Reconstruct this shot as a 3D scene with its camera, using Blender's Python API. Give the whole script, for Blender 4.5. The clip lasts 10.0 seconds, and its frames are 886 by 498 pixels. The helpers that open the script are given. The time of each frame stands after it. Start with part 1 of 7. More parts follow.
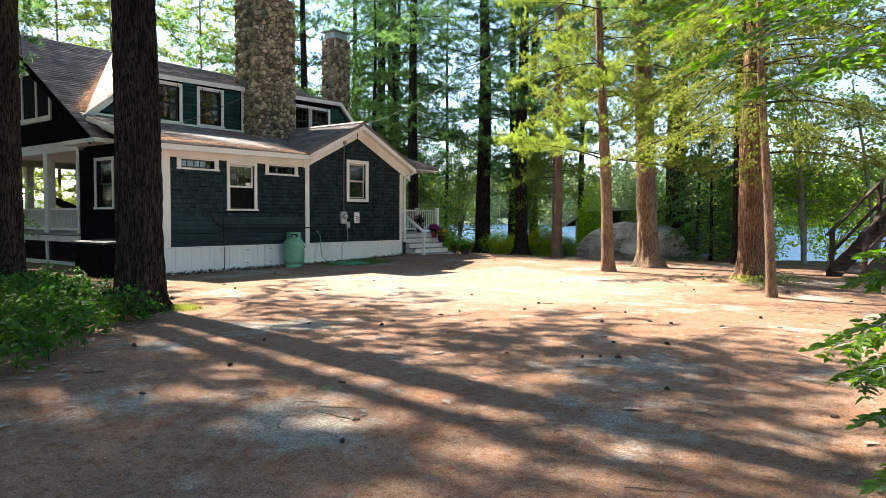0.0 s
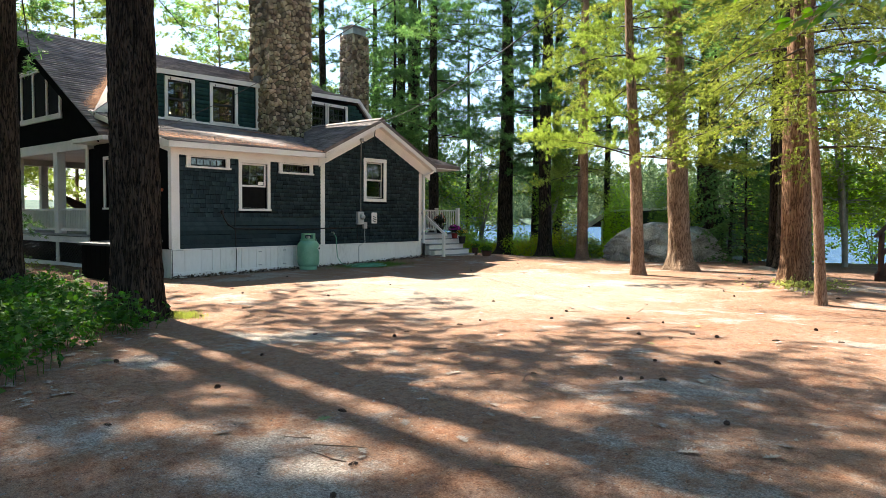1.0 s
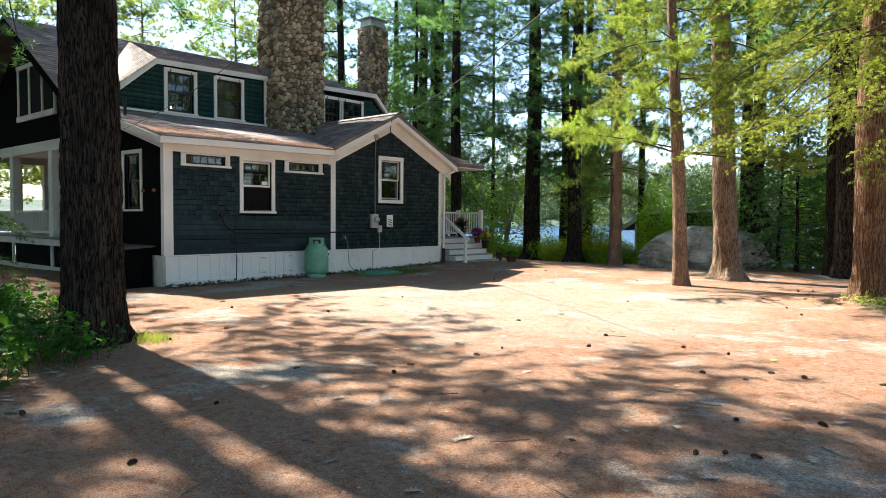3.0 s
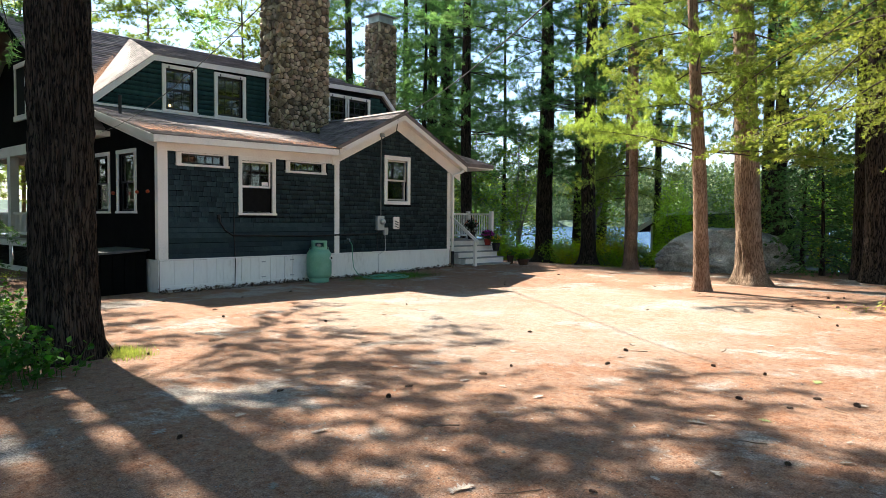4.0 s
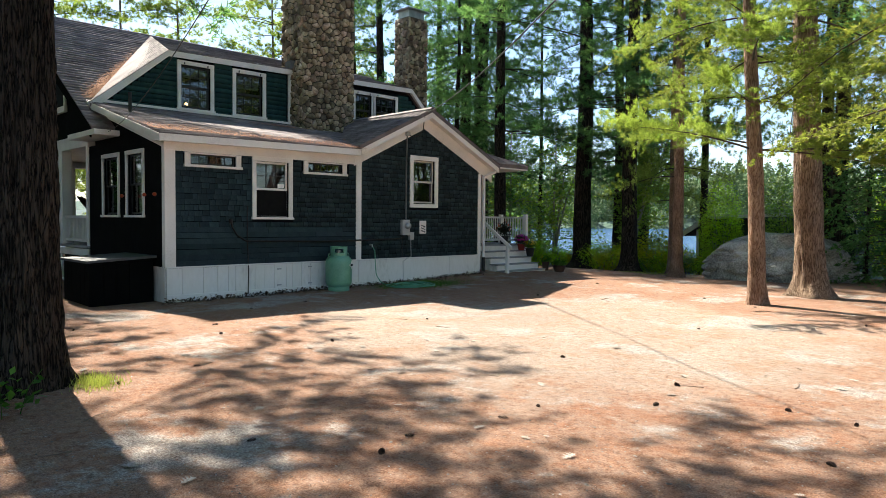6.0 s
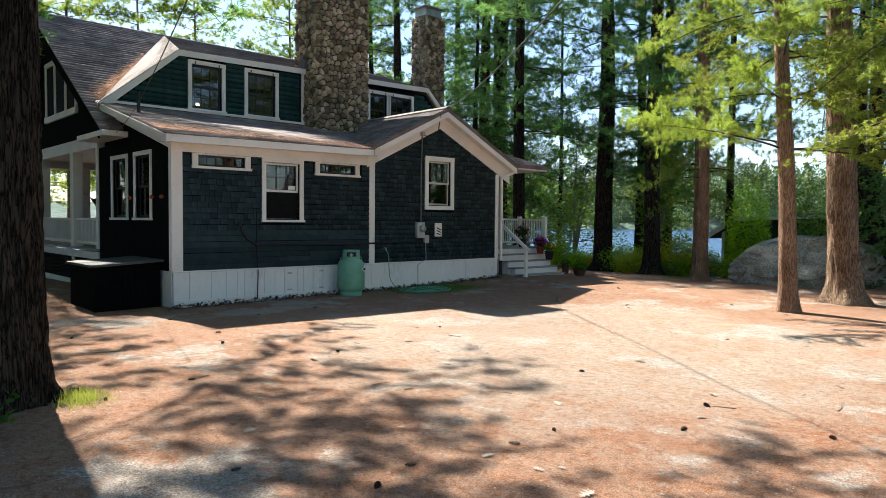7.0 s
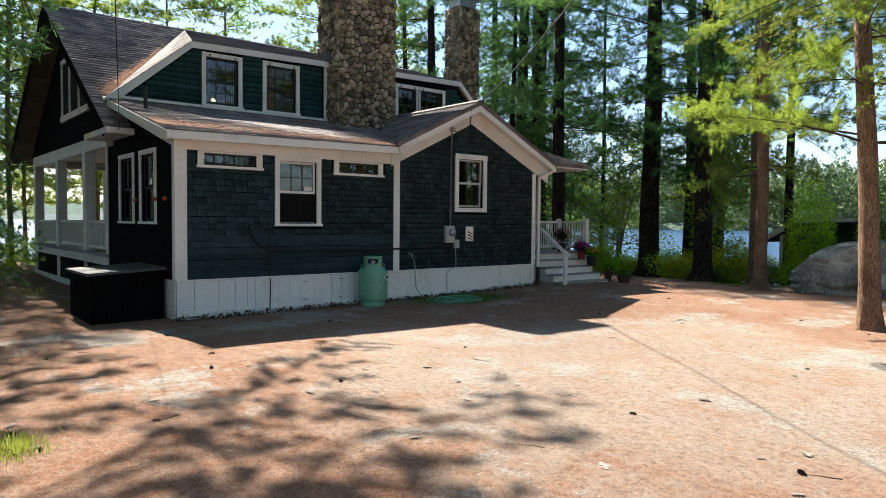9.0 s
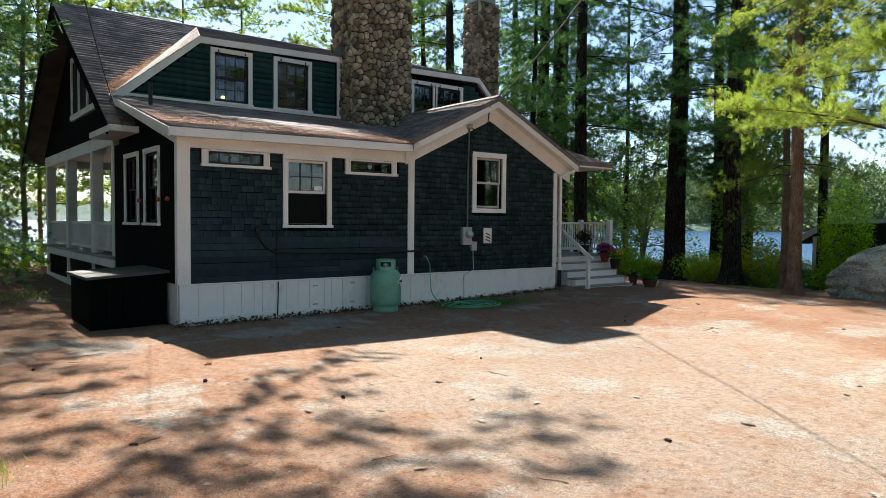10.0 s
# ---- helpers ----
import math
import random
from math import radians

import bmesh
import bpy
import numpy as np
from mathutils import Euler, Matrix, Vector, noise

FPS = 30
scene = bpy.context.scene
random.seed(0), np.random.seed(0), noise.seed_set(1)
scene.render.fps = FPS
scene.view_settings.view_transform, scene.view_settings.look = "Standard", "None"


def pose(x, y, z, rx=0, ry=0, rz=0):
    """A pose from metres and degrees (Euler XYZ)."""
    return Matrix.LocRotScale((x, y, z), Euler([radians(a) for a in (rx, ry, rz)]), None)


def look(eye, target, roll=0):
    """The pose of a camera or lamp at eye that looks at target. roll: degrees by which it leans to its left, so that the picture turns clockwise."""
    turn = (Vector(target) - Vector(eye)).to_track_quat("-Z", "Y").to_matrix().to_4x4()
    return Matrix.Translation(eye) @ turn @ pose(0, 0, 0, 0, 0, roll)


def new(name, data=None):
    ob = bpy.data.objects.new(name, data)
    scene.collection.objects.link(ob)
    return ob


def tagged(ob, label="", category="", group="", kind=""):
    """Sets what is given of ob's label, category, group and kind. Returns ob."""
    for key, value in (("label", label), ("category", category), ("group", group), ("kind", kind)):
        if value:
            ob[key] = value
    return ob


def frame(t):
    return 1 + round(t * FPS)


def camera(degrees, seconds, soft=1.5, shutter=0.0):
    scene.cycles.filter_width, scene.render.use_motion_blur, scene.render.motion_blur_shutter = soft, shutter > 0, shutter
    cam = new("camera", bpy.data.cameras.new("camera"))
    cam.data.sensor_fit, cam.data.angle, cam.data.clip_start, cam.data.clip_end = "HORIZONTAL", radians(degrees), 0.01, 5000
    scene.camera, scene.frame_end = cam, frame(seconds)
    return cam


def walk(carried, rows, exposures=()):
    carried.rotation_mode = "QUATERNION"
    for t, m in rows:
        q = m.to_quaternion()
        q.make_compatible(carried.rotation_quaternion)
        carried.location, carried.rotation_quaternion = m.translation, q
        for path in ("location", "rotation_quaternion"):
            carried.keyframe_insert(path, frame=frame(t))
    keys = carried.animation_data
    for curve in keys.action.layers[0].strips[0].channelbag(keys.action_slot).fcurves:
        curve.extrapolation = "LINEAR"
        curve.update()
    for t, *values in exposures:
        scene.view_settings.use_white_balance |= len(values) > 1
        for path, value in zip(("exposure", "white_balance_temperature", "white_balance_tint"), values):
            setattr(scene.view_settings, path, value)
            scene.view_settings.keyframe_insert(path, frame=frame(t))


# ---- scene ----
cam = camera(65.0, 10.0, soft=0.3)
PATH = [
    (0, (-0.24, -0.216, 1.484), (-1.453, 1.372, 1.396), 0.3),
    (0.5, (-0.504, 0.159, 1.49), (-1.74, 1.729, 1.402), 0.3),
    (1, (-0.769, 0.537, 1.495), (-2.031, 2.086, 1.407), 0.3),
    (1.5, (-1.029, 0.912, 1.508), (-2.316, 2.439, 1.419), 0.35),
    (2, (-1.29, 1.298, 1.524), (-2.589, 2.817, 1.437), 0.35),
    (2.5, (-1.543, 1.658, 1.537), (-2.852, 3.168, 1.451), 0.4),
    (4, (-2.241, 2.678, 1.595), (-3.586, 4.156, 1.511), 0.4),
    (4.5, (-2.446, 2.99, 1.613), (-3.811, 4.451, 1.529), 0.42),
    (5, (-2.613, 3.272, 1.643), (-3.996, 4.714, 1.559), 0.45),
    (5.5, (-2.78, 3.531, 1.662), (-4.183, 4.953, 1.579), 0.48),
    (7, (-3.229, 4.216, 1.724), (-4.693, 5.577, 1.644), 0.5),
    (7.5, (-3.415, 4.47, 1.752), (-4.9, 5.807, 1.672), 0.5),
    (8, (-3.627, 4.755, 1.773), (-5.13, 6.071, 1.693), 0.5),
    (8.5, (-3.879, 5.053, 1.785), (-5.4, 6.349, 1.705), 0.5),
    (9, (-4.149, 5.337, 1.796), (-5.688, 6.612, 1.716), 0.5),
    (9.5, (-4.416, 5.606, 1.801), (-5.974, 6.858, 1.722), 0.5),
    (10, (-4.632, 5.847, 1.804), (-6.208, 7.076, 1.726), 0.5),
]
walk(cam, [(t, look(eye, target, roll)) for t, eye, target, roll in PATH],
     exposures=[(0, 2.25, 6750, 10), (2.5, 2.15, 6600, 10), (5.5, 1.91, 6480, 10), (10, 1.65, 6400, 10)])

# ---- world and sun ----
SUN_EL, SUN_AZ = 48.5, 173.0     # degrees; azimuth counted from +x towards +y, to the sun
world = bpy.data.worlds.new("sky")
scene.world = world
world.use_nodes = True
wn = world.node_tree
sky = wn.nodes.new("ShaderNodeTexSky")
sky.sky_type = "NISHITA"
sky.sun_disc = False
sky.sun_elevation = radians(SUN_EL)
sky.sun_rotation = radians(90 - SUN_AZ)
sky.air_density, sky.dust_density, sky.ozone_density = 1.0, 0.5, 3.0
bg = wn.nodes["Background"]
bg.inputs["Strength"].default_value = 0.07
wn.links.new(sky.outputs[0], bg.inputs["Color"])

sun_data = bpy.data.lights.new("sun", "SUN")
sun_data.energy, sun_data.angle, sun_data.color = 5.0, radians(0.8), (1.0, 0.93, 0.8)
sun = new("sun", sun_data)
to_sun = Vector((math.cos(radians(SUN_EL)) * math.cos(radians(SUN_AZ)),
                 math.cos(radians(SUN_EL)) * math.sin(radians(SUN_AZ)), math.sin(radians(SUN_EL))))
sun.matrix_world = look(to_sun * 60, (0, 0, 0))

# ---- materials ----
def mat(name, colours, rough=0.8, scale=3.0, fine=40.0, bump=0.3, bump_scale=None, stretch=(1, 1, 1), metal=0.0,
        vary="", amount=0.25, translucent=0.0, spec=0.3, coords="Object", fine_amount=0.35, bump_dist=0.02):
    """Node material: two to three colours mixed by noise at two scales, a fine relief, and a shift of value from piece to piece."""
    m = bpy.data.materials.new(name)
    m.use_nodes = True
    t = m.node_tree
    n, l = t.nodes, t.links
    bsdf = n["Principled BSDF"]
    bsdf.inputs["Roughness"].default_value = rough
    bsdf.inputs["Metallic"].default_value = metal
    bsdf.inputs["Specular IOR Level"].default_value = spec
    co = n.new("ShaderNodeTexCoord")
    mp = n.new("ShaderNodeMapping")
    mp.inputs["Scale"].default_value = stretch
    l.new(co.outputs[coords], mp.inputs["Vector"])
    big = n.new("ShaderNodeTexNoise")
    big.inputs["Scale"].default_value = scale
    big.inputs["Detail"].default_value = 5
    small = n.new("ShaderNodeTexNoise")
    small.inputs["Scale"].default_value = fine
    small.inputs["Detail"].default_value = 4
    for tex in (big, small):
        l.new(mp.outputs[0], tex.inputs["Vector"])
    mix = n.new("ShaderNodeMix")
    mix.inputs[0].default_value = fine_amount
    l.new(big.outputs["Fac"], mix.inputs[2])
    l.new(small.outputs["Fac"], mix.inputs[3])
    ramp = n.new("ShaderNodeValToRGB")
    els = ramp.color_ramp.elements
    lo, hi = 0.36, 0.64
    for i, c in enumerate(colours):
        pos = lo + (hi - lo) * i / max(1, len(colours) - 1)
        e = els[i] if i < 2 else els.new(pos)
        e.position, e.color = pos, (*c, 1)
    l.new(mix.outputs[0], ramp.inputs[0])
    out = ramp.outputs[0]
    if vary:
        if vary == "object":
            src = n.new("ShaderNodeObjectInfo").outputs["Random"]
        else:
            src = n.new("ShaderNodeNewGeometry").outputs["Random Per Island"]
        mr = n.new("ShaderNodeMapRange")
        mr.inputs[3].default_value, mr.inputs[4].default_value = 1 - amount, 1 + amount
        l.new(src, mr.inputs[0])
        hsv = n.new("ShaderNodeHueSaturation")
        l.new(mr.outputs[0], hsv.inputs["Value"])
        hr = n.new("ShaderNodeMapRange")
        hr.inputs[3].default_value, hr.inputs[4].default_value = 0.5 - amount * 0.04, 0.5 + amount * 0.04
        wh = n.new("ShaderNodeTexWhiteNoise")
        wh.noise_dimensions = "1D"
        l.new(src, wh.inputs["W"])
        l.new(wh.outputs["Value"], hr.inputs[0])
        l.new(hr.outputs[0], hsv.inputs["Hue"])
        l.new(out, hsv.inputs["Color"])
        out = hsv.outputs[0]
    l.new(out, bsdf.inputs["Base Color"])
    if bump:
        bp = n.new("ShaderNodeBump")
        bp.inputs["Strength"].default_value = bump
        bp.inputs["Distance"].default_value = bump_dist
        if bump_scale:
            tex = n.new("ShaderNodeTexNoise")
            tex.inputs["Scale"].default_value = bump_scale
            tex.inputs["Detail"].default_value = 6
            l.new(mp.outputs[0], tex.inputs["Vector"])
            l.new(tex.outputs["Fac"], bp.inputs["Height"])
        else:
            l.new(mix.outputs[0], bp.inputs["Height"])
        l.new(bp.outputs[0], bsdf.inputs["Normal"])
    if translucent:
        tr = n.new("ShaderNodeBsdfTranslucent")
        br = n.new("ShaderNodeHueSaturation")
        br.inputs["Value"].default_value, br.inputs["Saturation"].default_value = 1.6, 1.15
        l.new(out, br.inputs["Color"])
        l.new(br.outputs[0], tr.inputs["Color"])
        ms = n.new("ShaderNodeMixShader")
        ms.inputs[0].default_value = translucent
        l.new(bsdf.outputs[0], ms.inputs[1])
        l.new(tr.outputs[0], ms.inputs[2])
        l.new(ms.outputs[0], n["Material Output"].inputs["Surface"])
    return m


WHITE = mat("white_paint", [(0.7, 0.665, 0.615), (0.81, 0.775, 0.73), (0.85, 0.82, 0.775)], rough=0.55, scale=1.3, fine=30, bump=0.12)
SKIRT = mat("skirt_paint", [(0.56, 0.545, 0.51), (0.76, 0.75, 0.72), (0.81, 0.8, 0.775)], rough=0.7, scale=0.7, fine=14, bump=0.15, stretch=(1, 1, 0.45))
BLUE_SHINGLE = mat("blue_grey_shingle", [(0.015, 0.027, 0.032), (0.021, 0.037, 0.043), (0.028, 0.047, 0.054)], rough=0.75, scale=4, fine=70, bump=0.35, stretch=(1, 1, 0.5), vary="object", amount=0.36, spec=0.15, fine_amount=0.5)
BLUE_SHINGLE_REST = mat("blue_grey_shingle_rest", [(0.015, 0.027, 0.032), (0.021, 0.037, 0.043), (0.028, 0.047, 0.054)], rough=0.75, scale=4, fine=70, bump=0.35, stretch=(1, 1, 0.5), vary="island", amount=0.36, spec=0.15, fine_amount=0.5)
SHEATH = mat("dark_sheathing", [(0.003, 0.004, 0.005), (0.005, 0.006, 0.008)], rough=0.9, bump=0.1, spec=0.03)
GREEN_SHINGLE = mat("dark_green_shingle", [(0.012, 0.042, 0.042), (0.018, 0.056, 0.056), (0.025, 0.07, 0.068)], rough=0.6, scale=5, fine=70, bump=0.4, stretch=(1, 1, 0.3), vary="island", amount=0.22, spec=0.12)
# near-black: the deep shade on these walls is put into the colour
SHADED_SHINGLE = mat("shade_dark_shingle", [(0.003, 0.003, 0.0033), (0.006, 0.006, 0.0063)], rough=0.85, scale=4, fine=60, bump=0.4, vary="island", amount=0.3, spec=0.04)
ROOF = mat("asphalt_shingle", [(0.115, 0.097, 0.098), (0.18, 0.153, 0.152), (0.25, 0.213, 0.21)], rough=0.85, scale=2.2, fine=90, bump=0.3, vary="island", amount=0.3, fine_amount=0.4, spec=0.25)
STONE = mat("field_stone", [(0.12, 0.088, 0.052), (0.27, 0.208, 0.132), (0.46, 0.38, 0.27)], rough=0.85, scale=4.5, fine=45, bump=0.7, vary="object", amount=0.55)
STONE_REST = mat("field_stone_rest", [(0.12, 0.088, 0.052), (0.27, 0.208, 0.132), (0.46, 0.38, 0.27)], rough=0.85, scale=4.5, fine=45, bump=0.7, vary="island", amount=0.55)
MORTAR = mat("mortar", [(0.025, 0.021, 0.016), (0.055, 0.047, 0.036)], rough=0.95, scale=6, fine=60, bump=0.6)


def bark_material(name, furrow, plate, pale, scale=9.0, stretch=0.2, depth=0.05):
    """Long flaking plates between dark furrows."""
    m = bpy.data.materials.new(name)
    m.use_nodes = True
    n, l = m.node_tree.nodes, m.node_tree.links
    b = n["Principled BSDF"]
    b.inputs["Roughness"].default_value = 0.92
    b.inputs["Specular IOR Level"].default_value = 0.15
    co, mp = n.new("ShaderNodeTexCoord"), n.new("ShaderNodeMapping")
    mp.inputs["Scale"].default_value = (1, 1, stretch)
    l.new(co.outputs["Object"], mp.inputs[0])
    warp = n.new("ShaderNodeTexNoise")
    warp.inputs["Scale"].default_value, warp.inputs["Detail"].default_value = 5, 3
    l.new(mp.outputs[0], warp.inputs["Vector"])
    add = n.new("ShaderNodeMix")
    add.data_type = "VECTOR"
    add.inputs[0].default_value = 0.12
    l.new(mp.outputs[0], add.inputs[4])
    l.new(warp.outputs["Color"], add.inputs[5])
    net = n.new("ShaderNodeTexNoise")
    net.inputs["Scale"].default_value, net.inputs["Detail"].default_value, net.inputs["Roughness"].default_value = scale, 3, 0.55
    l.new(add.outputs[1], net.inputs["Vector"])
    off = n.new("ShaderNodeMath")
    off.operation = "SUBTRACT"
    off.inputs[1].default_value = 0.5
    l.new(net.outputs["Fac"], off.inputs[0])
    ridge = n.new("ShaderNodeMath")
    ridge.operation = "ABSOLUTE"
    l.new(off.outputs[0], ridge.inputs[0])
    fine = n.new("ShaderNodeTexNoise")
    fine.inputs["Scale"].default_value, fine.inputs["Detail"].default_value = 70, 5
    l.new(mp.outputs[0], fine.inputs["Vector"])
    mul = n.new("ShaderNodeMath")
    mul.operation = "MULTIPLY_ADD"
    mul.inputs[1].default_value = 0.09
    l.new(fine.outputs["Fac"], mul.inputs[0])
    l.new(ridge.outputs[0], mul.inputs[2])
    r = n.new("ShaderNodeValToRGB")
    e = r.color_ramp.elements
    e[0].position, e[0].color = 0.05, (*furrow, 1)
    e[1].position, e[1].color = 0.085, (*plate, 1)
    x = e.new(0.16)
    x.color = (*pale, 1)
    l.new(mul.outputs[0], r.inputs[0])
    big = n.new("ShaderNodeTexNoise")
    big.inputs["Scale"].default_value = 1.6
    l.new(co.outputs["Object"], big.inputs["Vector"])
    hs = n.new("ShaderNodeHueSaturation")
    mr = n.new("ShaderNodeMapRange")
    mr.inputs[1].default_value, mr.inputs[2].default_value, mr.inputs[3].default_value, mr.inputs[4].default_value = 0.3, 0.7, 0.7, 1.3
    l.new(big.outputs["Fac"], mr.inputs[0])
    l.new(mr.outputs[0], hs.inputs["Value"])
    l.new(r.outputs[0], hs.inputs["Color"])
    l.new(hs.outputs[0], b.inputs["Base Color"])
    bp = n.new("ShaderNodeBump")
    bp.inputs["Strength"].default_value, bp.inputs["Distance"].default_value = 1.0, depth
    l.new(mul.outputs[0], bp.inputs["Height"])
    l.new(bp.outputs[0], b.inputs["Normal"])
    return m


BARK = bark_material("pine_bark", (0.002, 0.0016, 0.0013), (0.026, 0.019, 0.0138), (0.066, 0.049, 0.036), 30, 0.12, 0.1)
BARK_RED = bark_material("red_conifer_bark", (0.12, 0.067, 0.042), (0.22, 0.136, 0.09), (0.3, 0.2, 0.142), 36, 0.16, 0.06)
BARK_TAN = bark_material("tan_conifer_bark", (0.085, 0.053, 0.035), (0.205, 0.14, 0.096), (0.31, 0.225, 0.162), 32, 0.13, 0.1)
BARK_RUST = bark_material("rust_hemlock_bark", (0.055, 0.027, 0.015), (0.15, 0.08, 0.047), (0.235, 0.142, 0.088), 30, 0.13, 0.09)
BARK_GREY = mat("grey_smooth_bark", [(0.16, 0.15, 0.125), (0.26, 0.25, 0.21), (0.36, 0.34, 0.3)], rough=0.85, scale=6, fine=45, bump=0.4, stretch=(1, 1, 0.6))
NEEDLE = mat("pine_needles", [(0.11, 0.155, 0.036), (0.162, 0.212, 0.052), (0.22, 0.275, 0.08)], rough=0.5, scale=0.6, fine=9, bump=0, vary="island", amount=0.35, translucent=0.68)
NEEDLE_DARK = mat("dark_pine_needles", [(0.056, 0.12, 0.046), (0.096, 0.178, 0.062), (0.155, 0.245, 0.086)], rough=0.5, scale=0.4, fine=6, bump=0, vary="island", amount=0.4, translucent=0.64)
HEMLOCK = mat("hemlock_needles", [(0.1, 0.128, 0.027), (0.142, 0.17, 0.04), (0.195, 0.218, 0.06)], rough=0.5, scale=0.7, fine=9, bump=0, vary="island", amount=0.35, translucent=0.62)
LEAF = mat("broad_leaf", [(0.055, 0.125, 0.014), (0.09, 0.185, 0.022), (0.135, 0.24, 0.035)], rough=0.42, scale=2, fine=20, bump=0.1, vary="island", amount=0.35, translucent=0.5, spec=0.4)
LEAF_FAR = mat("shore_leaf", [(0.14, 0.22, 0.04), (0.2, 0.29, 0.06), (0.28, 0.35, 0.09)], rough=0.5, scale=0.5, fine=6, bump=0, vary="island", amount=0.4, translucent=0.62)
# far trees paled and dulled: haze over the lake is put into the colour
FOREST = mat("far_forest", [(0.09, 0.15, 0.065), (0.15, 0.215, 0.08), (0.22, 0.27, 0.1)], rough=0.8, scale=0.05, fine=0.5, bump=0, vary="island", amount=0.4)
HILL = mat("far_hills", [(0.03, 0.06, 0.06), (0.05, 0.085, 0.08)], rough=0.9, scale=0.01, fine=0.06, bump=0)
UNDER = mat("undergrowth_leaf", [(0.022, 0.072, 0.012), (0.05, 0.13, 0.02), (0.1, 0.2, 0.034)], rough=0.55, scale=1.5, fine=14, bump=0, vary="island", amount=0.45, translucent=0.4, spec=0.2)
ROCK = mat("granite_boulder", [(0.1, 0.1, 0.09), (0.31, 0.303, 0.275), (0.56, 0.545, 0.5)], rough=0.92, scale=1.5, fine=22, bump=1.0, bump_dist=0.1, fine_amount=0.42)
TANK = mat("mint_green_paint", [(0.11, 0.3, 0.2), (0.15, 0.36, 0.245), (0.19, 0.41, 0.29)], rough=0.38, scale=3, fine=40, bump=0.05, spec=0.5)
BLACK = mat("black_rubber", [(0.008, 0.008, 0.008), (0.014, 0.014, 0.014)], rough=0.5, bump=0.05)
GREY_METAL = mat("grey_painted_steel", [(0.36, 0.37, 0.37), (0.44, 0.45, 0.45)], rough=0.4, metal=0.2, scale=4, bump=0.05)
CONDUIT = mat("weathered_conduit", [(0.1, 0.1, 0.1), (0.19, 0.19, 0.185)], rough=0.6, metal=0.3, scale=4, bump=0.05)
GALV = mat("galvanised_sheet", [(0.4, 0.41, 0.42), (0.55, 0.56, 0.57)], rough=0.4, metal=0.8, scale=5, bump=0.05)
TREAD = mat("grey_deck_paint", [(0.22, 0.22, 0.22), (0.32, 0.32, 0.32)], rough=0.6, scale=3, fine=40, bump=0.2)
BROWN_WOOD = mat("dark_brown_stained_wood", [(0.035, 0.018, 0.012), (0.06, 0.03, 0.02), (0.085, 0.045, 0.03)], rough=0.6, scale=4, fine=50, bump=0.3)
SASH = mat("black_sash_paint", [(0.018, 0.02, 0.02), (0.03, 0.032, 0.032)], rough=0.5, bump=0.05)
CURTAIN = mat("lace_curtain", [(0.3, 0.3, 0.28), (0.45, 0.45, 0.42)], rough=0.9, scale=6, bump=0.1)
# near-black so the rooms look unlit: their darkness is in the colour
UNLIT_ROOM = mat("unlit_interior", [(0.012, 0.011, 0.01), (0.02, 0.018, 0.016)], rough=0.9, bump=0.05)
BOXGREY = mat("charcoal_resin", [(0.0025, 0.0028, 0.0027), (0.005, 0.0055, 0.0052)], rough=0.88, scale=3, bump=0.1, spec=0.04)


def glass_material(name, ior, tint=(0.6, 0.64, 0.64, 1)):
    m = bpy.data.materials.new(name)
    m.use_nodes = True
    n, l = m.node_tree.nodes, m.node_tree.links
    n.remove(n["Principled BSDF"])
    tr, gl = n.new("ShaderNodeBsdfTransparent"), n.new("ShaderNodeBsdfGlossy")
    tr.inputs[0].default_value = tint
    gl.inputs["Roughness"].default_value = 0.02
    fr = n.new("ShaderNodeFresnel")
    fr.inputs[0].default_value = ior
    ms = n.new("ShaderNodeMixShader")
    l.new(fr.outputs[0], ms.inputs[0])
    l.new(tr.outputs[0], ms.inputs[1])
    l.new(gl.outputs[0], ms.inputs[2])
    l.new(ms.outputs[0], n["Material Output"].inputs["Surface"])
    return m


def water_material():
    m = bpy.data.materials.new("lake_water")
    m.use_nodes = True
    n, l = m.node_tree.nodes, m.node_tree.links
    b = n["Principled BSDF"]
    b.inputs["Base Color"].default_value = (0.02, 0.06, 0.12, 1)
    b.inputs["Roughness"].default_value = 0.22
    b.inputs["IOR"].default_value = 1.33
    co, mp = n.new("ShaderNodeTexCoord"), n.new("ShaderNodeMapping")
    l.new(co.outputs["Object"], mp.inputs[0])
    tx = n.new("ShaderNodeTexNoise")
    tx.inputs["Scale"].default_value, tx.inputs["Detail"].default_value = 1.1, 6
    l.new(mp.outputs[0], tx.inputs["Vector"])
    bp = n.new("ShaderNodeBump")
    bp.inputs["Strength"].default_value, bp.inputs["Distance"].default_value = 1.0, 0.7
    l.new(tx.outputs["Fac"], bp.inputs["Height"])
    l.new(bp.outputs[0], b.inputs["Normal"])
    return m


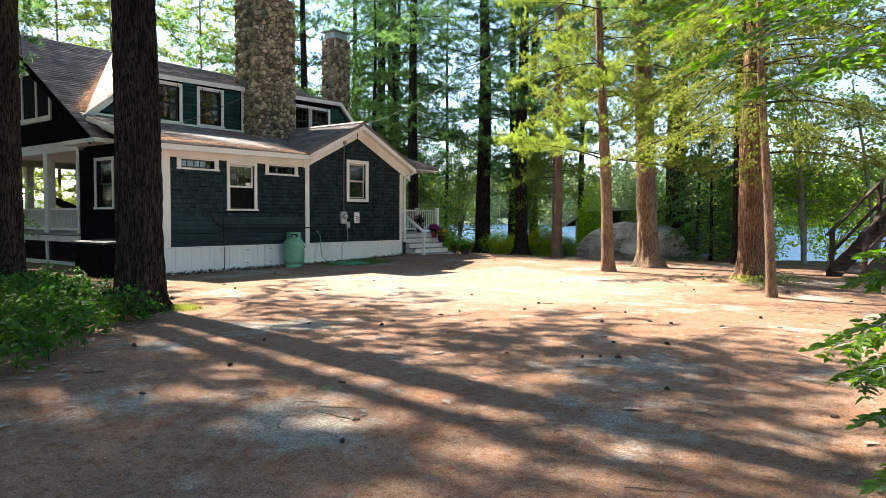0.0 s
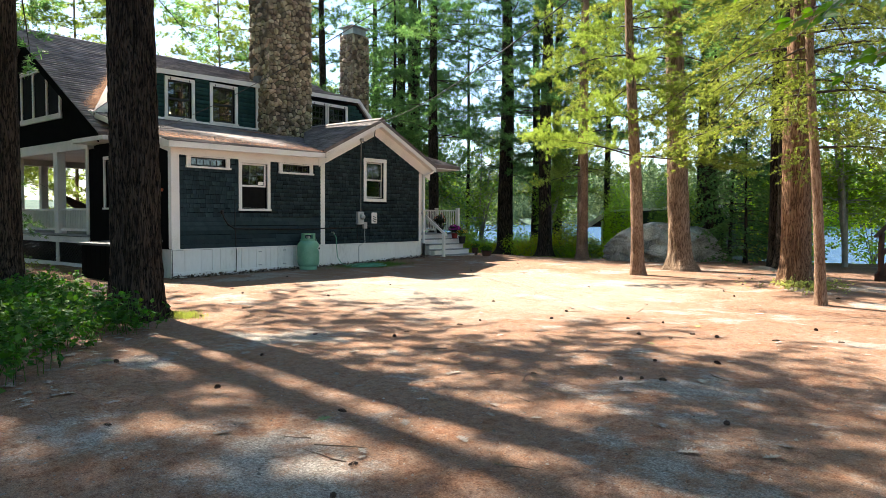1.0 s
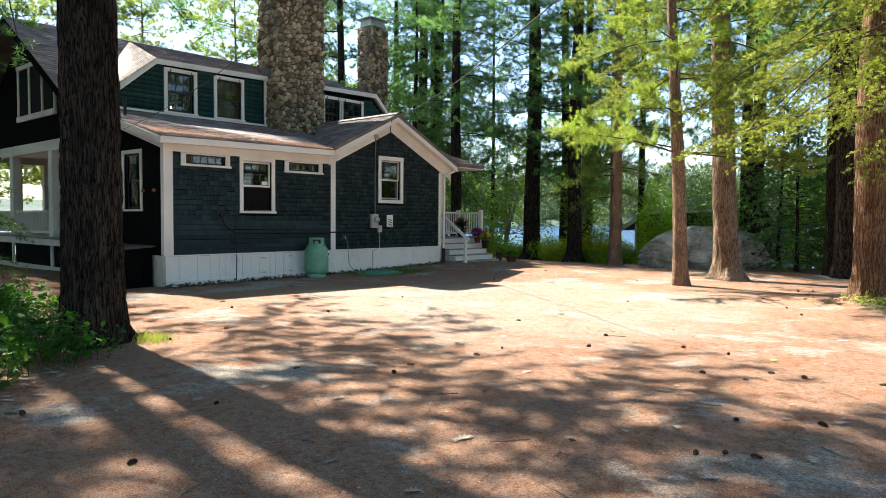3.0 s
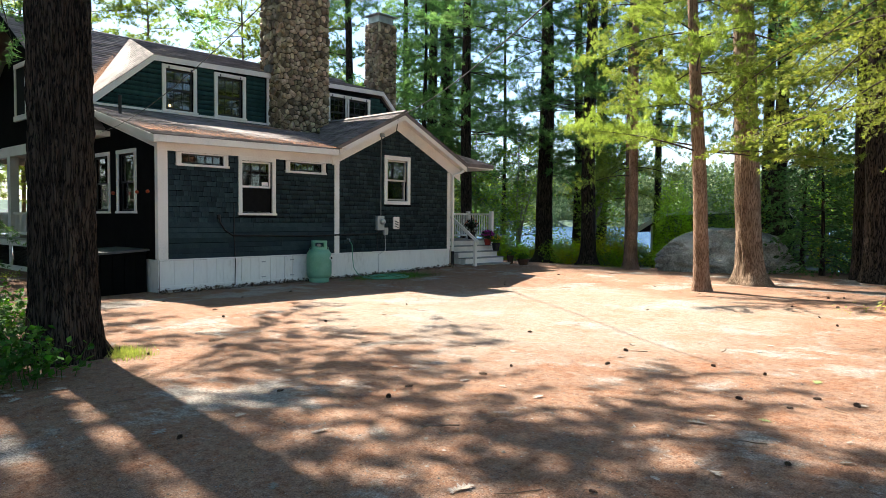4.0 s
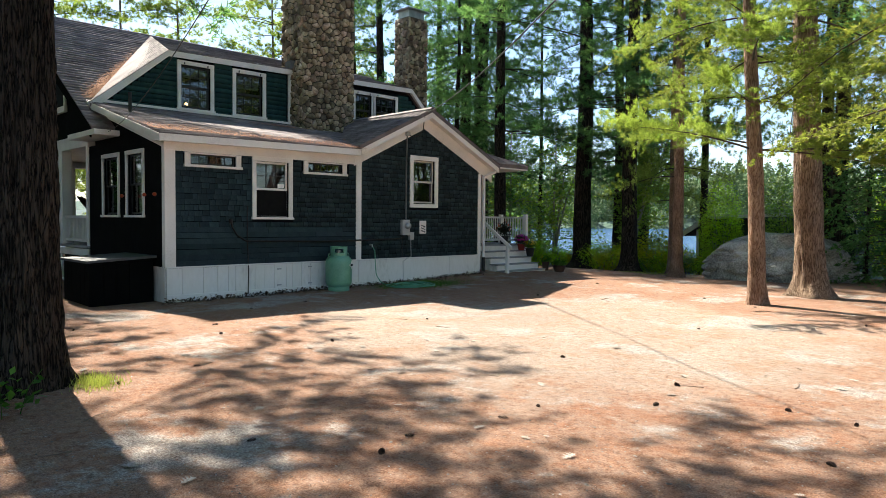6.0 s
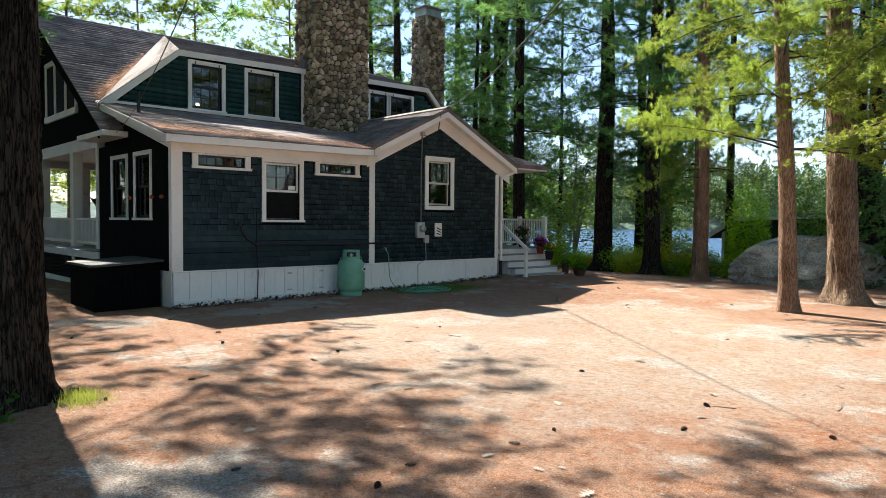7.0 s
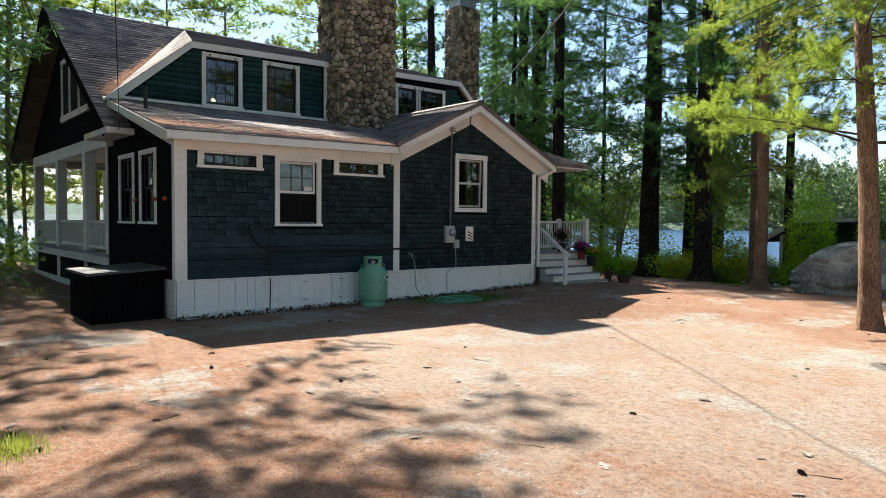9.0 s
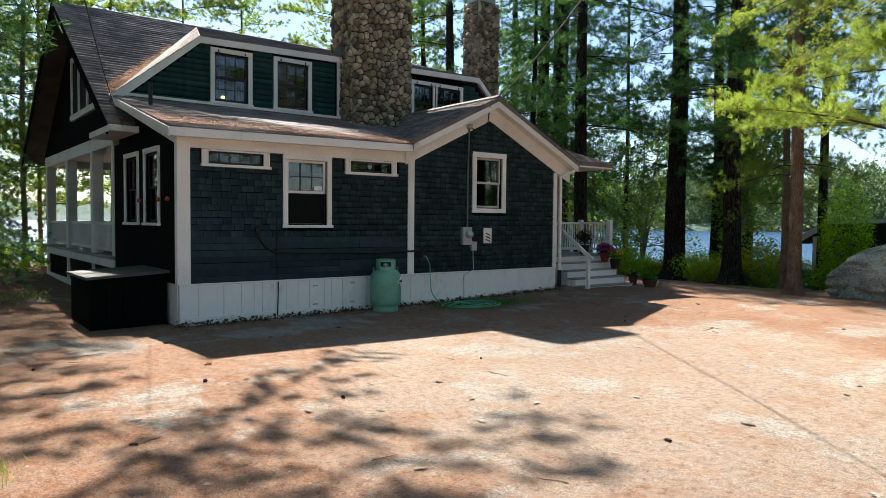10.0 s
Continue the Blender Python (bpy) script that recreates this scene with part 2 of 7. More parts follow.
def ground_material():
    """Sandy gravel drive under a carpet of rust-brown pine needles, with bare grey patches."""
    m = bpy.data.materials.new("needle_covered_drive")
    m.use_nodes = True
    n, l = m.node_tree.nodes, m.node_tree.links
    b = n["Principled BSDF"]
    b.inputs["Roughness"].default_value = 0.95
    b.inputs["Specular IOR Level"].default_value = 0.15
    co = n.new("ShaderNodeTexCoord")

    def noise_tex(scale, detail, warp=None, rough=0.55):
        t = n.new("ShaderNodeTexNoise")
        t.inputs["Scale"].default_value, t.inputs["Detail"].default_value, t.inputs["Roughness"].default_value = scale, detail, rough
        l.new(co.outputs["Object"], t.inputs["Vector"])
        return t.outputs["Fac"]

    def ramp(src, stops):
        r = n.new("ShaderNodeValToRGB")
        for i, (p, c) in enumerate(stops):
            e = r.color_ramp.elements[i] if i < 2 else r.color_ramp.elements.new(p)
            e.position, e.color = p, (*c, 1) if len(c) == 3 else c
        l.new(src, r.inputs[0])
        return r.outputs[0]

    def blend(fac, a, c, kind="MIX"):
        x = n.new("ShaderNodeMix")
        x.data_type, x.blend_type = "RGBA", kind
        if isinstance(fac, float):
            x.inputs[0].default_value = fac
        else:
            l.new(fac, x.inputs[0])
        l.new(a, x.inputs[6])
        l.new(c, x.inputs[7])
        return x.outputs[2]

    needles = ramp(noise_tex(75, 8, rough=0.75), [(0.33, (0.09, 0.04, 0.023)), (0.5, (0.24, 0.128, 0.079)), (0.67, (0.42, 0.265, 0.178))])
    pale_ground = ramp(noise_tex(80, 8, rough=0.75), [(0.35, (0.14, 0.099, 0.075)), (0.5, (0.285, 0.217, 0.172)), (0.65, (0.46, 0.38, 0.318))])
    sand = ramp(noise_tex(60, 8, rough=0.78), [(0.37, (0.11, 0.104, 0.098)), (0.5, (0.3, 0.282, 0.26)), (0.63, (0.56, 0.535, 0.5))])
    patches = ramp(noise_tex(0.55, 9, rough=0.7), [(0.535, (0, 0, 0)), (0.595, (1, 1, 1))])
    grain = ramp(noise_tex(9, 6, rough=0.7), [(0.35, (0, 0, 0)), (0.62, (1, 1, 1))])
    mask = blend(0.28, patches, grain)
    # a paler colour fills the middle of the clearing, rust needles its edges
    place = n.new("ShaderNodeMapping")
    place.inputs["Location"].default_value, place.inputs["Scale"].default_value = (1.02, -1.5, 0), (0.11, 0.115, 0)
    l.new(co.outputs["Object"], place.inputs[0])
    away = n.new("ShaderNodeVectorMath")
    away.operation = "LENGTH"
    l.new(place.outputs[0], away.inputs[0])
    uneven = n.new("ShaderNodeMath")
    uneven.operation = "MULTIPLY_ADD"
    uneven.inputs[1].default_value = 0.9
    l.new(noise_tex(0.5, 8, rough=0.7), uneven.inputs[0])
    l.new(away.outputs["Value"], uneven.inputs[2])
    edge = ramp(uneven.outputs[0], [(0.85, (0, 0, 0)), (1.0, (1, 1, 1))])
    carpet = blend(edge, pale_ground, needles)
    base = blend(mask, carpet, sand)
    rust = ramp(noise_tex(1.7, 7, rough=0.7), [(0.5, (1, 1, 1)), (0.6, (0.93, 0.7, 0.55))])
    base = blend(0.55, base, rust, "MULTIPLY")
    speck = ramp(noise_tex(105, 4, rough=0.75), [(0.37, (0.16, 0.12, 0.1)), (0.45, (1, 1, 1))])
    base = blend(0.65, base, speck, "MULTIPLY")
    clump = ramp(noise_tex(14, 7, rough=0.75), [(0.36, (0.5, 0.42, 0.37)), (0.5, (1, 1, 1)), (0.66, (1.22, 1.2, 1.17))])
    base = blend(0.7, base, clump, "MULTIPLY")
    tint = ramp(noise_tex(0.16, 4), [(0.35, (0.85, 0.82, 0.8)), (0.65, (1.08, 1.04, 1.0))])
    base = blend(0.8, base, tint, "MULTIPLY")
    # beyond the lake the land is wooded
    reach = n.new("ShaderNodeVectorMath")
    reach.operation = "LENGTH"
    l.new(co.outputs["Object"], reach.inputs[0])
    span = n.new("ShaderNodeMapRange")
    span.inputs[1].default_value, span.inputs[2].default_value = 120, 200
    l.new(reach.outputs["Value"], span.inputs[0])
    woods = ramp(noise_tex(0.08, 8, rough=0.7), [(0.4, (0.03, 0.055, 0.05)), (0.6, (0.075, 0.12, 0.085))])
    base = blend(span.outputs[0], base, woods)
    l.new(base, b.inputs["Base Color"])
    bp = n.new("ShaderNodeBump")
    bp.inputs["Strength"].default_value, bp.inputs["Distance"].default_value = 1.0, 0.02
    l.new(noise_tex(30, 8, rough=0.75), bp.inputs["Height"])
    l.new(bp.outputs[0], b.inputs["Normal"])
    return m


# dull near-black in place of dark glass, so that nothing reflects
BLACK_PANE = mat("insect_screen", [(0.004, 0.004, 0.004), (0.008, 0.008, 0.008)], rough=0.7, scale=8, fine=200, bump=0.1, spec=0.1)
GLASS, COATED = glass_material("window_glass", 1.65), glass_material("coated_glass", 2.6, (0.5, 0.54, 0.55, 1))
WATER, GROUND = water_material(), ground_material()

# ---- building helpers ----
def thing(name, label, category, group="", kind="", at=(0, 0, 0)):
    ob = new(name)
    ob.location = at
    return tagged(ob, label, category, group, kind)


def finish(mesh, material, smooth=False):
    mesh.materials.append(material)
    if smooth:
        mesh.polygons.foreach_set("use_smooth", [True] * len(mesh.polygons))
    mesh.update()
    return mesh


def part(name, bm, material, parent, label="", smooth=False, at=None):
    """Links a bmesh or a mesh as one mesh object under parent. Geometry is in the world's metres unless at is given."""
    if isinstance(bm, bpy.types.Mesh):
        mesh = bm
        if not mesh.materials:
            finish(mesh, material, smooth)
    else:
        mesh = bpy.data.meshes.new(name)
        bm.normal_update()
        bm.to_mesh(mesh)
        bm.free()
        finish(mesh, material, smooth)
    ob = new(name, mesh)
    if parent is not None:
        ob.parent = parent
        top = parent
        base = Vector((0, 0, 0))
        while top is not None:
            base += top.location
            top = top.parent
        ob.location = Vector(at) - base if at is not None else -base
    elif at is not None:
        ob.location = at
    return tagged(ob, label)


def arrays(name, verts, faces, material, smooth=False):
    """A mesh from an (n, 3) array and an (m, k) array of one face size."""
    verts, faces = np.asarray(verts, float), np.asarray(faces, int)
    me = bpy.data.meshes.new(name)
    me.vertices.add(len(verts))
    me.vertices.foreach_set("co", verts.ravel())
    k = faces.shape[1]
    me.loops.add(faces.size)
    me.loops.foreach_set("vertex_index", faces.ravel())
    me.polygons.add(len(faces))
    me.polygons.foreach_set("loop_start", np.arange(0, faces.size, k))
    me.update(calc_edges=True)
    return finish(me, material, smooth)


def box(bm, x0, x1, y0, y1, z0, z1):
    x0, x1, y0, y1, z0, z1 = min(x0, x1), max(x0, x1), min(y0, y1), max(y0, y1), min(z0, z1), max(z0, z1)
    v = [bm.verts.new((x, y, z)) for z in (z0, z1) for y in (y0, y1) for x in (x0, x1)]
    for f in ((0, 2, 3, 1), (4, 5, 7, 6), (0, 1, 5, 4), (1, 3, 7, 5), (3, 2, 6, 7), (2, 0, 4, 6)):
        bm.faces.new([v[i] for i in f])
    return bm


def boxes(*rows, bevel=0.0):
    bm = bmesh.new()
    for r in rows:
        box(bm, *r)
    if bevel:
        bmesh.ops.bevel(bm, geom=bm.edges[:], offset=bevel, segments=1, affect="EDGES")
    return bm


def slab(bm, pts, shift):
    """A closed plate: the polygon pts and its copy moved by shift."""
    a = [bm.verts.new(p) for p in pts]
    b = [bm.verts.new(Vector(p) + Vector(shift)) for p in pts]
    bm.faces.new(a)
    bm.faces.new(b[::-1])
    for i in range(len(a)):
        j = (i + 1) % len(a)
        bm.faces.new((a[j], a[i], b[i], b[j]))
    bmesh.ops.recalc_face_normals(bm, faces=bm.faces[:])
    return bm


def beam(bm, p, q, w, h, up=(0, 0, 1)):
    """A square bar from p to q, w wide and h high."""
    p, q = Vector(p), Vector(q)
    d = (q - p).normalized()
    side = d.cross(Vector(up))
    side = side.normalized() if side.length > 1e-4 else Vector((1, 0, 0))
    top = side.cross(d).normalized()
    c = [side * sx * w / 2 + top * sy * h / 2 for sx, sy in ((-1, -1), (1, -1), (1, 1), (-1, 1))]
    a, b = [bm.verts.new(p + o) for o in c], [bm.verts.new(q + o) for o in c]
    bm.faces.new(a)
    bm.faces.new(b[::-1])
    for i in range(4):
        j = (i + 1) % 4
        bm.faces.new((a[j], a[i], b[i], b[j]))
    bmesh.ops.recalc_face_normals(bm, faces=bm.faces[:])
    return bm


def tube_arrays(pts, radii, segs=8, rough=0.0, seed=0.0, freq=5.0, lobes=None):
    """Verts and quads of a tapered tube along pts; rough ridges it along its length."""
    pts = np.asarray(pts, float)
    n = len(pts)
    tang = np.gradient(pts, axis=0)
    tang /= np.linalg.norm(tang, axis=1)[:, None] + 1e-9
    ref = np.array([1.0, 0, 0]) if abs(tang[0][0]) < 0.8 else np.array([0, 1.0, 0])
    u = np.cross(tang, ref)
    u /= np.linalg.norm(u, axis=1)[:, None]
    w = np.cross(tang, u)
    ang = np.linspace(0, 2 * np.pi, segs, endpoint=False)
    r = np.asarray(radii, float)[:, None] * np.ones(segs)[None]
    if rough:
        z = np.cumsum(np.r_[0, np.linalg.norm(np.diff(pts, axis=0), axis=1)])
        for i in range(n):
            for j in range(segs):
                a = ang[j]
                v = noise.noise((math.cos(a) * freq + seed, math.sin(a) * freq - seed, z[i] * 1.5))
                v2 = noise.noise((math.cos(a) * freq * 2.3 - seed, math.sin(a) * freq * 2.3, z[i] * 3.5 + 9))
                r[i, j] *= 1 + rough * (1 - 2.2 * abs(v)) + rough * 0.5 * v2
    if lobes is not None:
        r *= lobes(np.linalg.norm(pts - pts[0], axis=1)[:, None], ang[None])
    v = pts[:, None] + r[..., None] * (np.cos(ang)[None, :, None] * u[:, None] + np.sin(ang)[None, :, None] * w[:, None])
    i, j = np.meshgrid(np.arange(n - 1), np.arange(segs), indexing="ij")
    j2 = (j + 1) % segs
    f = np.stack([i * segs + j, (i + 1) * segs + j, (i + 1) * segs + j2, i * segs + j2], -1).reshape(-1, 4)
    return v.reshape(-1, 3), f


def merge(parts):
    vs, fs, off = [], [], 0
    for v, f in parts:
        vs.append(v)
        fs.append(f + off)
        off += len(v)
    return np.concatenate(vs), np.concatenate(fs)


def tube(name, pts, radius, material, parent, label="", segs=8):
    pts = np.asarray(pts, float)
    r = np.full(len(pts), radius) if np.isscalar(radius) else radius
    v, f = tube_arrays(pts, r, segs)
    return part(name, arrays(name, v, f, material, True), material, parent, label)


def lathe(profile, segs=32):
    """A round body turned from (radius, z) pairs, round the z axis."""
    bm = bmesh.new()
    rings = [[bm.verts.new((r * math.cos(2 * math.pi * k / segs), r * math.sin(2 * math.pi * k / segs), z)) for k in range(segs)] for r, z in profile]
    for a, b in zip(rings, rings[1:]):
        for k in range(segs):
            bm.faces.new((a[k], a[(k + 1) % segs], b[(k + 1) % segs], b[k]))
    if profile[0][0] > 1e-4:
        bm.faces.new(rings[0][::-1])
    if profile[-1][0] > 1e-4:
        bm.faces.new(rings[-1])
    return bm


def leaf_cloud(rng, centres, size, per, spread):
    """Small pointed leaves, two triangles each, folded along the midrib, round each centre."""
    n = len(centres) * per
    c = np.repeat(centres, per, 0) + rng.normal(0, 1, (n, 3)) * spread
    d = rng.normal(0, 1, (n, 3)) * [1, 1, 0.55]
    d /= np.linalg.norm(d, axis=1)[:, None] + 1e-9
    s = np.cross(d, rng.normal(0, 0.45, (n, 3)) + [0, 0, 1])
    s /= np.linalg.norm(s, axis=1)[:, None] + 1e-9
    ln = size * rng.uniform(0.6, 1.3, (n, 1))
    nrm = np.cross(s, d)
    v = np.stack([c, c + d * ln * 0.45 + s * ln * 0.36 + nrm * ln * 0.06, c + d * ln, c + d * ln * 0.45 - s * ln * 0.366 + nrm * ln * 0.06], 1).reshape(-1, 3)
    k = np.arange(n)[:, None] * 4
    return v, np.concatenate([k + [[0, 1, 2]], k + [[0, 2, 3]]], 1).reshape(-1, 3)


# ---- ground, lake and far shore ----
def shore_radius(x, y):
    a = np.degrees(np.arctan2(y, x)) % 360
    return 380 + 1150 * np.clip((a - 139) / 9, 0, 1) + 25 * np.sin(a * 1.1) + 12 * np.sin(a * 3.7)


def ground_z(x, y):
    """Height of the ground: level drive, a swell at the side steps, banks down to the lake, and the far shore."""
    x, y = np.asarray(x, float), np.asarray(y, float)
    z = 0.3 * np.exp(-((x + 18.5) / 3.0) ** 2 - ((y - 20.0) / 3.4) ** 2)
    z = z + 0.03 * np.sin(x * 0.7 + 1) * np.sin(y * 0.55) + 0.012 * np.sin(x * 2.1) * np.cos(y * 1.7 + x)
    z = z + 0.13 * np.exp(-((x + 4.15) / 0.9) ** 2 - ((y - 16.6) / 1.3) ** 2)
    z = z - 0.012 * np.clip(y - 21, 0, 12) - 0.045 * np.clip(y - 24, 0, 8) * np.clip((-12.5 - x) / 3, 0, 1)
    s = np.maximum(y - (31.5 + 1.5 * np.sin(x * 0.21) + 0.06 * (x + 10)), -x - 38 - 0.15 * (y - 8))
    z = z - 0.22 * np.clip(s, 0, 25)
    r = np.hypot(x, y)
    far = np.clip(r - shore_radius(x, y), -60, None)
    a = np.degrees(np.arctan2(y, x)) % 360
    lakeside = (a > 60) & (a < 215) & (s > 0)
    z = np.where(lakeside, np.maximum(z, np.minimum(-1.5 + far * 0.16, 40)), z)
    return z


def gz(x, y):
    return float(ground_z(x, y))


def build_ground():
    def axis(lo, hi, step, reach):
        mid = np.arange(lo, hi + 1e-6, step)
        out, d = [], step
        p = hi
        while p < reach:
            d *= 1.16
            p += d
            out.append(p)
        inn, d, p = [], step, lo
        while p > -reach:
            d *= 1.16
            p -= d
            inn.append(p)
        return np.r_[inn[::-1], mid, out]
    xs, ys = axis(-24, 4, 0.26, 4500), axis(-2, 30, 0.28, 4500)
    gx, gy = np.meshgrid(xs, ys, indexing="ij")
    z = ground_z(gx, gy)
    v = np.stack([gx, gy, z], -1).reshape(-1, 3)
    nx, ny = len(xs), len(ys)
    i, j = np.meshgrid(np.arange(nx - 1), np.arange(ny - 1), indexing="ij")
    f = np.stack([i * ny + j, (i + 1) * ny + j, (i + 1) * ny + j + 1, i * ny + j + 1], -1).reshape(-1, 4)
    ob = new("ground", arrays("ground", v, f, GROUND, True))
    tagged(ob, "level gravel drive strewn with rust-brown pine needles", "ground", kind="structure")
    w = boxes((-4200, 4200, -4200, 4200, -1.9, -1.5))
    lake = part("water", w, WATER, None)
    tagged(lake, "wide blue lake with light ripples", "water", kind="structure")


build_ground()

# ---- the house ----
X0, YL, YR = -16.70, 9.56, 18.83      # face of the side wall, its two corners
EAVE_X, EAVE_Z = -16.33, 3.39         # drip edge of the low roof
DX = -20.20                           # face of the dormer
MX, MZ, RX, RZ = -19.40, 3.70, -25.45, 7.50   # eave and ridge of the main roof
MY0, MY1 = 9.05, 21.7                 # its two ends
low_slope = (4.36 - EAVE_Z) / (EAVE_X - DX)
main_slope = (RZ - MZ) / (MX - RX)
house = thing("house", "dark blue-grey shingled lake cottage with white trim and brown roof", "house")

DOUBLE = (11.56, 12.38, 1.74, 2.95)         # openings: y0, y1, z0, z1
TRANSOM_A = (10.07, 11.08, 2.80, 3.00)
TRANSOM_B = (12.90, 13.88, 2.80, 3.00)
GABLE_WIN = (16.19, 16.98, 2.14, 3.28)


def panel(bm, axis, c, thick, u0, u1, z0, z1, holes):
    """A wall from c inwards with openings that go through it. axis: the one that the wall stands across."""
    us = sorted({u0, u1, *[h[0] for h in holes], *[h[1] for h in holes]})
    zs = sorted({z0, z1, *[h[2] for h in holes], *[h[3] for h in holes]})
    for a, b in zip(us, us[1:]):
        for p, q in zip(zs, zs[1:]):
            mu, mz = (a + b) / 2, (p + q) / 2
            if any(h[0] < mu < h[1] and h[2] < mz < h[3] for h in holes):
                continue
            if axis == "x":
                box(bm, c, c - thick, a, b, p, q)
            else:
                box(bm, a, b, c, c + thick, p, q)
    bmesh.ops.remove_doubles(bm, verts=bm.verts[:], dist=0.0005)
    return bm


def shingle_mesh(name, w, h, mat_, axis="x", sign=1):
    """A tapered wooden shingle, thick at its butt; origin at the middle of its lower edge."""
    t0, t1 = 0.032, 0.016
    bm = bmesh.new()
    pts = [(-w / 2, 0, 0), (w / 2, 0, 0), (w / 2, t0, 0), (-w / 2, t0, 0), (-w / 2, 0, h), (w / 2, 0, h), (w / 2, t1, h), (-w / 2, t1, h)]
    v = []
    for u, d, z in pts:
        v.append(bm.verts.new((d * sign, u, z) if axis == "x" else (u, d * sign, z)))
    for f in ((0, 1, 2, 3), (3, 2, 6, 7), (0, 3, 7, 4), (2, 1, 5, 6)):
        bm.faces.new([v[i] for i in f])
    bmesh.ops.recalc_face_normals(bm, faces=bm.faces[:])
    me = bpy.data.meshes.new(name)
    bm.to_mesh(me)
    bm.free()
    return finish(me, mat_)


def lay_shingles(free, z0, z1, step, rng, wmin=0.1, wmax=0.24):
    """Places (u, z, width) of shingles in courses; free(z) gives the bare stretches of that course."""
    out, z = [], z0
    while z < z1 - 0.02:
        for a, b in free(z):
            u = a
            while u < b - 0.015:
                w = min(rng.uniform(wmin, wmax), b - u)
                if b - u - w < 0.05:
                    w = b - u
                out.append((u + w / 2, z + rng.uniform(-0.006, 0.006), w))
                u += w
        z += step
    return out


def stretches(u0, u1, holes, z):
    """[u0, u1] less the holes that cover the height z."""
    cuts = sorted((h[0], h[1]) for h in holes if h[2] < z < h[3])
    out, u = [], u0
    for a, b in cuts:
        if a > u:
            out.append((u, a))
        u = max(u, b)
    if u < u1:
        out.append((u, u1))
    return out


def shingle_stuff(name, places, c, h, mat_, parent, axis="x", sign=1, label=""):
    """All shingles of a stretch of wall as one joined mesh."""
    vs, fs = [], []
    for u, z, w in places:
        a, b, t0, t1 = u - w / 2 + 0.004, u + w / 2 - 0.004, 0.032 * sign, 0.016 * sign
        quad = [(t0, a, z), (t0, b, z), (t1, b, z + h), (t1, a, z + h), (0, a, z), (0, b, z)]
        k = len(vs)
        vs += [(c + d, u_, z_) if axis == "x" else (u_, c + d, z_) for d, u_, z_ in quad]
        fs += [(k, k + 1, k + 2, k + 3), (k + 4, k + 5, k + 1, k)]
    me = arrays(name, vs, fs, mat_)
    return tagged(part(name, me, mat_, parent, label), kind="stuff")


def rake_z(y, low=0.0):
    """Underside of the gable's rake boards."""
    return 4.15 - 0.481 * abs(y - 16.575) - low


# side wall: sheathing, then the trim that stands proud of the shingles
holes = [DOUBLE, TRANSOM_A, TRANSOM_B, GABLE_WIN]
bm = panel(bmesh.new(), "x", X0, 0.15, YL + 0.01, YR - 0.01, 0.55, 3.05, [DOUBLE, TRANSOM_A, TRANSOM_B, (GABLE_WIN[0], GABLE_WIN[1], GABLE_WIN[2], 3.05)])
box(bm, X0, X0 - 0.15, YL + 0.01, 14.4, 3.05, 3.34)
box(bm, X0, X0 - 0.15, 14.4, GABLE_WIN[0], 3.05, 3.28)
box(bm, X0, X0 - 0.15, GABLE_WIN[1], YR - 0.01, 3.05, 3.28)
slab(bm, [(X0, 14.4, 3.28), (X0, YR - 0.01, 3.28), (X0, 16.575, 4.42)], (-0.15, 0, 0))
bmesh.ops.remove_doubles(bm, verts=bm.verts[:], dist=0.0005)
side_wall = part("wall", bm, SHEATH, house, "dark blue-grey wood shingle wall")

# foundation skirt of upright boards with a baseboard
skirt = part("foundation_skirt", boxes((X0 + 0.005, X0 - 0.12, YL, YR, -0.3, 0.69)), MORTAR, house)
rng = random.Random(5)
y = YL
while y < YR - 0.05:
    w = min(rng.choice((0.16, 0.24, 0.3, 0.31, 0.32, 0.45)) if y < 14.2 else rng.uniform(1.5, 2.1), YR - y)
    top = 0.665 + rng.uniform(-0.004, 0.004)
    part("skirt_board", boxes((X0 + 0.005, X0 + 0.03 + rng.uniform(-0.004, 0.003), y + 0.003, y + w - 0.003, -0.2, top), bevel=0.002), SKIRT, skirt)
    y += w
for a, b in ((YL - 0.01, 12.1), (12.1, 13.3), (13.3, 15.1), (15.1, 17.0)):
    part("baseboard", boxes((X0 + 0.03, X0 + 0.052, a + 0.003, b - 0.003, -0.2, 0.13), bevel=0.003), SKIRT, skirt)
for y, z in ((12.12, 0.2), (12.12, 0.56), (12.94, 0.2), (12.94, 0.58)):
    part("hinge", boxes((X0 + 0.03, X0 + 0.058, y - 0.05, y + 0.05, z - 0.014, z + 0.014), bevel=0.003), GREY_METAL, skirt, "small rusty strap hinge")
part("water_table", boxes((X0, X0 + 0.06, YL - 0.015, YR + 0.01, 0.668, 0.70), bevel=0.006), SKIRT, skirt)
part("foundation_skirt", boxes((X0 - 0.01, -20.7, YL - 0.02, YL + 0.1, -0.3, 0.69)), SKIRT, house)


def trim(name, *rows, bevel=0.005, parent=house, material=WHITE):
    return part(name, boxes(*rows, bevel=bevel), material, parent)


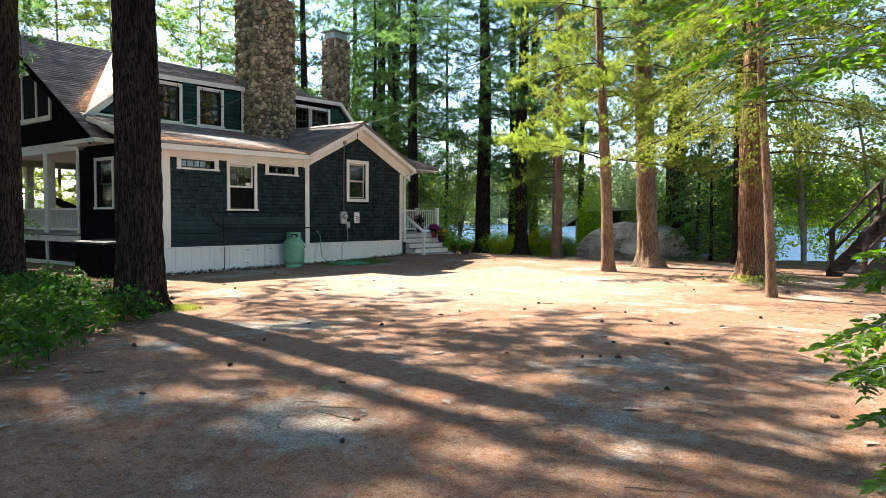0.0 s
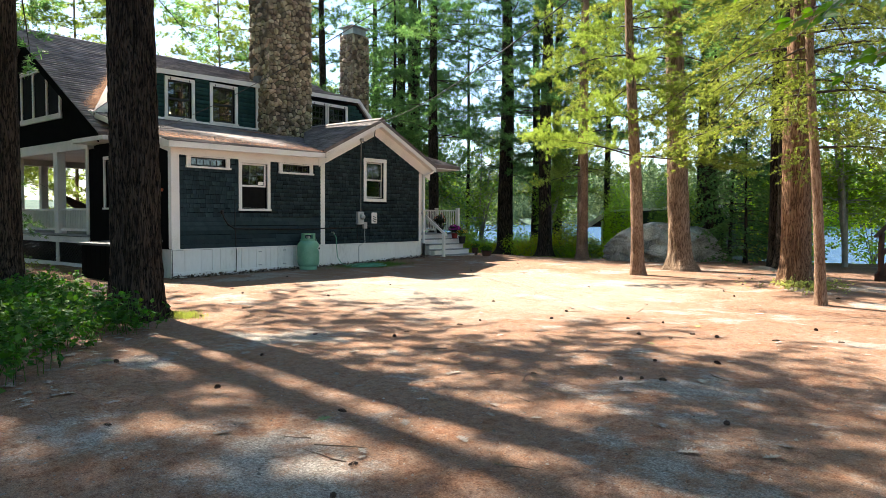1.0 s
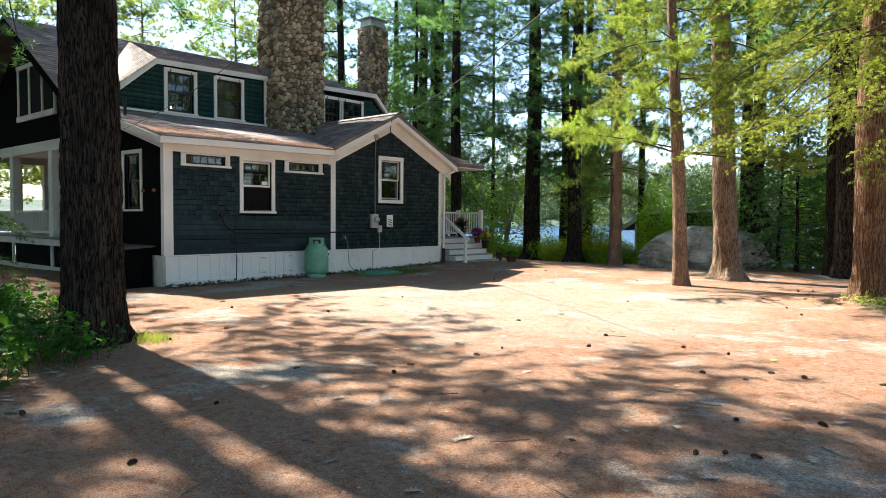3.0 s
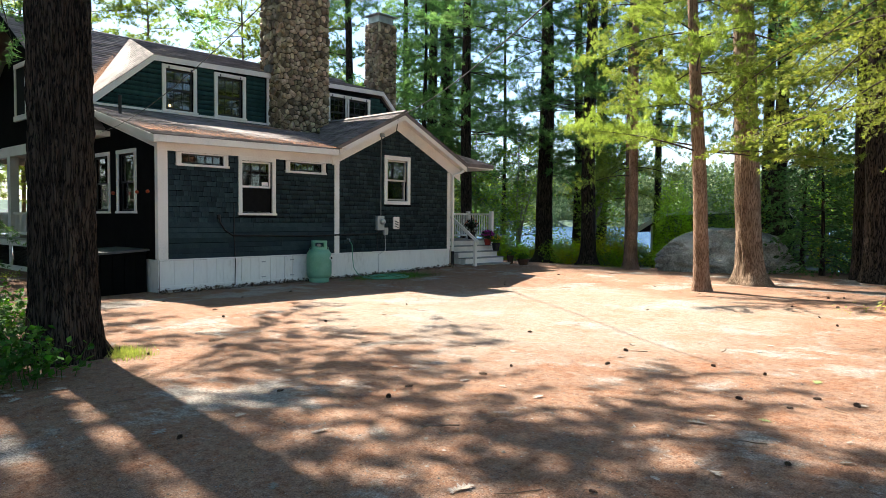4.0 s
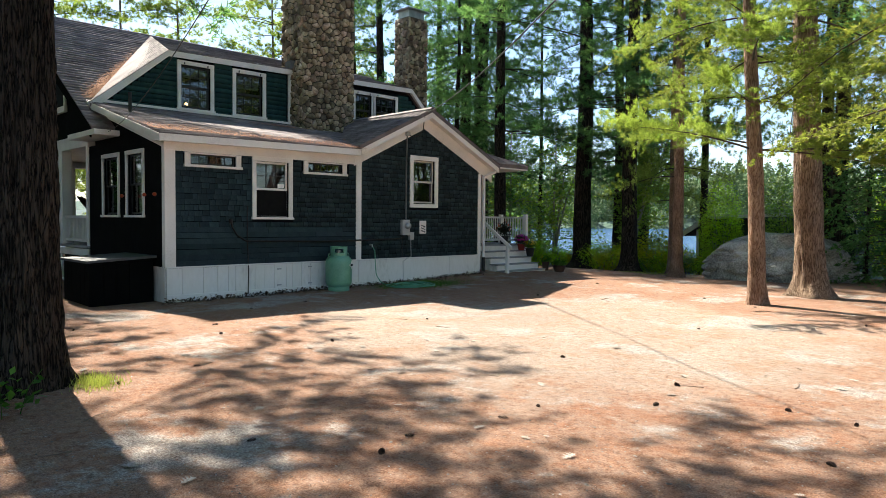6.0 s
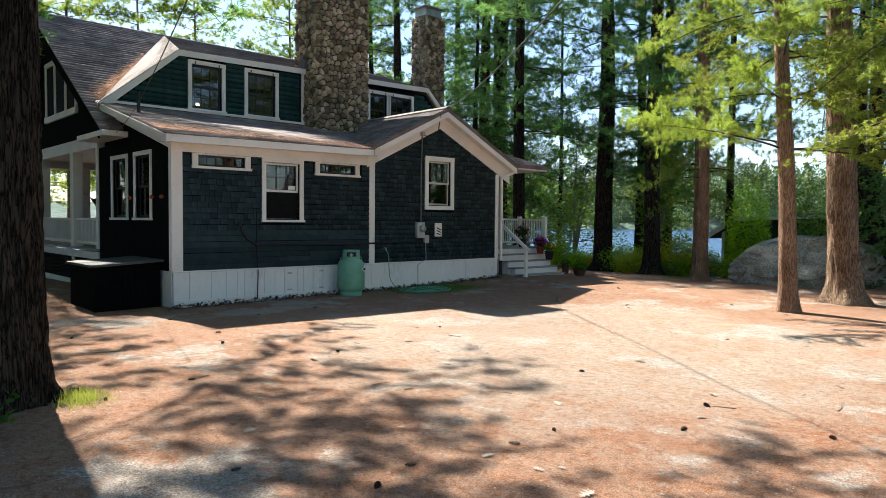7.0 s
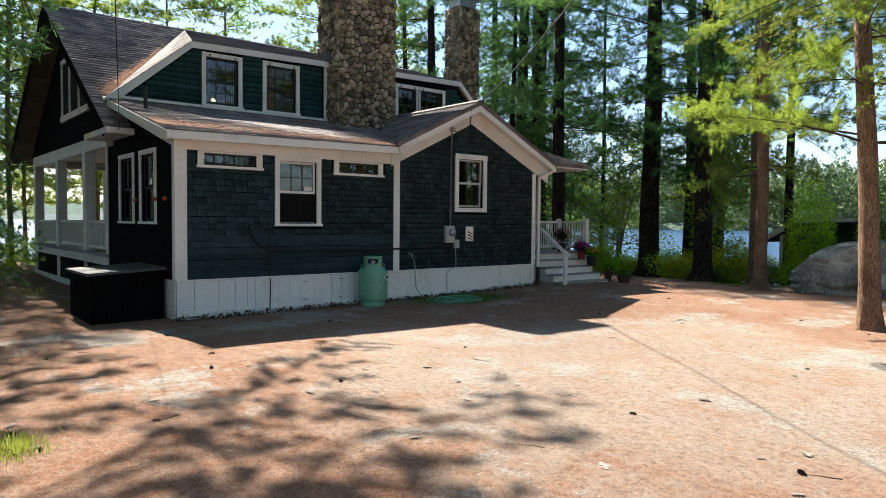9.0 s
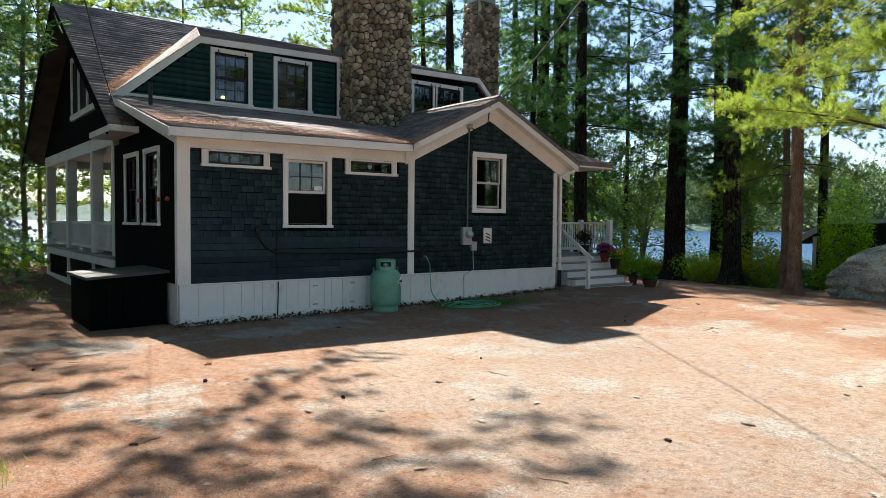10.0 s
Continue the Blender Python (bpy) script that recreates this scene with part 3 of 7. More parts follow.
trim("corner_board", (X0 - 0.01, X0 + 0.035, YL - 0.03, 9.755, 0.70, 3.05))
trim("corner_board", (X0 + 0.003, X0 - 0.10, YL - 0.031, YL + 0.005, 0.70, 3.30))
trim("corner_board", (X0 - 0.01, X0 + 0.035, 18.72, 18.85, 0.70, 3.05))
trim("corner_board", (X0 - 0.005, X0 - 0.14, YR, YR + 0.03, 0.70, 3.25))
trim("middle_board", (X0, X0 + 0.032, 14.29, 14.455, 0.70, 3.06))
trim("frieze_board", (X0, X0 + 0.03, YL - 0.03, 14.46, 3.035, 3.33))
SAG = 0.06     # the eave has sunk a little towards its west end
bm = slab(bmesh.new(), [(EAVE_X - 0.012, 9.31, EAVE_Z - SAG - 0.155), (EAVE_X - 0.012, 14.16, EAVE_Z - 0.155), (EAVE_X - 0.012, 14.16, EAVE_Z - 0.012), (EAVE_X - 0.012, 9.31, EAVE_Z - SAG - 0.012)], (0.02, 0, 0))
part("fascia", bm, WHITE, house)
bm = slab(bmesh.new(), [(X0 - 0.02, 9.34, EAVE_Z - SAG - 0.13), (EAVE_X - 0.03, 9.34, EAVE_Z - SAG - 0.13), (EAVE_X - 0.03, 14.3, EAVE_Z - 0.13), (X0 - 0.02, 14.3, EAVE_Z - 0.13)], (0, 0, 0.02))
part("soffit", bm, WHITE, house)

# rake boards of the gable
for s in (-1, 1):
    y_end = 16.575 + s * (2.72 if s > 0 else 2.36)
    bm = bmesh.new()
    zt = lambda yy: 4.60 - 0.481 * abs(yy - 16.575)
    slab(bm, [(X0, 16.575, 4.13), (X0, y_end, rake_z(y_end) - 0.02), (X0, y_end, zt(y_end) - 0.1), (X0, 16.575, 4.50)], (0.04, 0, 0))
    part("rake_board", bm, WHITE, house)
    bm = bmesh.new()
    slab(bm, [(X0 + 0.04, 16.575, 4.47), (X0 + 0.04, y_end, zt(y_end) - 0.13), (X0 + 0.04, y_end, zt(y_end) - 0.105), (X0 + 0.04, 16.575, 4.495)], (0.26, 0, 0))
    part("soffit", bm, WHITE, house)
    bm = bmesh.new()
    slab(bm, [(X0 + 0.30, 16.575, 4.40), (X0 + 0.30, y_end, zt(y_end) - 0.20), (X0 + 0.30, y_end, zt(y_end)), (X0 + 0.30, 16.575, 4.60)], (0.028, 0, 0))
    part("barge_board", bm, WHITE, house)

# shingles: the nearest three hundred singly, the rest joined
rng = random.Random(11)
step = 0.115
cover = [(11.46, 12.49, 1.60, 3.2), (9.92, 11.23, 2.74, 3.2), (12.72, 14.06, 2.74, 3.2)]
left_free = lambda z: stretches(9.757, 14.288, cover, z + 0.06)
boards = lay_shingles(left_free, 0.70, 0.70 + step * 6.5, step, rng, 1.3, 2.9)      # the low courses are long boards
left = lay_shingles(left_free, 0.70 + step * 7, 3.03, step, rng)


def gable_free(z):
    half = (4.15 + 0.12 - (z + 0.05)) / 0.481
    a, b = max(14.457, 16.575 - half), min(18.718, 16.575 + half)
    return stretches(a, b, [(16.06, 17.11, 2.02, 3.40)], z + 0.06) if b > a else []


right = lay_shingles(gable_free, 0.70, 4.2, step, rng)
near = [p for p in left if p[0] < 12.2][:300]
rest = [p for p in left if p not in near] + right
widths = [0.24, 0.06, 0.09, 0.11, 0.13, 0.15, 0.17, 0.19, 0.21]
shingle_meshes = {w: shingle_mesh("shingle", w - 0.008, step - 0.009, BLUE_SHINGLE) for w in widths}
shingle_stuff("shingle_rest", rest, X0, step - 0.009, BLUE_SHINGLE_REST, side_wall)

# ---- roofs ----
def courses(name, ea, eb, tb, ta, rise, parent, rng, tab=(0.22, 0.42), label=""):
    """Overlapping asphalt shingle courses between an eave (ea to eb) and a top edge (ta to tb)."""
    ea, eb, tb, ta = [np.array(p, float) for p in (ea, eb, tb, ta)]
    nrm = np.cross(eb - ea, ta - ea)
    if np.linalg.norm(nrm) < 1e-6:
        nrm = np.cross(tb - ta, ta - ea)
    nrm /= np.linalg.norm(nrm)
    if nrm[2] < 0:
        nrm = -nrm
    length = max(np.linalg.norm(ta - ea), np.linalg.norm(tb - eb))
    n = max(2, int(length / rise))
    vs, fs = [], []
    for i in range(n):
        s0, s1 = (i + rng.uniform(-0.06, 0.06) * (i > 0)) / n, min(1.0, (i + 1.08) / n)
        a0, b0 = ea + (ta - ea) * s0, eb + (tb - eb) * s0
        a1, b1 = ea + (ta - ea) * s1, eb + (tb - eb) * s1
        w = max(np.linalg.norm(b0 - a0), 1e-3)
        u = 0.0
        while u < 1:
            du = rng.uniform(*tab) / w
            v = min(1.0, u + du)
            lift = 0.012 + rng.uniform(-0.004, 0.006)
            g = 0.0012 / w
            p = [a0 + (b0 - a0) * (u + g) + nrm * lift, a0 + (b0 - a0) * (v - g) + nrm * lift,
                 a1 + (b1 - a1) * (v - g) + nrm * 0.003, a1 + (b1 - a1) * (u + g) + nrm * 0.003,
                 a0 + (b0 - a0) * (u + g), a0 + (b0 - a0) * (v - g)]
            k = len(vs)
            vs += [tuple(q) for q in p]
            fs += [(k, k + 1, k + 2, k + 3), (k + 4, k + 5, k + 1, k)]
            u = v
    return tagged(part(name, arrays(name, vs, fs, ROOF), ROOF, parent, label), kind="stuff")


rng = random.Random(21)
lz = lambda x: EAVE_Z + low_slope * (EAVE_X - x)
mz = lambda x: MZ + main_slope * (MX - x)
LY0 = 9.31


def roof_part(name, pts, rise, corners, label=""):
    """A roof plane: a deck 10 cm thick with its courses laid on it."""
    bm = slab(bmesh.new(), pts, (0, 0, -0.10))
    deck = part(name, bm, ROOF, house, label)
    courses("roof_shingles", *corners, rise, deck, rng)
    return deck


# low roof over the side wing
roof_part("low_roof", [(EAVE_X, LY0, EAVE_Z - SAG), (EAVE_X, 14.16, EAVE_Z), (-18.4, 16.57, lz(-18.4)), (DX, 16.57, lz(DX)), (DX - 0.5, LY0, lz(DX - 0.5))], 0.125,
          [(EAVE_X + 0.015, LY0, EAVE_Z - SAG), (EAVE_X + 0.015, 14.2, EAVE_Z), (DX, 16.2, lz(DX)), (DX, LY0, lz(DX))])
# west rake of the low roof
bm = slab(bmesh.new(), [(EAVE_X, LY0 - 0.012, EAVE_Z - SAG - 0.02), (EAVE_X, LY0 - 0.012, EAVE_Z - SAG - 0.17), (-20.6, LY0 - 0.012, lz(-20.6) - 0.17), (-20.6, LY0 - 0.012, lz(-20.6) - 0.02)], (0, 0.03, 0))
part("rake_board", bm, WHITE, house)
bm = slab(bmesh.new(), [(EAVE_X - 0.03, LY0 + 0.02, EAVE_Z - 0.13), (EAVE_X - 0.03, YL, EAVE_Z - 0.13), (-20.6, YL, lz(-20.6) - 0.13), (-20.6, LY0 + 0.02, lz(-20.6) - 0.13)], (0, 0, 0.02))
part("soffit", bm, WHITE, house)
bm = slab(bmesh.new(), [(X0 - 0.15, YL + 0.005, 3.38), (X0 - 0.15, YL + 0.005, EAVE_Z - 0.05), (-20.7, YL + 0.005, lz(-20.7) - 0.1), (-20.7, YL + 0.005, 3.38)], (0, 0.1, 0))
part("wall_top", bm, SHADED_SHINGLE, house)
bm = slab(bmesh.new(), [(X0, YL - 0.03, EAVE_Z - SAG - 0.09), (-20.7, YL - 0.03, lz(-20.7) - 0.12), (-20.7, YL - 0.03, lz(-20.7) - 0.28), (X0, YL - 0.03, EAVE_Z - SAG - 0.25)], (0, 0.03, 0))
part("frieze_board", bm, WHITE, house)

# gable wing: two slopes up to a ridge that runs back to the dormer
gx, gr = X0 + 0.335, 4.64
for s in (-1, 1):
    y_e = 16.575 + s * (2.42 if s < 0 else 2.75)
    z_e = gr - 0.481 * abs(y_e - 16.575)
    roof_part("gable_roof", [(gx, y_e, z_e), (gx, 16.575, gr), (DX, 16.575, gr), (DX if s > 0 else -17.2, y_e, z_e)], 0.125,
              [(gx + 0.012, y_e, z_e), (DX if s > 0 else -17.2, y_e, z_e), (DX, 16.575, gr), (gx + 0.012, 16.575, gr)])
bm = bmesh.new()
slab(bm, [(gx + 0.02, 16.575, gr + 0.035), (DX, 16.575, gr + 0.035), (DX, 16.45, gr - 0.035), (gx + 0.02, 16.45, gr - 0.035)], (0, 0, 0.012))
slab(bm, [(gx + 0.02, 16.575, gr + 0.035), (DX, 16.575, gr + 0.035), (DX, 16.70, gr - 0.035), (gx + 0.02, 16.70, gr - 0.035)], (0, 0, 0.012))
part("ridge_cap", bm, ROOF, house)

# main roof: two great slopes, gable end over the porch
for s in (1, -1):
    xe = MX if s > 0 else 2 * RX - MX
    roof_part("main_roof", [(xe, MY0, MZ), (xe, MY1, MZ), (RX, MY1, RZ), (RX, MY0, RZ)], 0.155,
              [(xe + s * 0.015, MY0 - 0.01, MZ), (xe + s * 0.015, MY1, MZ), (RX, MY1, RZ), (RX, MY0 - 0.01, RZ)])
    for yy, th in ((MY0 - 0.012, 0.03), (MY1 - 0.02, 0.03)):
        bm = slab(bmesh.new(), [(xe, yy, MZ - 0.02), (RX, yy, RZ - 0.02), (RX, yy, RZ - 0.27), (xe, yy, MZ - 0.25)], (0, th, 0))
        part("barge_board", bm, BOXGREY, house, "dark barge board")

# dormer: clipped face, low roof and two hipped cheeks
DORMER_WINS = [(11.45, 12.23, 4.49, 5.56), (12.95, 13.75, 4.5, 5.58), (16.93, 17.57, 4.6, 5.56), (17.72, 18.55, 4.6, 5.56)]
bm = panel(bmesh.new(), "x", DX, 0.15, 11.15, 19.15, 4.33, 5.76, DORMER_WINS)
slab(bm, [(DX, 9.45, 4.33), (DX, 11.15, 4.33), (DX, 11.15, 5.76)], (-0.15, 0, 0))
slab(bm, [(DX, 20.75, 4.33), (DX, 19.15, 4.33), (DX, 19.15, 5.76)], (-0.15, 0, 0))
bmesh.ops.remove_doubles(bm, verts=bm.verts[:], dist=0.0005)
dormer = part("dormer_wall", bm, SHEATH, house, "dark green shingled dormer face")


def dormer_free(z):
    inset = max(0.0, (z + 0.1 - 4.33)) * 1.7 / 1.47
    a, b = 9.5 + inset, 20.7 - inset
    cover = [(h[0] - 0.11, h[1] + 0.11, h[2] - 0.08, h[3] + 0.12) for h in DORMER_WINS] + [(14.5, 16.5, 0, 9)]
    return stretches(a, b, cover, z + 0.06)


shingle_stuff("green_shingles", lay_shingles(dormer_free, 4.36, 5.72, 0.125, random.Random(31), 1.2, 2.8), DX, 0.116, GREEN_SHINGLE, dormer)
cap_a, cap_b = (11.1, 5.84), (19.2, 6.0)
fx = DX + 0.09
top_a, top_b = (RX + 0.02, 12.8, RZ - 0.035), (RX + 0.02, 17.3, RZ - 0.035)   # where the dormer's roof dies into the ridge
at_front = lambda p: (fx, p[0], p[1])
roof_part("dormer_roof", [at_front(cap_a), at_front(cap_b), top_b, top_a], 0.14,
          [(fx + 0.01, cap_a[0], cap_a[1]), (fx + 0.01, cap_b[0], cap_b[1]), top_b, top_a])
for low, cap, top in (((9.25, 4.33), cap_a, top_a), ((20.95, 4.33), cap_b, top_b)):
    foot = (-20.45, low[0] + (0.2 if low[0] < 15 else -0.2), mz(-20.45))
    roof_part("dormer_cheek_roof", [at_front(low), at_front(cap), top, foot], 0.14,
              [(fx + 0.01, low[0], low[1]), foot, top, (fx + 0.01, cap[0], cap[1])])
    bm = slab(bmesh.new(), [(fx + 0.012, low[0], low[1] - 0.01), (fx + 0.012, cap[0], cap[1] - 0.01), (fx + 0.012, cap[0], cap[1] - 0.16), (fx + 0.012, low[0] + (0.24 if low[0] < 15 else -0.24), low[1] - 0.03)], (-0.03, 0, 0))
    part("rake_board", bm, WHITE, house)
    bm = slab(bmesh.new(), [(fx, low[0] + (0.1 if low[0] < 15 else -0.1), low[1] - 0.02), (fx, cap[0], cap[1] - 0.14), (DX, cap[0], cap[1] - 0.14), (DX, low[0] + (0.1 if low[0] < 15 else -0.1), low[1] - 0.02)], (0, 0, -0.02))
    part("soffit", bm, WHITE, house)
bm = slab(bmesh.new(), [(fx - 0.018, 11.1, 5.69), (fx - 0.018, 19.2, 5.85), (fx - 0.018, 19.2, 5.99), (fx - 0.018, 11.1, 5.83)], (0.03, 0, 0))
part("fascia", bm, WHITE, house)
part("sill_board", boxes((DX, DX + 0.05, 9.55, 14.62, 4.37, 4.43), bevel=0.004), WHITE, house)
part("corner_board", boxes((DX, DX + 0.045, 14.55, 14.66, 4.40, 5.80), bevel=0.004), WHITE, house)

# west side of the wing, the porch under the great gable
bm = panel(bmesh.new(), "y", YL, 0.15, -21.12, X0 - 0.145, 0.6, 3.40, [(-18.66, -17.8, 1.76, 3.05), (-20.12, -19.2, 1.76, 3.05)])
part("wall", bm, SHADED_SHINGLE, house, "shingle wall coloured near-black for its deep shade")
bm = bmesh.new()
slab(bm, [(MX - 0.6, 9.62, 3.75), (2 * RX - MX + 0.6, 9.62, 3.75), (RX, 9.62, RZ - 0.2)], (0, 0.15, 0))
part("gable_wall", bm, SHADED_SHINGLE, house, "shingled gable over the porch, coloured near-black for shade")
part("wall", boxes((-20.6, -31.0, 15.0, 15.15, 0.6, 3.75)), SHADED_SHINGLE, house)
part("wall", boxes((-21.12, -20.97, YL + 0.15, 15.0, 0.6, 3.75)), SHADED_SHINGLE, house)
part("wall", boxes((-31.0, -30.85, 15.15, 21.25, 0.0, 3.75)), SHADED_SHINGLE, house)
part("wall", boxes((-31.0, -19.6, 21.25, 21.4, -0.1, 3.75)), SHADED_SHINGLE, house)
bm = slab(bmesh.new(), [(MX - 0.4, 21.25, 3.75), (2 * RX - MX + 0.4, 21.25, 3.75), (RX, 21.25, RZ - 0.15)], (0, 0.15, 0))
part("gable_wall", bm, SHADED_SHINGLE, house)
part("wall", boxes((X0 - 0.15, -19.6, YR - 0.15, YR, -0.1, 3.3)), SHADED_SHINGLE, house)
part("wall", boxes((-19.75, -19.6, YR, 21.25, -0.1, 3.75)), SHADED_SHINGLE, house)
# partitions, floors and ceilings added to keep daylight out of the rooms
part("partition", boxes((-20.72, -20.6, 15.15, YR - 0.15, 0.85, 4.2)), UNLIT_ROOM, house)
part("floor", boxes((X0 - 0.15, -20.6, YL + 0.15, YR - 0.15, 0.75, 0.85)), UNLIT_ROOM, house)
part("upper_floor", boxes((DX - 0.15, -24.5, 10.2, 20.2, 3.78, 3.86)), UNLIT_ROOM, house)
part("partition", boxes((-22.9, -22.8, 11.1, 19.05, 3.9, 5.68)), UNLIT_ROOM, house)
part("ceiling_board", boxes((X0 - 0.16, -20.6, YL + 0.16, YR - 0.16, 3.30, 3.34)), UNLIT_ROOM, house)
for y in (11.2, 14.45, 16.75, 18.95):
    part("partition", boxes((DX - 0.16, -22.8, y, y + 0.06, 3.86, 5.62)), UNLIT_ROOM, house)
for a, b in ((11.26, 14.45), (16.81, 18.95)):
    part("ceiling_board", boxes((DX - 0.16, -22.8, a, b, 5.68, 5.72)), UNLIT_ROOM, house)

# ---- windows ----
def window(y0, y1, z0, z1, c, lites=(3, 2), rows="upper", casing=0.10, head=0.10, sash_mat=WHITE, sash=0.045, sill=0.05, double=True, axis="x", sign=1, label="", glazing=GLASS):
    """Casing, sill, sashes, glazing bars and panes set into an opening of the wall whose face is at c."""
    def bx(d0, d1, a, b, p, q):
        return (c + d0 * sign, c + d1 * sign, a, b, p, q) if axis == "x" else (a, b, c + d0 * sign, c + d1 * sign, p, q)
    w = part("window", boxes(bx(-0.02, 0.036, y0 - casing, y0, z0 - 0.02, z1), bx(-0.02, 0.036, y1, y1 + casing, z0 - 0.02, z1),
                             bx(-0.02, 0.040, y0 - casing, y1 + casing, z1, z1 + head), bevel=0.004), WHITE, house, label or "white-cased window with dark glass")
    if sill:
        part("window_sill", boxes(bx(-0.06, 0.065, y0 - casing - 0.02, y1 + casing + 0.02, z0 - sill - 0.02, z0 - 0.018), bevel=0.005), WHITE, w)
    zm = (z0 + z1) / 2
    spans = [("upper", zm - 0.02, z1, -0.05), ("lower", z0, zm + 0.02, -0.075)] if double else [("upper", z0, z1, -0.05)]
    for name, p, q, d in spans:
        part("sash", boxes(bx(d - 0.03, d, y0, y0 + sash, p, q), bx(d - 0.03, d, y1 - sash, y1, p, q),
                           bx(d - 0.029, d - 0.001, y0 + sash, y1 - sash, p, p + sash), bx(d - 0.029, d - 0.001, y0 + sash, y1 - sash, q - sash, q)), sash_mat, w)
        a, b, e, f = y0 + sash, y1 - sash, p + sash, q - sash
        if rows == "both" or rows == name:
            for k in range(1, lites[0]):
                u = a + (b - a) * k / lites[0]
                part("glazing_bar", boxes(bx(d - 0.024, d - 0.004, u - 0.009, u + 0.009, e, f)), SASH if sash_mat is SASH or rows == "upper" else sash_mat, w)
            for k in range(1, lites[1]):
                v = e + (f - e) * k / lites[1]
                part("glazing_bar", boxes(bx(d - 0.023, d - 0.005, a, b, v - 0.009, v + 0.009)), SASH if sash_mat is SASH or rows == "upper" else sash_mat, w)
        pane = part("pane", boxes(bx(d - 0.017, d - 0.013, a - 0.01, b + 0.01, e - 0.01, f + 0.01)), glazing, w)
        pane.visible_shadow = False
        # near-black sheet laid over the lower pane to make it look dark
        if name == "lower" and rows == "upper":
            part("insect_screen", boxes(bx(d + 0.012, d + 0.015, y0 + 0.01, y1 - 0.01, p + 0.01, q - 0.045)), BLACK_PANE, w, "near-black sheet standing in for dark glass without reflections")
    return w


win = window(*DOUBLE, X0, label="white double-hung window with a lace valance behind")
part("sticker", boxes((X0 - 0.045, X0 - 0.043, 12.13, 12.3, 2.385, 2.47)), WHITE, win, "small white paper sticker")
window(*TRANSOM_A, X0, lites=(5, 1), casing=0.12, head=0.03, sash_mat=SASH, sash=0.025, double=False, label="long low transom window with white casing")
window(*TRANSOM_B, X0, lites=(5, 1), casing=0.12, head=0.03, sash_mat=SASH, sash=0.025, double=False, label="long low transom window with white casing")
TAN = mat("tan_vinyl", [(0.5, 0.47, 0.4), (0.6, 0.57, 0.5)], rough=0.45, bump=0.03)
g = window(*GABLE_WIN, X0, rows="none", casing=0.12, head=0.12, sash_mat=TAN, sill=0, glazing=COATED, label="double-hung window with tan sashes and wide white casing")
part("apron", boxes((X0, X0 + 0.036, GABLE_WIN[0] - 0.12, GABLE_WIN[1] + 0.12, GABLE_WIN[2] - 0.12, GABLE_WIN[2] - 0.02), bevel=0.004), WHITE, g)
for o in DORMER_WINS:
    d = window(*o, DX, lites=(3, 2), rows="both", casing=0.10, head=0.10, sash_mat=SASH, sash=0.05, sill=0.06, label="black-sashed dormer window in a white casing")
    for u in (o[0] + 0.08, o[1] - 0.08):
        part("hook", boxes((DX + 0.03, DX + 0.06, u - 0.012, u + 0.012, o[3] + 0.005, o[3] + 0.06), bevel=0.004), SASH, d)
for a, b in ((-18.66, -17.8), (-20.12, -19.2)):
    window(a, b, 1.76, 3.05, YL, rows="none", casing=0.07, head=0.09, sash_mat=SASH, sash=0.04, axis="y", sign=-1, label="tall narrow window in a shaded wall")

# curtains and a lit lamp behind the panes
def curtain(x, y0, y1, z0, z1, seed):
    n = 26
    ys = np.linspace(y0, y1, n)
    xs = x + 0.02 * np.sin(np.linspace(0, 19, n) + seed)
    v = np.array([(xs[i], ys[i], z) for z in (z0, z1) for i in range(n)])
    f = np.array([(i, i + 1, n + i + 1, n + i) for i in range(n - 1)])
    ob = part("curtain", arrays("curtain", v, f, CURTAIN, True), CURTAIN, None)
    sol = ob.modifiers.new("thick", "SOLIDIFY")
    sol.thickness = 0.006
    return tagged(ob, "thin pale curtain hanging behind a window", "curtain", "curtains")


curtain(X0 - 0.21, 11.58, 12.36, 2.72, 2.98, 0)
curtain(DX - 0.24, 11.48, 12.25, 5.28, 5.56, 3)
curtain(DX - 0.24, 11.48, 11.66, 4.58, 5.3, 4)
curtain(DX - 0.24, 12.07, 12.25, 4.58, 5.3, 5)
curtain(DX - 0.24, 12.98, 13.76, 5.22, 5.56, 6)
curtain(DX - 0.24, 16.95, 17.55, 5.3, 5.56, 7)

bulb_mat = bpy.data.materials.new("lamp_bulb")
bulb_mat.use_nodes = True
em = bulb_mat.node_tree.nodes["Principled BSDF"]
em.inputs["Emission Color"].default_value = (1.0, 0.62, 0.28, 1)
em.inputs["Emission Strength"].default_value = 2.5
lamp = thing("table_lamp", "small lit table lamp with a glowing warm shade", "lamp", at=(-20.95, 11.92, 3.86))
part("lamp_base", lathe([(0.09, 0), (0.1, 0.03), (0.03, 0.06), (0.025, 0.7), (0.0, 0.7)], 16), SASH, lamp, smooth=True, at=(-20.95, 11.92, 3.86))
part("shade", lathe([(0.02, 0.74), (0.045, 0.77), (0.055, 0.82), (0.04, 0.87), (0.0, 0.89)], 16), bulb_mat, lamp, "glowing warm shade", smooth=True, at=(-20.95, 11.92, 3.86))

# gable window group over the porch
gw_bars = [(-23.02, 5.22), (-23.95, 6.02), (-24.98, 6.02), (-25.92, 6.02)]
rows = [(x - 0.05, x + 0.05, 9.56, 9.62, 4.58, t) for x, t in gw_bars]
rows += [(-25.98, -23.88, 9.555, 9.618, 6.0, 6.13), (-26.0, -22.94, 9.54, 9.619, 4.44, 4.6)]
bm = boxes(*rows, bevel=0.004)
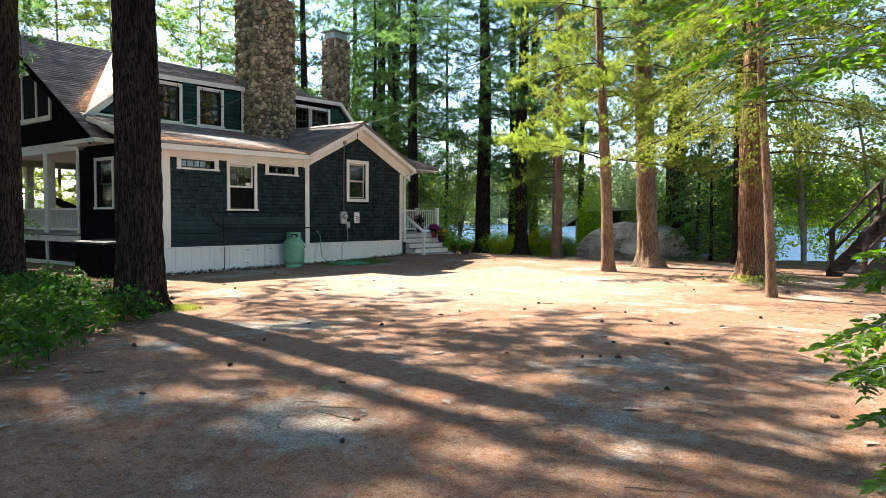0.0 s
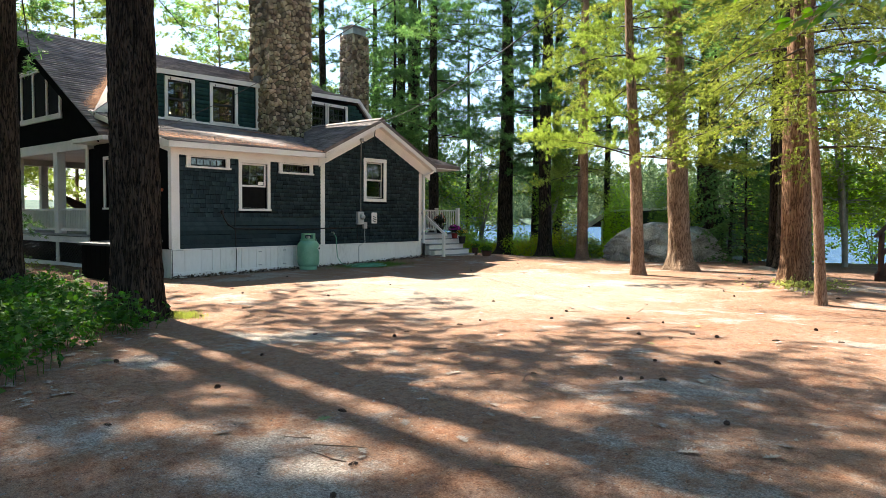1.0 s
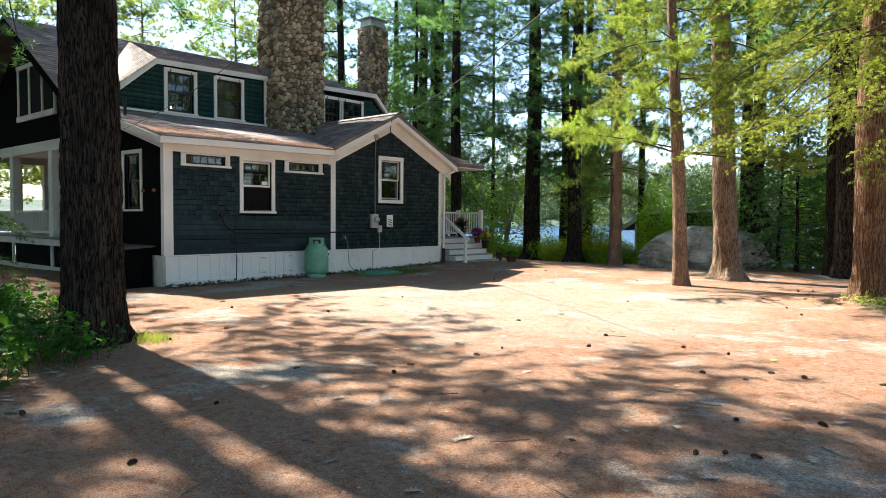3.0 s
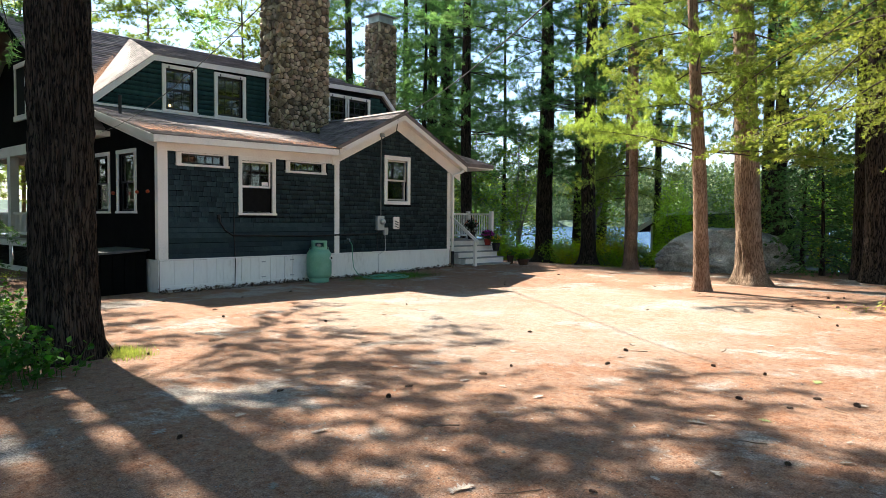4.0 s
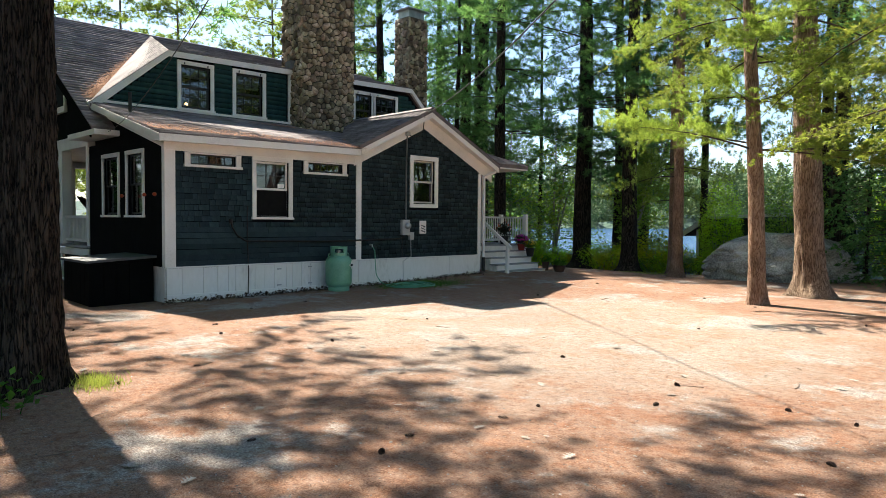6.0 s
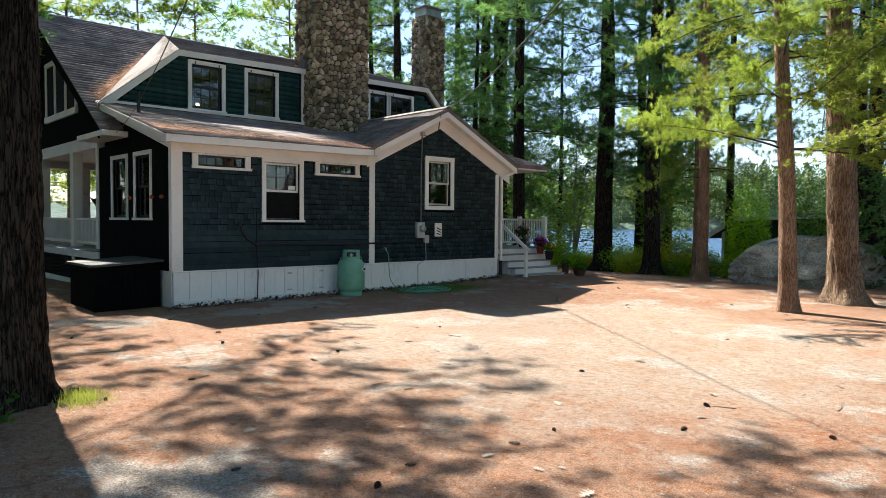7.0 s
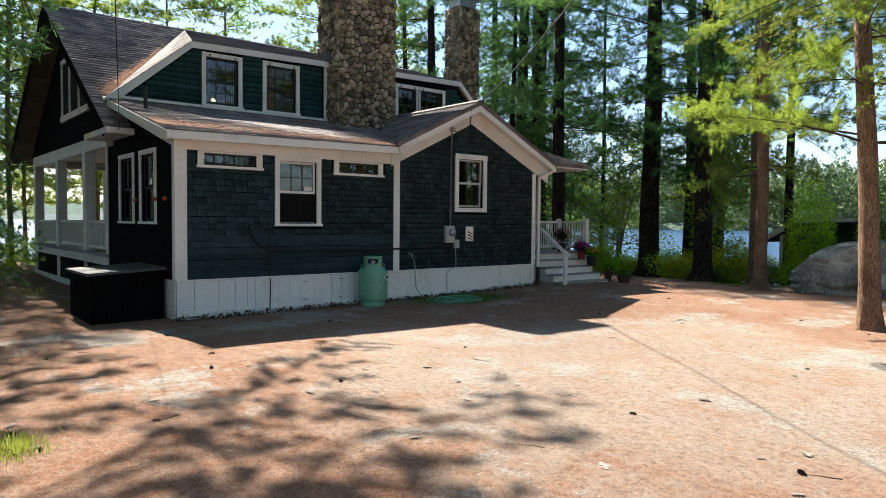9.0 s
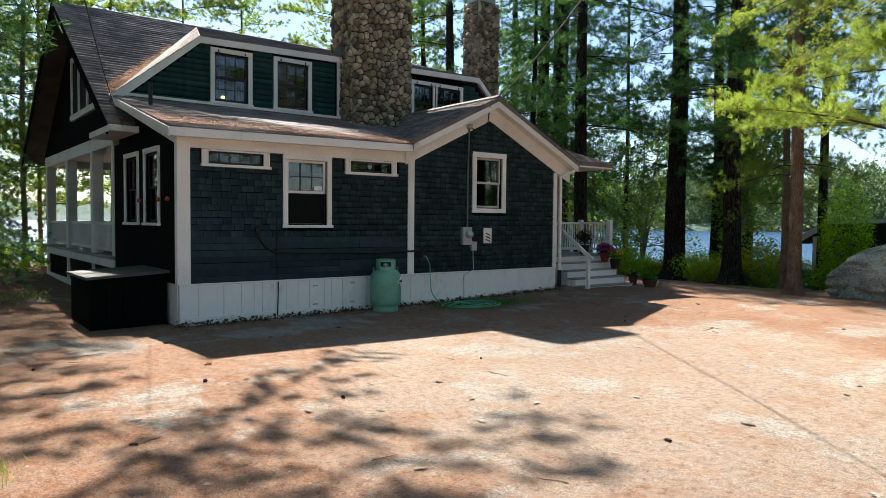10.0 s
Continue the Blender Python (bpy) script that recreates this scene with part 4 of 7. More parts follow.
slab(bm, [(-23.93, 9.565, 6.0), (-22.97, 9.565, 5.13), (-22.97, 9.565, 5.26), (-23.93, 9.565, 6.13)], (0, 0.05, 0))
gw = part("gable_window", bm, WHITE, house, "white-framed window group in the dark gable")
# dull near-black panes instead of glass, to keep out bright reflections
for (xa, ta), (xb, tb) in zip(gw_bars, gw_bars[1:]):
    part("pane", slab(bmesh.new(), [(xa - 0.05, 9.60, 4.58), (xb + 0.05, 9.60, 4.58), (xb + 0.05, 9.60, tb), (xa - 0.05, 9.60, ta)], (0, 0.006, 0)), BLACK_PANE, gw)

# ---- stone chimneys ----
def cells(w, h, size, rng, relax=1):
    """Irregular stones that fill a w by h face: the cells round scattered points, each cut by its neighbours."""
    nx, ny = max(1, round(w / size)), max(1, round(h / size))
    pts = np.array([((i + 0.5 + (0.5 if j % 2 else 0) + rng.uniform(-0.42, 0.42)) * w / nx % w, (j + 0.5 + rng.uniform(-0.42, 0.42)) * h / ny) for j in range(ny) for i in range(nx)])
    pts = pts[rng.random(len(pts)) > 0.2]
    polys = []
    for _ in range(relax):
        polys = []
        for p in pts:
            poly = [(0, 0), (w, 0), (w, h), (0, h)]
            near_ = pts[np.argsort(((pts - p) ** 2).sum(1))[1:17]]
            for q in near_:
                m, d = (p + q) / 2, q - p
                out = []
                for a, b in zip(poly, poly[1:] + poly[:1]):
                    sa, sb = (a[0] - m[0]) * d[0] + (a[1] - m[1]) * d[1], (b[0] - m[0]) * d[0] + (b[1] - m[1]) * d[1]
                    if sa <= 0:
                        out.append(a)
                    if sa * sb < 0:
                        t = sa / (sa - sb)
                        out.append((a[0] + (b[0] - a[0]) * t, a[1] + (b[1] - a[1]) * t))
                poly = out
                if len(poly) < 3:
                    break
            polys.append(poly)
        pts = np.array([np.mean(q, axis=0) if len(q) > 2 else p for p, q in zip(pts, polys)])
    return polys


def stone_arrays(poly, rng, joint=0.012):
    """A rounded stone over a cell: rim, shoulder and crown; returns local verts (u, v, out) and faces."""
    p = np.array(poly)
    c = p.mean(0)
    ring = []
    for a, b in zip(p, np.roll(p, -1, 0)):
        ring += [a * 0.83 + b * 0.17, a * 0.17 + b * 0.83]
    ring = np.array(ring)
    size = np.linalg.norm(ring - c, axis=1).mean()
    if size < 0.025:
        return None
    k = len(ring)
    d = rng.uniform(0.015, 0.07) * min(1.2, size / 0.1)
    shrink = max(0.3, 1 - joint / size)
    tilt = rng.uniform(-0.15, 0.15, 2)
    v = []
    for s, o in ((shrink, -0.02), (shrink * 0.96, d * 0.7), (shrink * 0.76, d)):
        for q in ring:
            e = (q - c) * s
            v.append((*(c + e), o + (e @ tilt if o > 0 else 0)))
    v.append((*c, d * 1.03))
    f = [(r * k + i, r * k + (i + 1) % k, (r + 1) * k + (i + 1) % k, (r + 1) * k + i) for r in (0, 1) for i in range(k)]
    top = [(2 * k + i, 2 * k + (i + 1) % k, 3 * k) for i in range(k)]
    return np.array(v), f, top


def stone_face(origin, ax, ay, out, w, h, size, seed):
    """Stones of one face of a chimney, in the world's metres."""
    rng = np.random.default_rng(seed)
    made = []
    for poly in cells(w, h, size, rng):
        if len(poly) < 3:
            continue
        st = stone_arrays(poly, rng)
        if st is None:
            continue
        v, f, top = st
        made.append((np.array(origin) + v[:, :1] * ax + v[:, 1:2] * ay + v[:, 2:] * out, f, top))
    return made


def stone_mesh(name, made, material):
    vs, fs, off = [], [], 0
    for v, f, top in made:
        vs += [tuple(q) for q in v]
        fs += [tuple(i + off for i in q) for q in f] + [tuple(i + off for i in q) for q in top]
        off += len(v)
    me = bpy.data.meshes.new(name)
    me.from_pydata(vs, [], fs)
    return finish(me, material, True)


EX, EY, EZ = np.array([1.0, 0, 0]), np.array([0, 1.0, 0]), np.array([0, 0, 1.0])
CX1, CX0, CY0, CY1, CTOP = -19.62, -20.62, 14.66, 16.42, 9.1
chimney = part("chimney", boxes((CX0, CX1, CY0, CY1, 4.0, CTOP)), MORTAR, house, "broad chimney of rounded field stones")
stones_front = stone_face((CX1, CY0 - 0.02, 4.1), EY, EZ, EX, CY1 - CY0 + 0.04, CTOP - 4.1, 0.148, 3)
stones_side = stone_face((CX1 + 0.02, CY0, 4.1), -EX, EZ, -EY, CX1 - CX0 + 0.04, CTOP - 4.1, 0.148, 4)
all_stones = stones_front + stones_side
all_stones.sort(key=lambda s: s[0][:, 2].mean())
single_stones, rest_stones = all_stones[:300], all_stones[300:]
if rest_stones:
    tagged(part("stone_rest", stone_mesh("stone_rest", rest_stones, STONE_REST), STONE_REST, chimney), kind="stuff")
part("flashing", boxes((DX - 0.1, DX + 0.2, CY0 - 0.12, CY0 + 0.02, 5.92, 6.14)), CONDUIT, chimney, "bent grey metal flashing")

QX1, QX0, QY0, QY1 = -23.5, -24.3, 22.05, 23.02
chimney_b = part("chimney", boxes((QX0, QX1, QY0, QY1, -0.2, 9.64)), MORTAR, house, "second field stone chimney with a metal cap")
far_stones = stone_face((QX1, QY0 - 0.02, 4.6), EY, EZ, EX, QY1 - QY0 + 0.04, 5.04, 0.17, 6) + stone_face((QX1 + 0.02, QY0, 6.0), -EX, EZ, -EY, QX1 - QX0 + 0.04, 3.64, 0.17, 7)
tagged(part("stone_rest", stone_mesh("stone_rest", far_stones, STONE_REST), STONE_REST, chimney_b), kind="stuff")
bm = boxes((QX0 + 0.08, QX1 - 0.08, QY0 + 0.08, QY1 - 0.08, 9.64, 9.96), bevel=0.01)
slab(bm, [(QX0 - 0.08, QY0 - 0.08, 9.96), (QX1 + 0.08, QY0 - 0.08, 9.96), (QX1 + 0.08, QY1 + 0.08, 9.96), (QX0 - 0.08, QY1 + 0.08, 9.96)], (0, 0, 0.03))
for a, b in (((QX0 - 0.08, QY0 - 0.08), (QX1 + 0.08, QY0 - 0.08)), ((QX1 + 0.08, QY0 - 0.08), (QX1 + 0.08, QY1 + 0.08)), ((QX1 + 0.08, QY1 + 0.08), (QX0 - 0.08, QY1 + 0.08)), ((QX0 - 0.08, QY1 + 0.08), (QX0 - 0.08, QY0 - 0.08))):
    bm.faces.new([bm.verts.new(q) for q in ((*a, 9.992), (*b, 9.992), ((QX0 + QX1) / 2, (QY0 + QY1) / 2, 10.14))])
part("chimney_cap", bm, GALV, chimney_b, "grey sheet metal cap")

# ---- front porch under the great gable ----
PY, PX1, PX0 = 9.52, -21.12, -29.9
part("porch_beam", boxes((PX1, PX0 - 0.15, PY, PY + 0.26, 3.42, 3.72), bevel=0.006), WHITE, house)
part("porch_beam", boxes((PX0 - 0.15, PX0 + 0.1, PY + 0.26, 15.0, 3.42, 3.72), bevel=0.006), WHITE, house)
part("porch_ceiling", boxes((PX1, PX0, PY + 0.26, 15.0, 3.66, 3.70)), WHITE, house)
part("porch_deck", boxes((PX1, PX0 - 0.15, PY - 0.04, 15.0, 0.92, 0.98), bevel=0.004), TREAD, house)
part("deck_band", boxes((PX1, PX0 - 0.12, PY, PY + 0.05, 0.72, 0.90), bevel=0.004), WHITE, house)
part("deck_band", boxes((PX0 - 0.12, PX0 - 0.07, PY + 0.05, 15.0, 0.72, 0.90), bevel=0.004), WHITE, house)
part("bottom_band", boxes((PX1, PX0 - 0.12, PY, PY + 0.05, -0.05, 0.12), bevel=0.004), WHITE, house)
# black sheet added behind the lattice as the shade under the deck
part("under_porch", boxes((PX1, PX0 + 0.1, 11.5, 11.6, -0.2, 0.9)), BLACK, house)
POSTS = [-21.2, -23.29, -26.51, -29.86]
for x in POSTS:
    w = 0.07 if x == POSTS[0] else 0.14
    part("porch_post", boxes((x - w, x + w, PY + 0.005, PY + 0.25, 0.98, 3.42), bevel=0.008), WHITE, house)
    part("skirt_post", boxes((x - 0.06, x + 0.06, PY + 0.003, PY + 0.055, 0.12, 0.72)), WHITE, house)
for y in (11.6, 13.6):
    part("porch_post", boxes((PX0 - 0.12, PX0 + 0.12, y, y + 0.25, 0.98, 3.42), bevel=0.008), WHITE, house)


def railing(p, q, z0, z1, gap=0.11, bal=0.035, name="railing"):
    """A rail between two posts: top rail, bottom rail and balusters as parts."""
    p, q = Vector(p), Vector(q)
    bm = beam(bmesh.new(), (p.x, p.y, z1), (q.x, q.y, z1), 0.09, 0.06)
    r = part(name, bm, WHITE, house, "white painted baluster railing")
    part("bottom_rail", beam(bmesh.new(), (p.x, p.y, z0), (q.x, q.y, z0), 0.06, 0.07), WHITE, r)
    n = int((q - p).length / gap)
    for k in range(1, n):
        s = p + (q - p) * k / n
        part("baluster", boxes((s.x - bal / 2, s.x + bal / 2, s.y - bal / 2, s.y + bal / 2, z0 + 0.03, z1 - 0.03)), WHITE, r)
    return r


for a, b in zip(POSTS, POSTS[1:]):
    railing((a - 0.14, PY + 0.12, 0), (b + 0.14, PY + 0.12, 0), 1.10, 1.70)
railing((PX0, PY + 0.25, 0), (PX0, 11.6, 0), 1.10, 1.70, 0.15)
railing((PX0, 11.85, 0), (PX0, 13.6, 0), 1.10, 1.70, 0.15)
# black lattice between the skirt posts
for a, b in zip(POSTS, POSTS[1:]):
    bm = bmesh.new()
    x = a - 0.07
    while x > b + 0.1:
        beam(bm, (x, PY + 0.075, 0.12), (max(x - 0.6, b + 0.06), PY + 0.075, 0.72), 0.012, 0.03, (0, 1, 0))
        beam(bm, (x, PY + 0.088, 0.72), (max(x - 0.6, b + 0.06), PY + 0.088, 0.12), 0.012, 0.03, (0, 1, 0))
        x -= 0.11
    tagged(part("lattice", bm, BLACK, house, "black painted lattice"), kind="stuff")

# eave return box where the main roof meets the wing
part("eave_return", boxes((MX + 0.28, -20.95, MY0 - 0.02, YL + 0.1, 3.50, 3.62), bevel=0.006), WHITE, house)

# main roof's vent pipe on the low roof
tube("vent_pipe", [(-19.0, 9.75, lz(-19.0) - 0.05), (-19.0, 9.75, lz(-19.0) + 0.42)], 0.04, SASH, house, "black vent pipe")

# ---- side porch and its steps ----
SY0, SY1 = 19.5, 21.45
DECKX, DECKB = -17.38, -18.5
part("porch_deck", boxes((DECKX + 0.03, -19.6, YR, 21.95, 0.895, 0.94), bevel=0.004), TREAD, house)
part("deck_band", boxes((DECKX, DECKX - 0.05, YR, 21.95, 0.66, 0.893), bevel=0.004), WHITE, house)
part("deck_skirt", boxes((DECKX - 0.02, DECKX - 0.06, YR, 21.95, -0.1, 0.66)), SKIRT, house)
for k in range(4):
    x, z = -17.11 + 0.27 * k, 0.75 - 0.185 * k
    part("tread", boxes((x - 0.29, x + 0.03, SY0 - 0.03, SY1 + 0.03, z - 0.035, z), bevel=0.006), TREAD, house, "grey painted stair tread")
    part("riser", boxes((x - 0.02, x, SY0, SY1, z - 0.2, z - 0.036)), WHITE, house)
for yy in (SY0 - 0.03, SY1):
    bm = slab(bmesh.new(), [(-16.31, yy, -0.1), (-17.4, yy, -0.1), (-17.4, yy, 0.72), (-17.12, yy, 0.70), (-17.12, yy, 0.52), (-16.85, yy, 0.52), (-16.85, yy, 0.33), (-16.58, yy, 0.33), (-16.58, yy, 0.15), (-16.31, yy, 0.15)], (0, 0.03, 0))
    part("stringer", bm, SKIRT, house)
part("step_post", boxes((-16.24, -16.15, SY0 - 0.03, SY0 + 0.06, -0.05, 0.95), bevel=0.006), WHITE, house)
part("handrail", beam(bmesh.new(), (-16.05, SY0 + 0.015, 0.88), (-17.36, SY0 + 0.015, 1.78), 0.05, 0.09), WHITE, house)
part("newel_post", boxes((-17.32, -17.42, SY0 - 0.03, SY0 + 0.07, 0.94, 1.84), bevel=0.006), WHITE, house)
railing((DECKB, YR + 0.05, 0), (DECKB, 21.8, 0), 1.05, 1.80, 0.1, 0.03)
railing((DECKX - 0.05, 21.88, 0), (DECKB, 21.88, 0), 1.05, 1.80, 0.1, 0.03)
for x, y, t in ((DECKX - 0.05, 21.88, 1.9), (DECKB, 21.88, 1.9), (DECKB, 20.9, 3.35)):
    part("porch_post", boxes((x - 0.06, x + 0.06, y - 0.06, y + 0.06, 0.94, t), bevel=0.006), WHITE, house)
part("stone_slab", boxes((-15.75, -16.28, SY0 - 0.1, SY1 + 0.25, -0.12, 0.045), bevel=0.02), ROCK, house)
# hipped roof over the side porch
hip = [(-17.05, YR - 0.3, 3.44), (-17.05, 21.5, 3.44), (-19.8, 21.5, 3.44), (-19.8, YR - 0.3, 4.25), (-18.5, YR - 0.3, 4.25)]
roof_part("porch_roof", [hip[0], hip[1], hip[4]], 0.13, [(-17.035, YR - 0.3, 3.445), (-17.035, 21.5, 3.445), (-18.5, YR - 0.28, 4.25), hip[4]])
roof_part("porch_roof", [hip[1], hip[2], hip[3], hip[4]], 0.13, [(-17.05, 21.515, 3.445), (-19.8, 21.515, 3.445), hip[3], hip[4]])
part("fascia", boxes((-17.06, -17.09, YR + 0.05, 21.49, 3.30, 3.435), bevel=0.003), WHITE, house)
part("fascia", boxes((-17.09, -19.8, 21.46, 21.49, 3.30, 3.435), bevel=0.003), WHITE, house)
part("soffit", boxes((-17.09, -19.6, YR + 0.05, 21.46, 3.31, 3.33)), WHITE, house)

# downspout on the corner
tube("downspout", [(-16.42, 19.25, 3.22), (-16.45, 19.2, 3.1), (X0 + 0.09, 18.91, 2.96), (X0 + 0.09, 18.91, 2.5), (X0 + 0.09, 18.91, 0.6)], 0.042, WHITE, house, "white round downspout")
tube("downspout_foot", [(X0 + 0.09, 18.91, 0.62), (X0 + 0.09, 18.91, 0.2)], 0.05, BLACK, house, "black plastic downspout foot")

# conduit, meter and service box
tube("conduit", [(X0 + 0.06, 15.90, 1.68), (X0 + 0.06, 15.90, 3.0), (X0 + 0.06, 15.93, 3.9)], 0.019, CONDUIT, house, "dull grey electric conduit")
part("conduit_head", boxes((X0 + 0.03, X0 + 0.14, 15.87, 15.99, 3.88, 3.99), bevel=0.02), GREY_METAL, house)
pts = [(X0 + 0.12, 15.95, 3.9)] + [(X0 + 0.12 + 0.03 * k, 15.95 + 0.07 * k, 3.9 - 0.10 * math.sin(k / 5 * math.pi) + 0.03 * k) for k in range(1, 6)] + [(X0 + 0.33, 16.3, 4.45)]
tube("service_loop", pts, 0.014, BLACK, house, "black service cable loop")
meter = part("meter_box", boxes((X0, X0 + 0.12, 15.74, 16.0, 1.29, 1.69), bevel=0.012), GREY_METAL, house, "grey electric meter box")
bm = lathe([(0.085, 0), (0.085, 0.05), (0.07, 0.09), (0.0, 0.1)], 24)
bmesh.ops.rotate(bm, verts=bm.verts[:], matrix=Matrix.Rotation(radians(90), 3, "Y"))
part("meter_dial", bm, GALV, meter, "round glass meter dial", True, at=(X0 + 0.12, 15.89, 1.53))
part("junction_box", boxes((X0, X0 + 0.09, 16.02, 16.17, 1.16, 1.36), bevel=0.008), GREY_METAL, house)
vent = part("wall_vent", boxes((X0, X0 + 0.05, 16.41, 16.65, 1.32, 1.67), bevel=0.008), WHITE, house, "white plastic wall vent with dark louvres")
for k in range(3):
    part("louvre", beam(bmesh.new(), (X0 + 0.055, 16.46, 1.55 - 0.07 * k), (X0 + 0.055, 16.6, 1.5 - 0.07 * k), 0.01, 0.025), BLACK, vent)
tube("gas_pipe", [(X0 + 0.05, 10.95, 1.62), (X0 + 0.06, 10.97, 1.5), (X0 + 0.06, 11.08, 1.33), (X0 + 0.05, 11.3, 1.2), (X0 + 0.05, 13.4, 1.16), (X0 + 0.05, 15.72, 1.2), (X0 + 0.05, 15.85, 1.26)], 0.02, BLACK, house, "black gas pipe along the wall")
part("pipe_cap", boxes((X0 + 0.02, X0 + 0.08, 10.9, 10.98, 1.58, 1.68), bevel=0.015), BLACK, house)
tube("cable", [(X0 + 0.03, 11.34, 1.95), (X0 + 0.04, 11.33, 1.2), (X0 + 0.03, 11.36, 0.7), (X0 + 0.06, 11.35, 0.6), (X0 + 0.07, 11.33, 0.05)], 0.011, BLACK, house, "thin dark cable")
tube("cable", [(X0 + 0.05, 16.08, 1.16), (X0 + 0.05, 16.1, 0.72), (X0 + 0.07, 15.95, 0.68), (X0 + 0.07, 15.8, 0.6), (X0 + 0.06, 15.82, 0.1)], 0.009, GREY_METAL, house, "thin cable down to the ground")
tube("cable", [(X0 + 0.05, 15.8, 1.3), (X0 + 0.05, 15.78, 1.0), (X0 + 0.05, 15.79, 0.71)], 0.009, BLACK, house)
tap = tube("hose_tap", [(X0, 14.72, 1.06), (X0 + 0.12, 14.72, 1.06), (X0 + 0.14, 14.72, 1.0)], 0.018, GALV, house, "outdoor hose tap")
ORANGE_BALL = mat("orange_red_ball", [(0.3, 0.05, 0.015), (0.4, 0.08, 0.03)], rough=0.5, bump=0.1)
# three small orange-red balls in a row along the west wall
for k, x in enumerate((-16.98, -17.5, -18.75)):
    bm = bmesh.new()
    bmesh.ops.create_uvsphere(bm, u_segments=14, v_segments=10, radius=0.04)
    part("float", bm, ORANGE_BALL, house, "small orange-red ball on the wall", True, at=(x, YL - 0.10, 2.16))

# needle drifts caught on the roof
DRIFT = mat("dry_needle_drift", [(0.24, 0.1, 0.048), (0.38, 0.17, 0.085), (0.5, 0.27, 0.15)], rough=0.95, scale=8, fine=60, bump=0.8)


def needle_litter(name, pts, label, rng, length=0.07, width=0.006, slope=0.0):
    n = len(pts)
    d = rng.normal(0, 1, (n, 3)) * [1, 1, 0.12]
    d[:, 2] -= slope * d[:, 0]
    d /= np.linalg.norm(d, axis=1)[:, None]
    s = np.cross(d, [slope, 0, 1.0])
    v = np.stack([pts - s * width, pts + s * width, pts + d * length], 1).reshape(-1, 3)
    ob = new(name, arrays(name, v, np.arange(len(v)).reshape(-1, 3), DRIFT))
    return tagged(ob, label, "pine needles", kind="stuff")


rng2 = np.random.default_rng(5)
P = []
for k in range(9000):       # along the low roof's eave, thicker towards the corner
    y = 9.2 + 5.2 * rng2.random() ** 1.3
    x = EAVE_X - abs(rng2.normal(0, 0.45))
    P.append((x, y, lz(x) + 0.02))
V = []
for k in range(6500):        # in the valley by the dormer's cheek
    u = 0.75 + 3.6 * rng2.beta(1.2, 3.2)
    x = -19.9 - u + rng2.normal(0, 0.12)
    y = 9.45 + 0.67 * (u - 0.555) - abs(rng2.normal(0, 0.14)) * max(0.2, 1.5 - u * 0.45) + 0.05
    V.append((x, y, mz(x) + 0.035 + 0.03 * rng2.random()))
for k in range(2500):         # at the foot of the chimney
    x, y = CX1 + 0.25 + rng2.normal(0, 0.12), 13.9 + rng2.normal(0, 0.5)
    P.append((x, y, lz(x) + 0.03))
for k in range(1800):         # valley of the gable wing
    t = rng2.random() ** 1.5
    x, y = EAVE_X - 1.6 * t + rng2.normal(0, 0.06), 14.15 + 0.75 * t + rng2.normal(0, 0.08)
    P.append((x, y, lz(x) + 0.03))
needle_litter("roof_needles", np.array(P), "drifts of rust-brown needles lying on the roof", rng2, 0.06, 0.0022, low_slope)
needle_litter("valley_needles", np.array(V), "pale orange needle drift in the roof valley", rng2, 0.08, 0.0035, main_slope)

# ---- things by the house ----
# propane tank
tx, ty = X0 + 0.44, 13.47
tz = gz(tx, ty)
tank = thing("propane_tank", "mint-green upright propane tank with a collar, beside the wall", "gas tank", at=(tx, ty, tz))
part("tank_body", lathe([(0.0, 0.07), (0.2, 0.07), (0.285, 0.12), (0.31, 0.2), (0.312, 0.45), (0.312, 0.62), (0.30, 0.72), (0.24, 0.80), (0.12, 0.835), (0.0, 0.84)], 40), TANK, tank, smooth=True, at=(tx, ty, tz))
part("foot_ring", lathe([(0.24, -0.02), (0.25, 0.0), (0.25, 0.11), (0.235, 0.11), (0.235, -0.02)], 32), TANK, tank, smooth=True, at=(tx, ty, tz))
bm = bmesh.new()
segs = 48
for k in range(segs):      # collar with two hand slots
    a0, a1 = 2 * math.pi * k / segs, 2 * math.pi * (k + 1) / segs
    slot = (k - 15) % 24 < 9
    for p, q in (((0.78, 0.88), (0.985, 1.03)) if slot else ((0.78, 1.03),)):
        rows = []
        for a in (a0, a1):
            for r in (0.185, 0.198):
                for z in (p, q):
                    rows.append(bm.verts.new((r * math.cos(a), r * math.sin(a), z)))
        for f in ((0, 1, 3, 2), (4, 6, 7, 5), (0, 4, 5, 1), (2, 3, 7, 6), (1, 5, 7, 3), (0, 2, 6, 4)):
            bm.faces.new([rows[i] for i in f])
bmesh.ops.remove_doubles(bm, verts=bm.verts[:], dist=0.0005)
bmesh.ops.recalc_face_normals(bm, faces=bm.faces[:])
part("collar", bm, TANK, tank, at=(tx, ty, tz))
part("valve", lathe([(0.035, 0.82), (0.035, 0.9), (0.06, 0.9), (0.06, 0.93), (0.0, 0.95)], 16), GALV, tank, "small brass valve", at=(tx, ty, tz))
for s in (-1, 1):
    pts = [(0.0, s * (0.26 + 0.035 * math.sin(q)), 0.775 + 0.045 * (1 - math.cos(q))) for q in np.linspace(0, math.pi, 7)]
    tube("lifting_lug", [(tx + p[0], ty + p[1], tz + p[2]) for p in pts], 0.01, TANK, tank, segs=6)
ring = [(0.07 if k % 2 else 0.13) for k in range(8)]
bm = bmesh.new()
vs = []
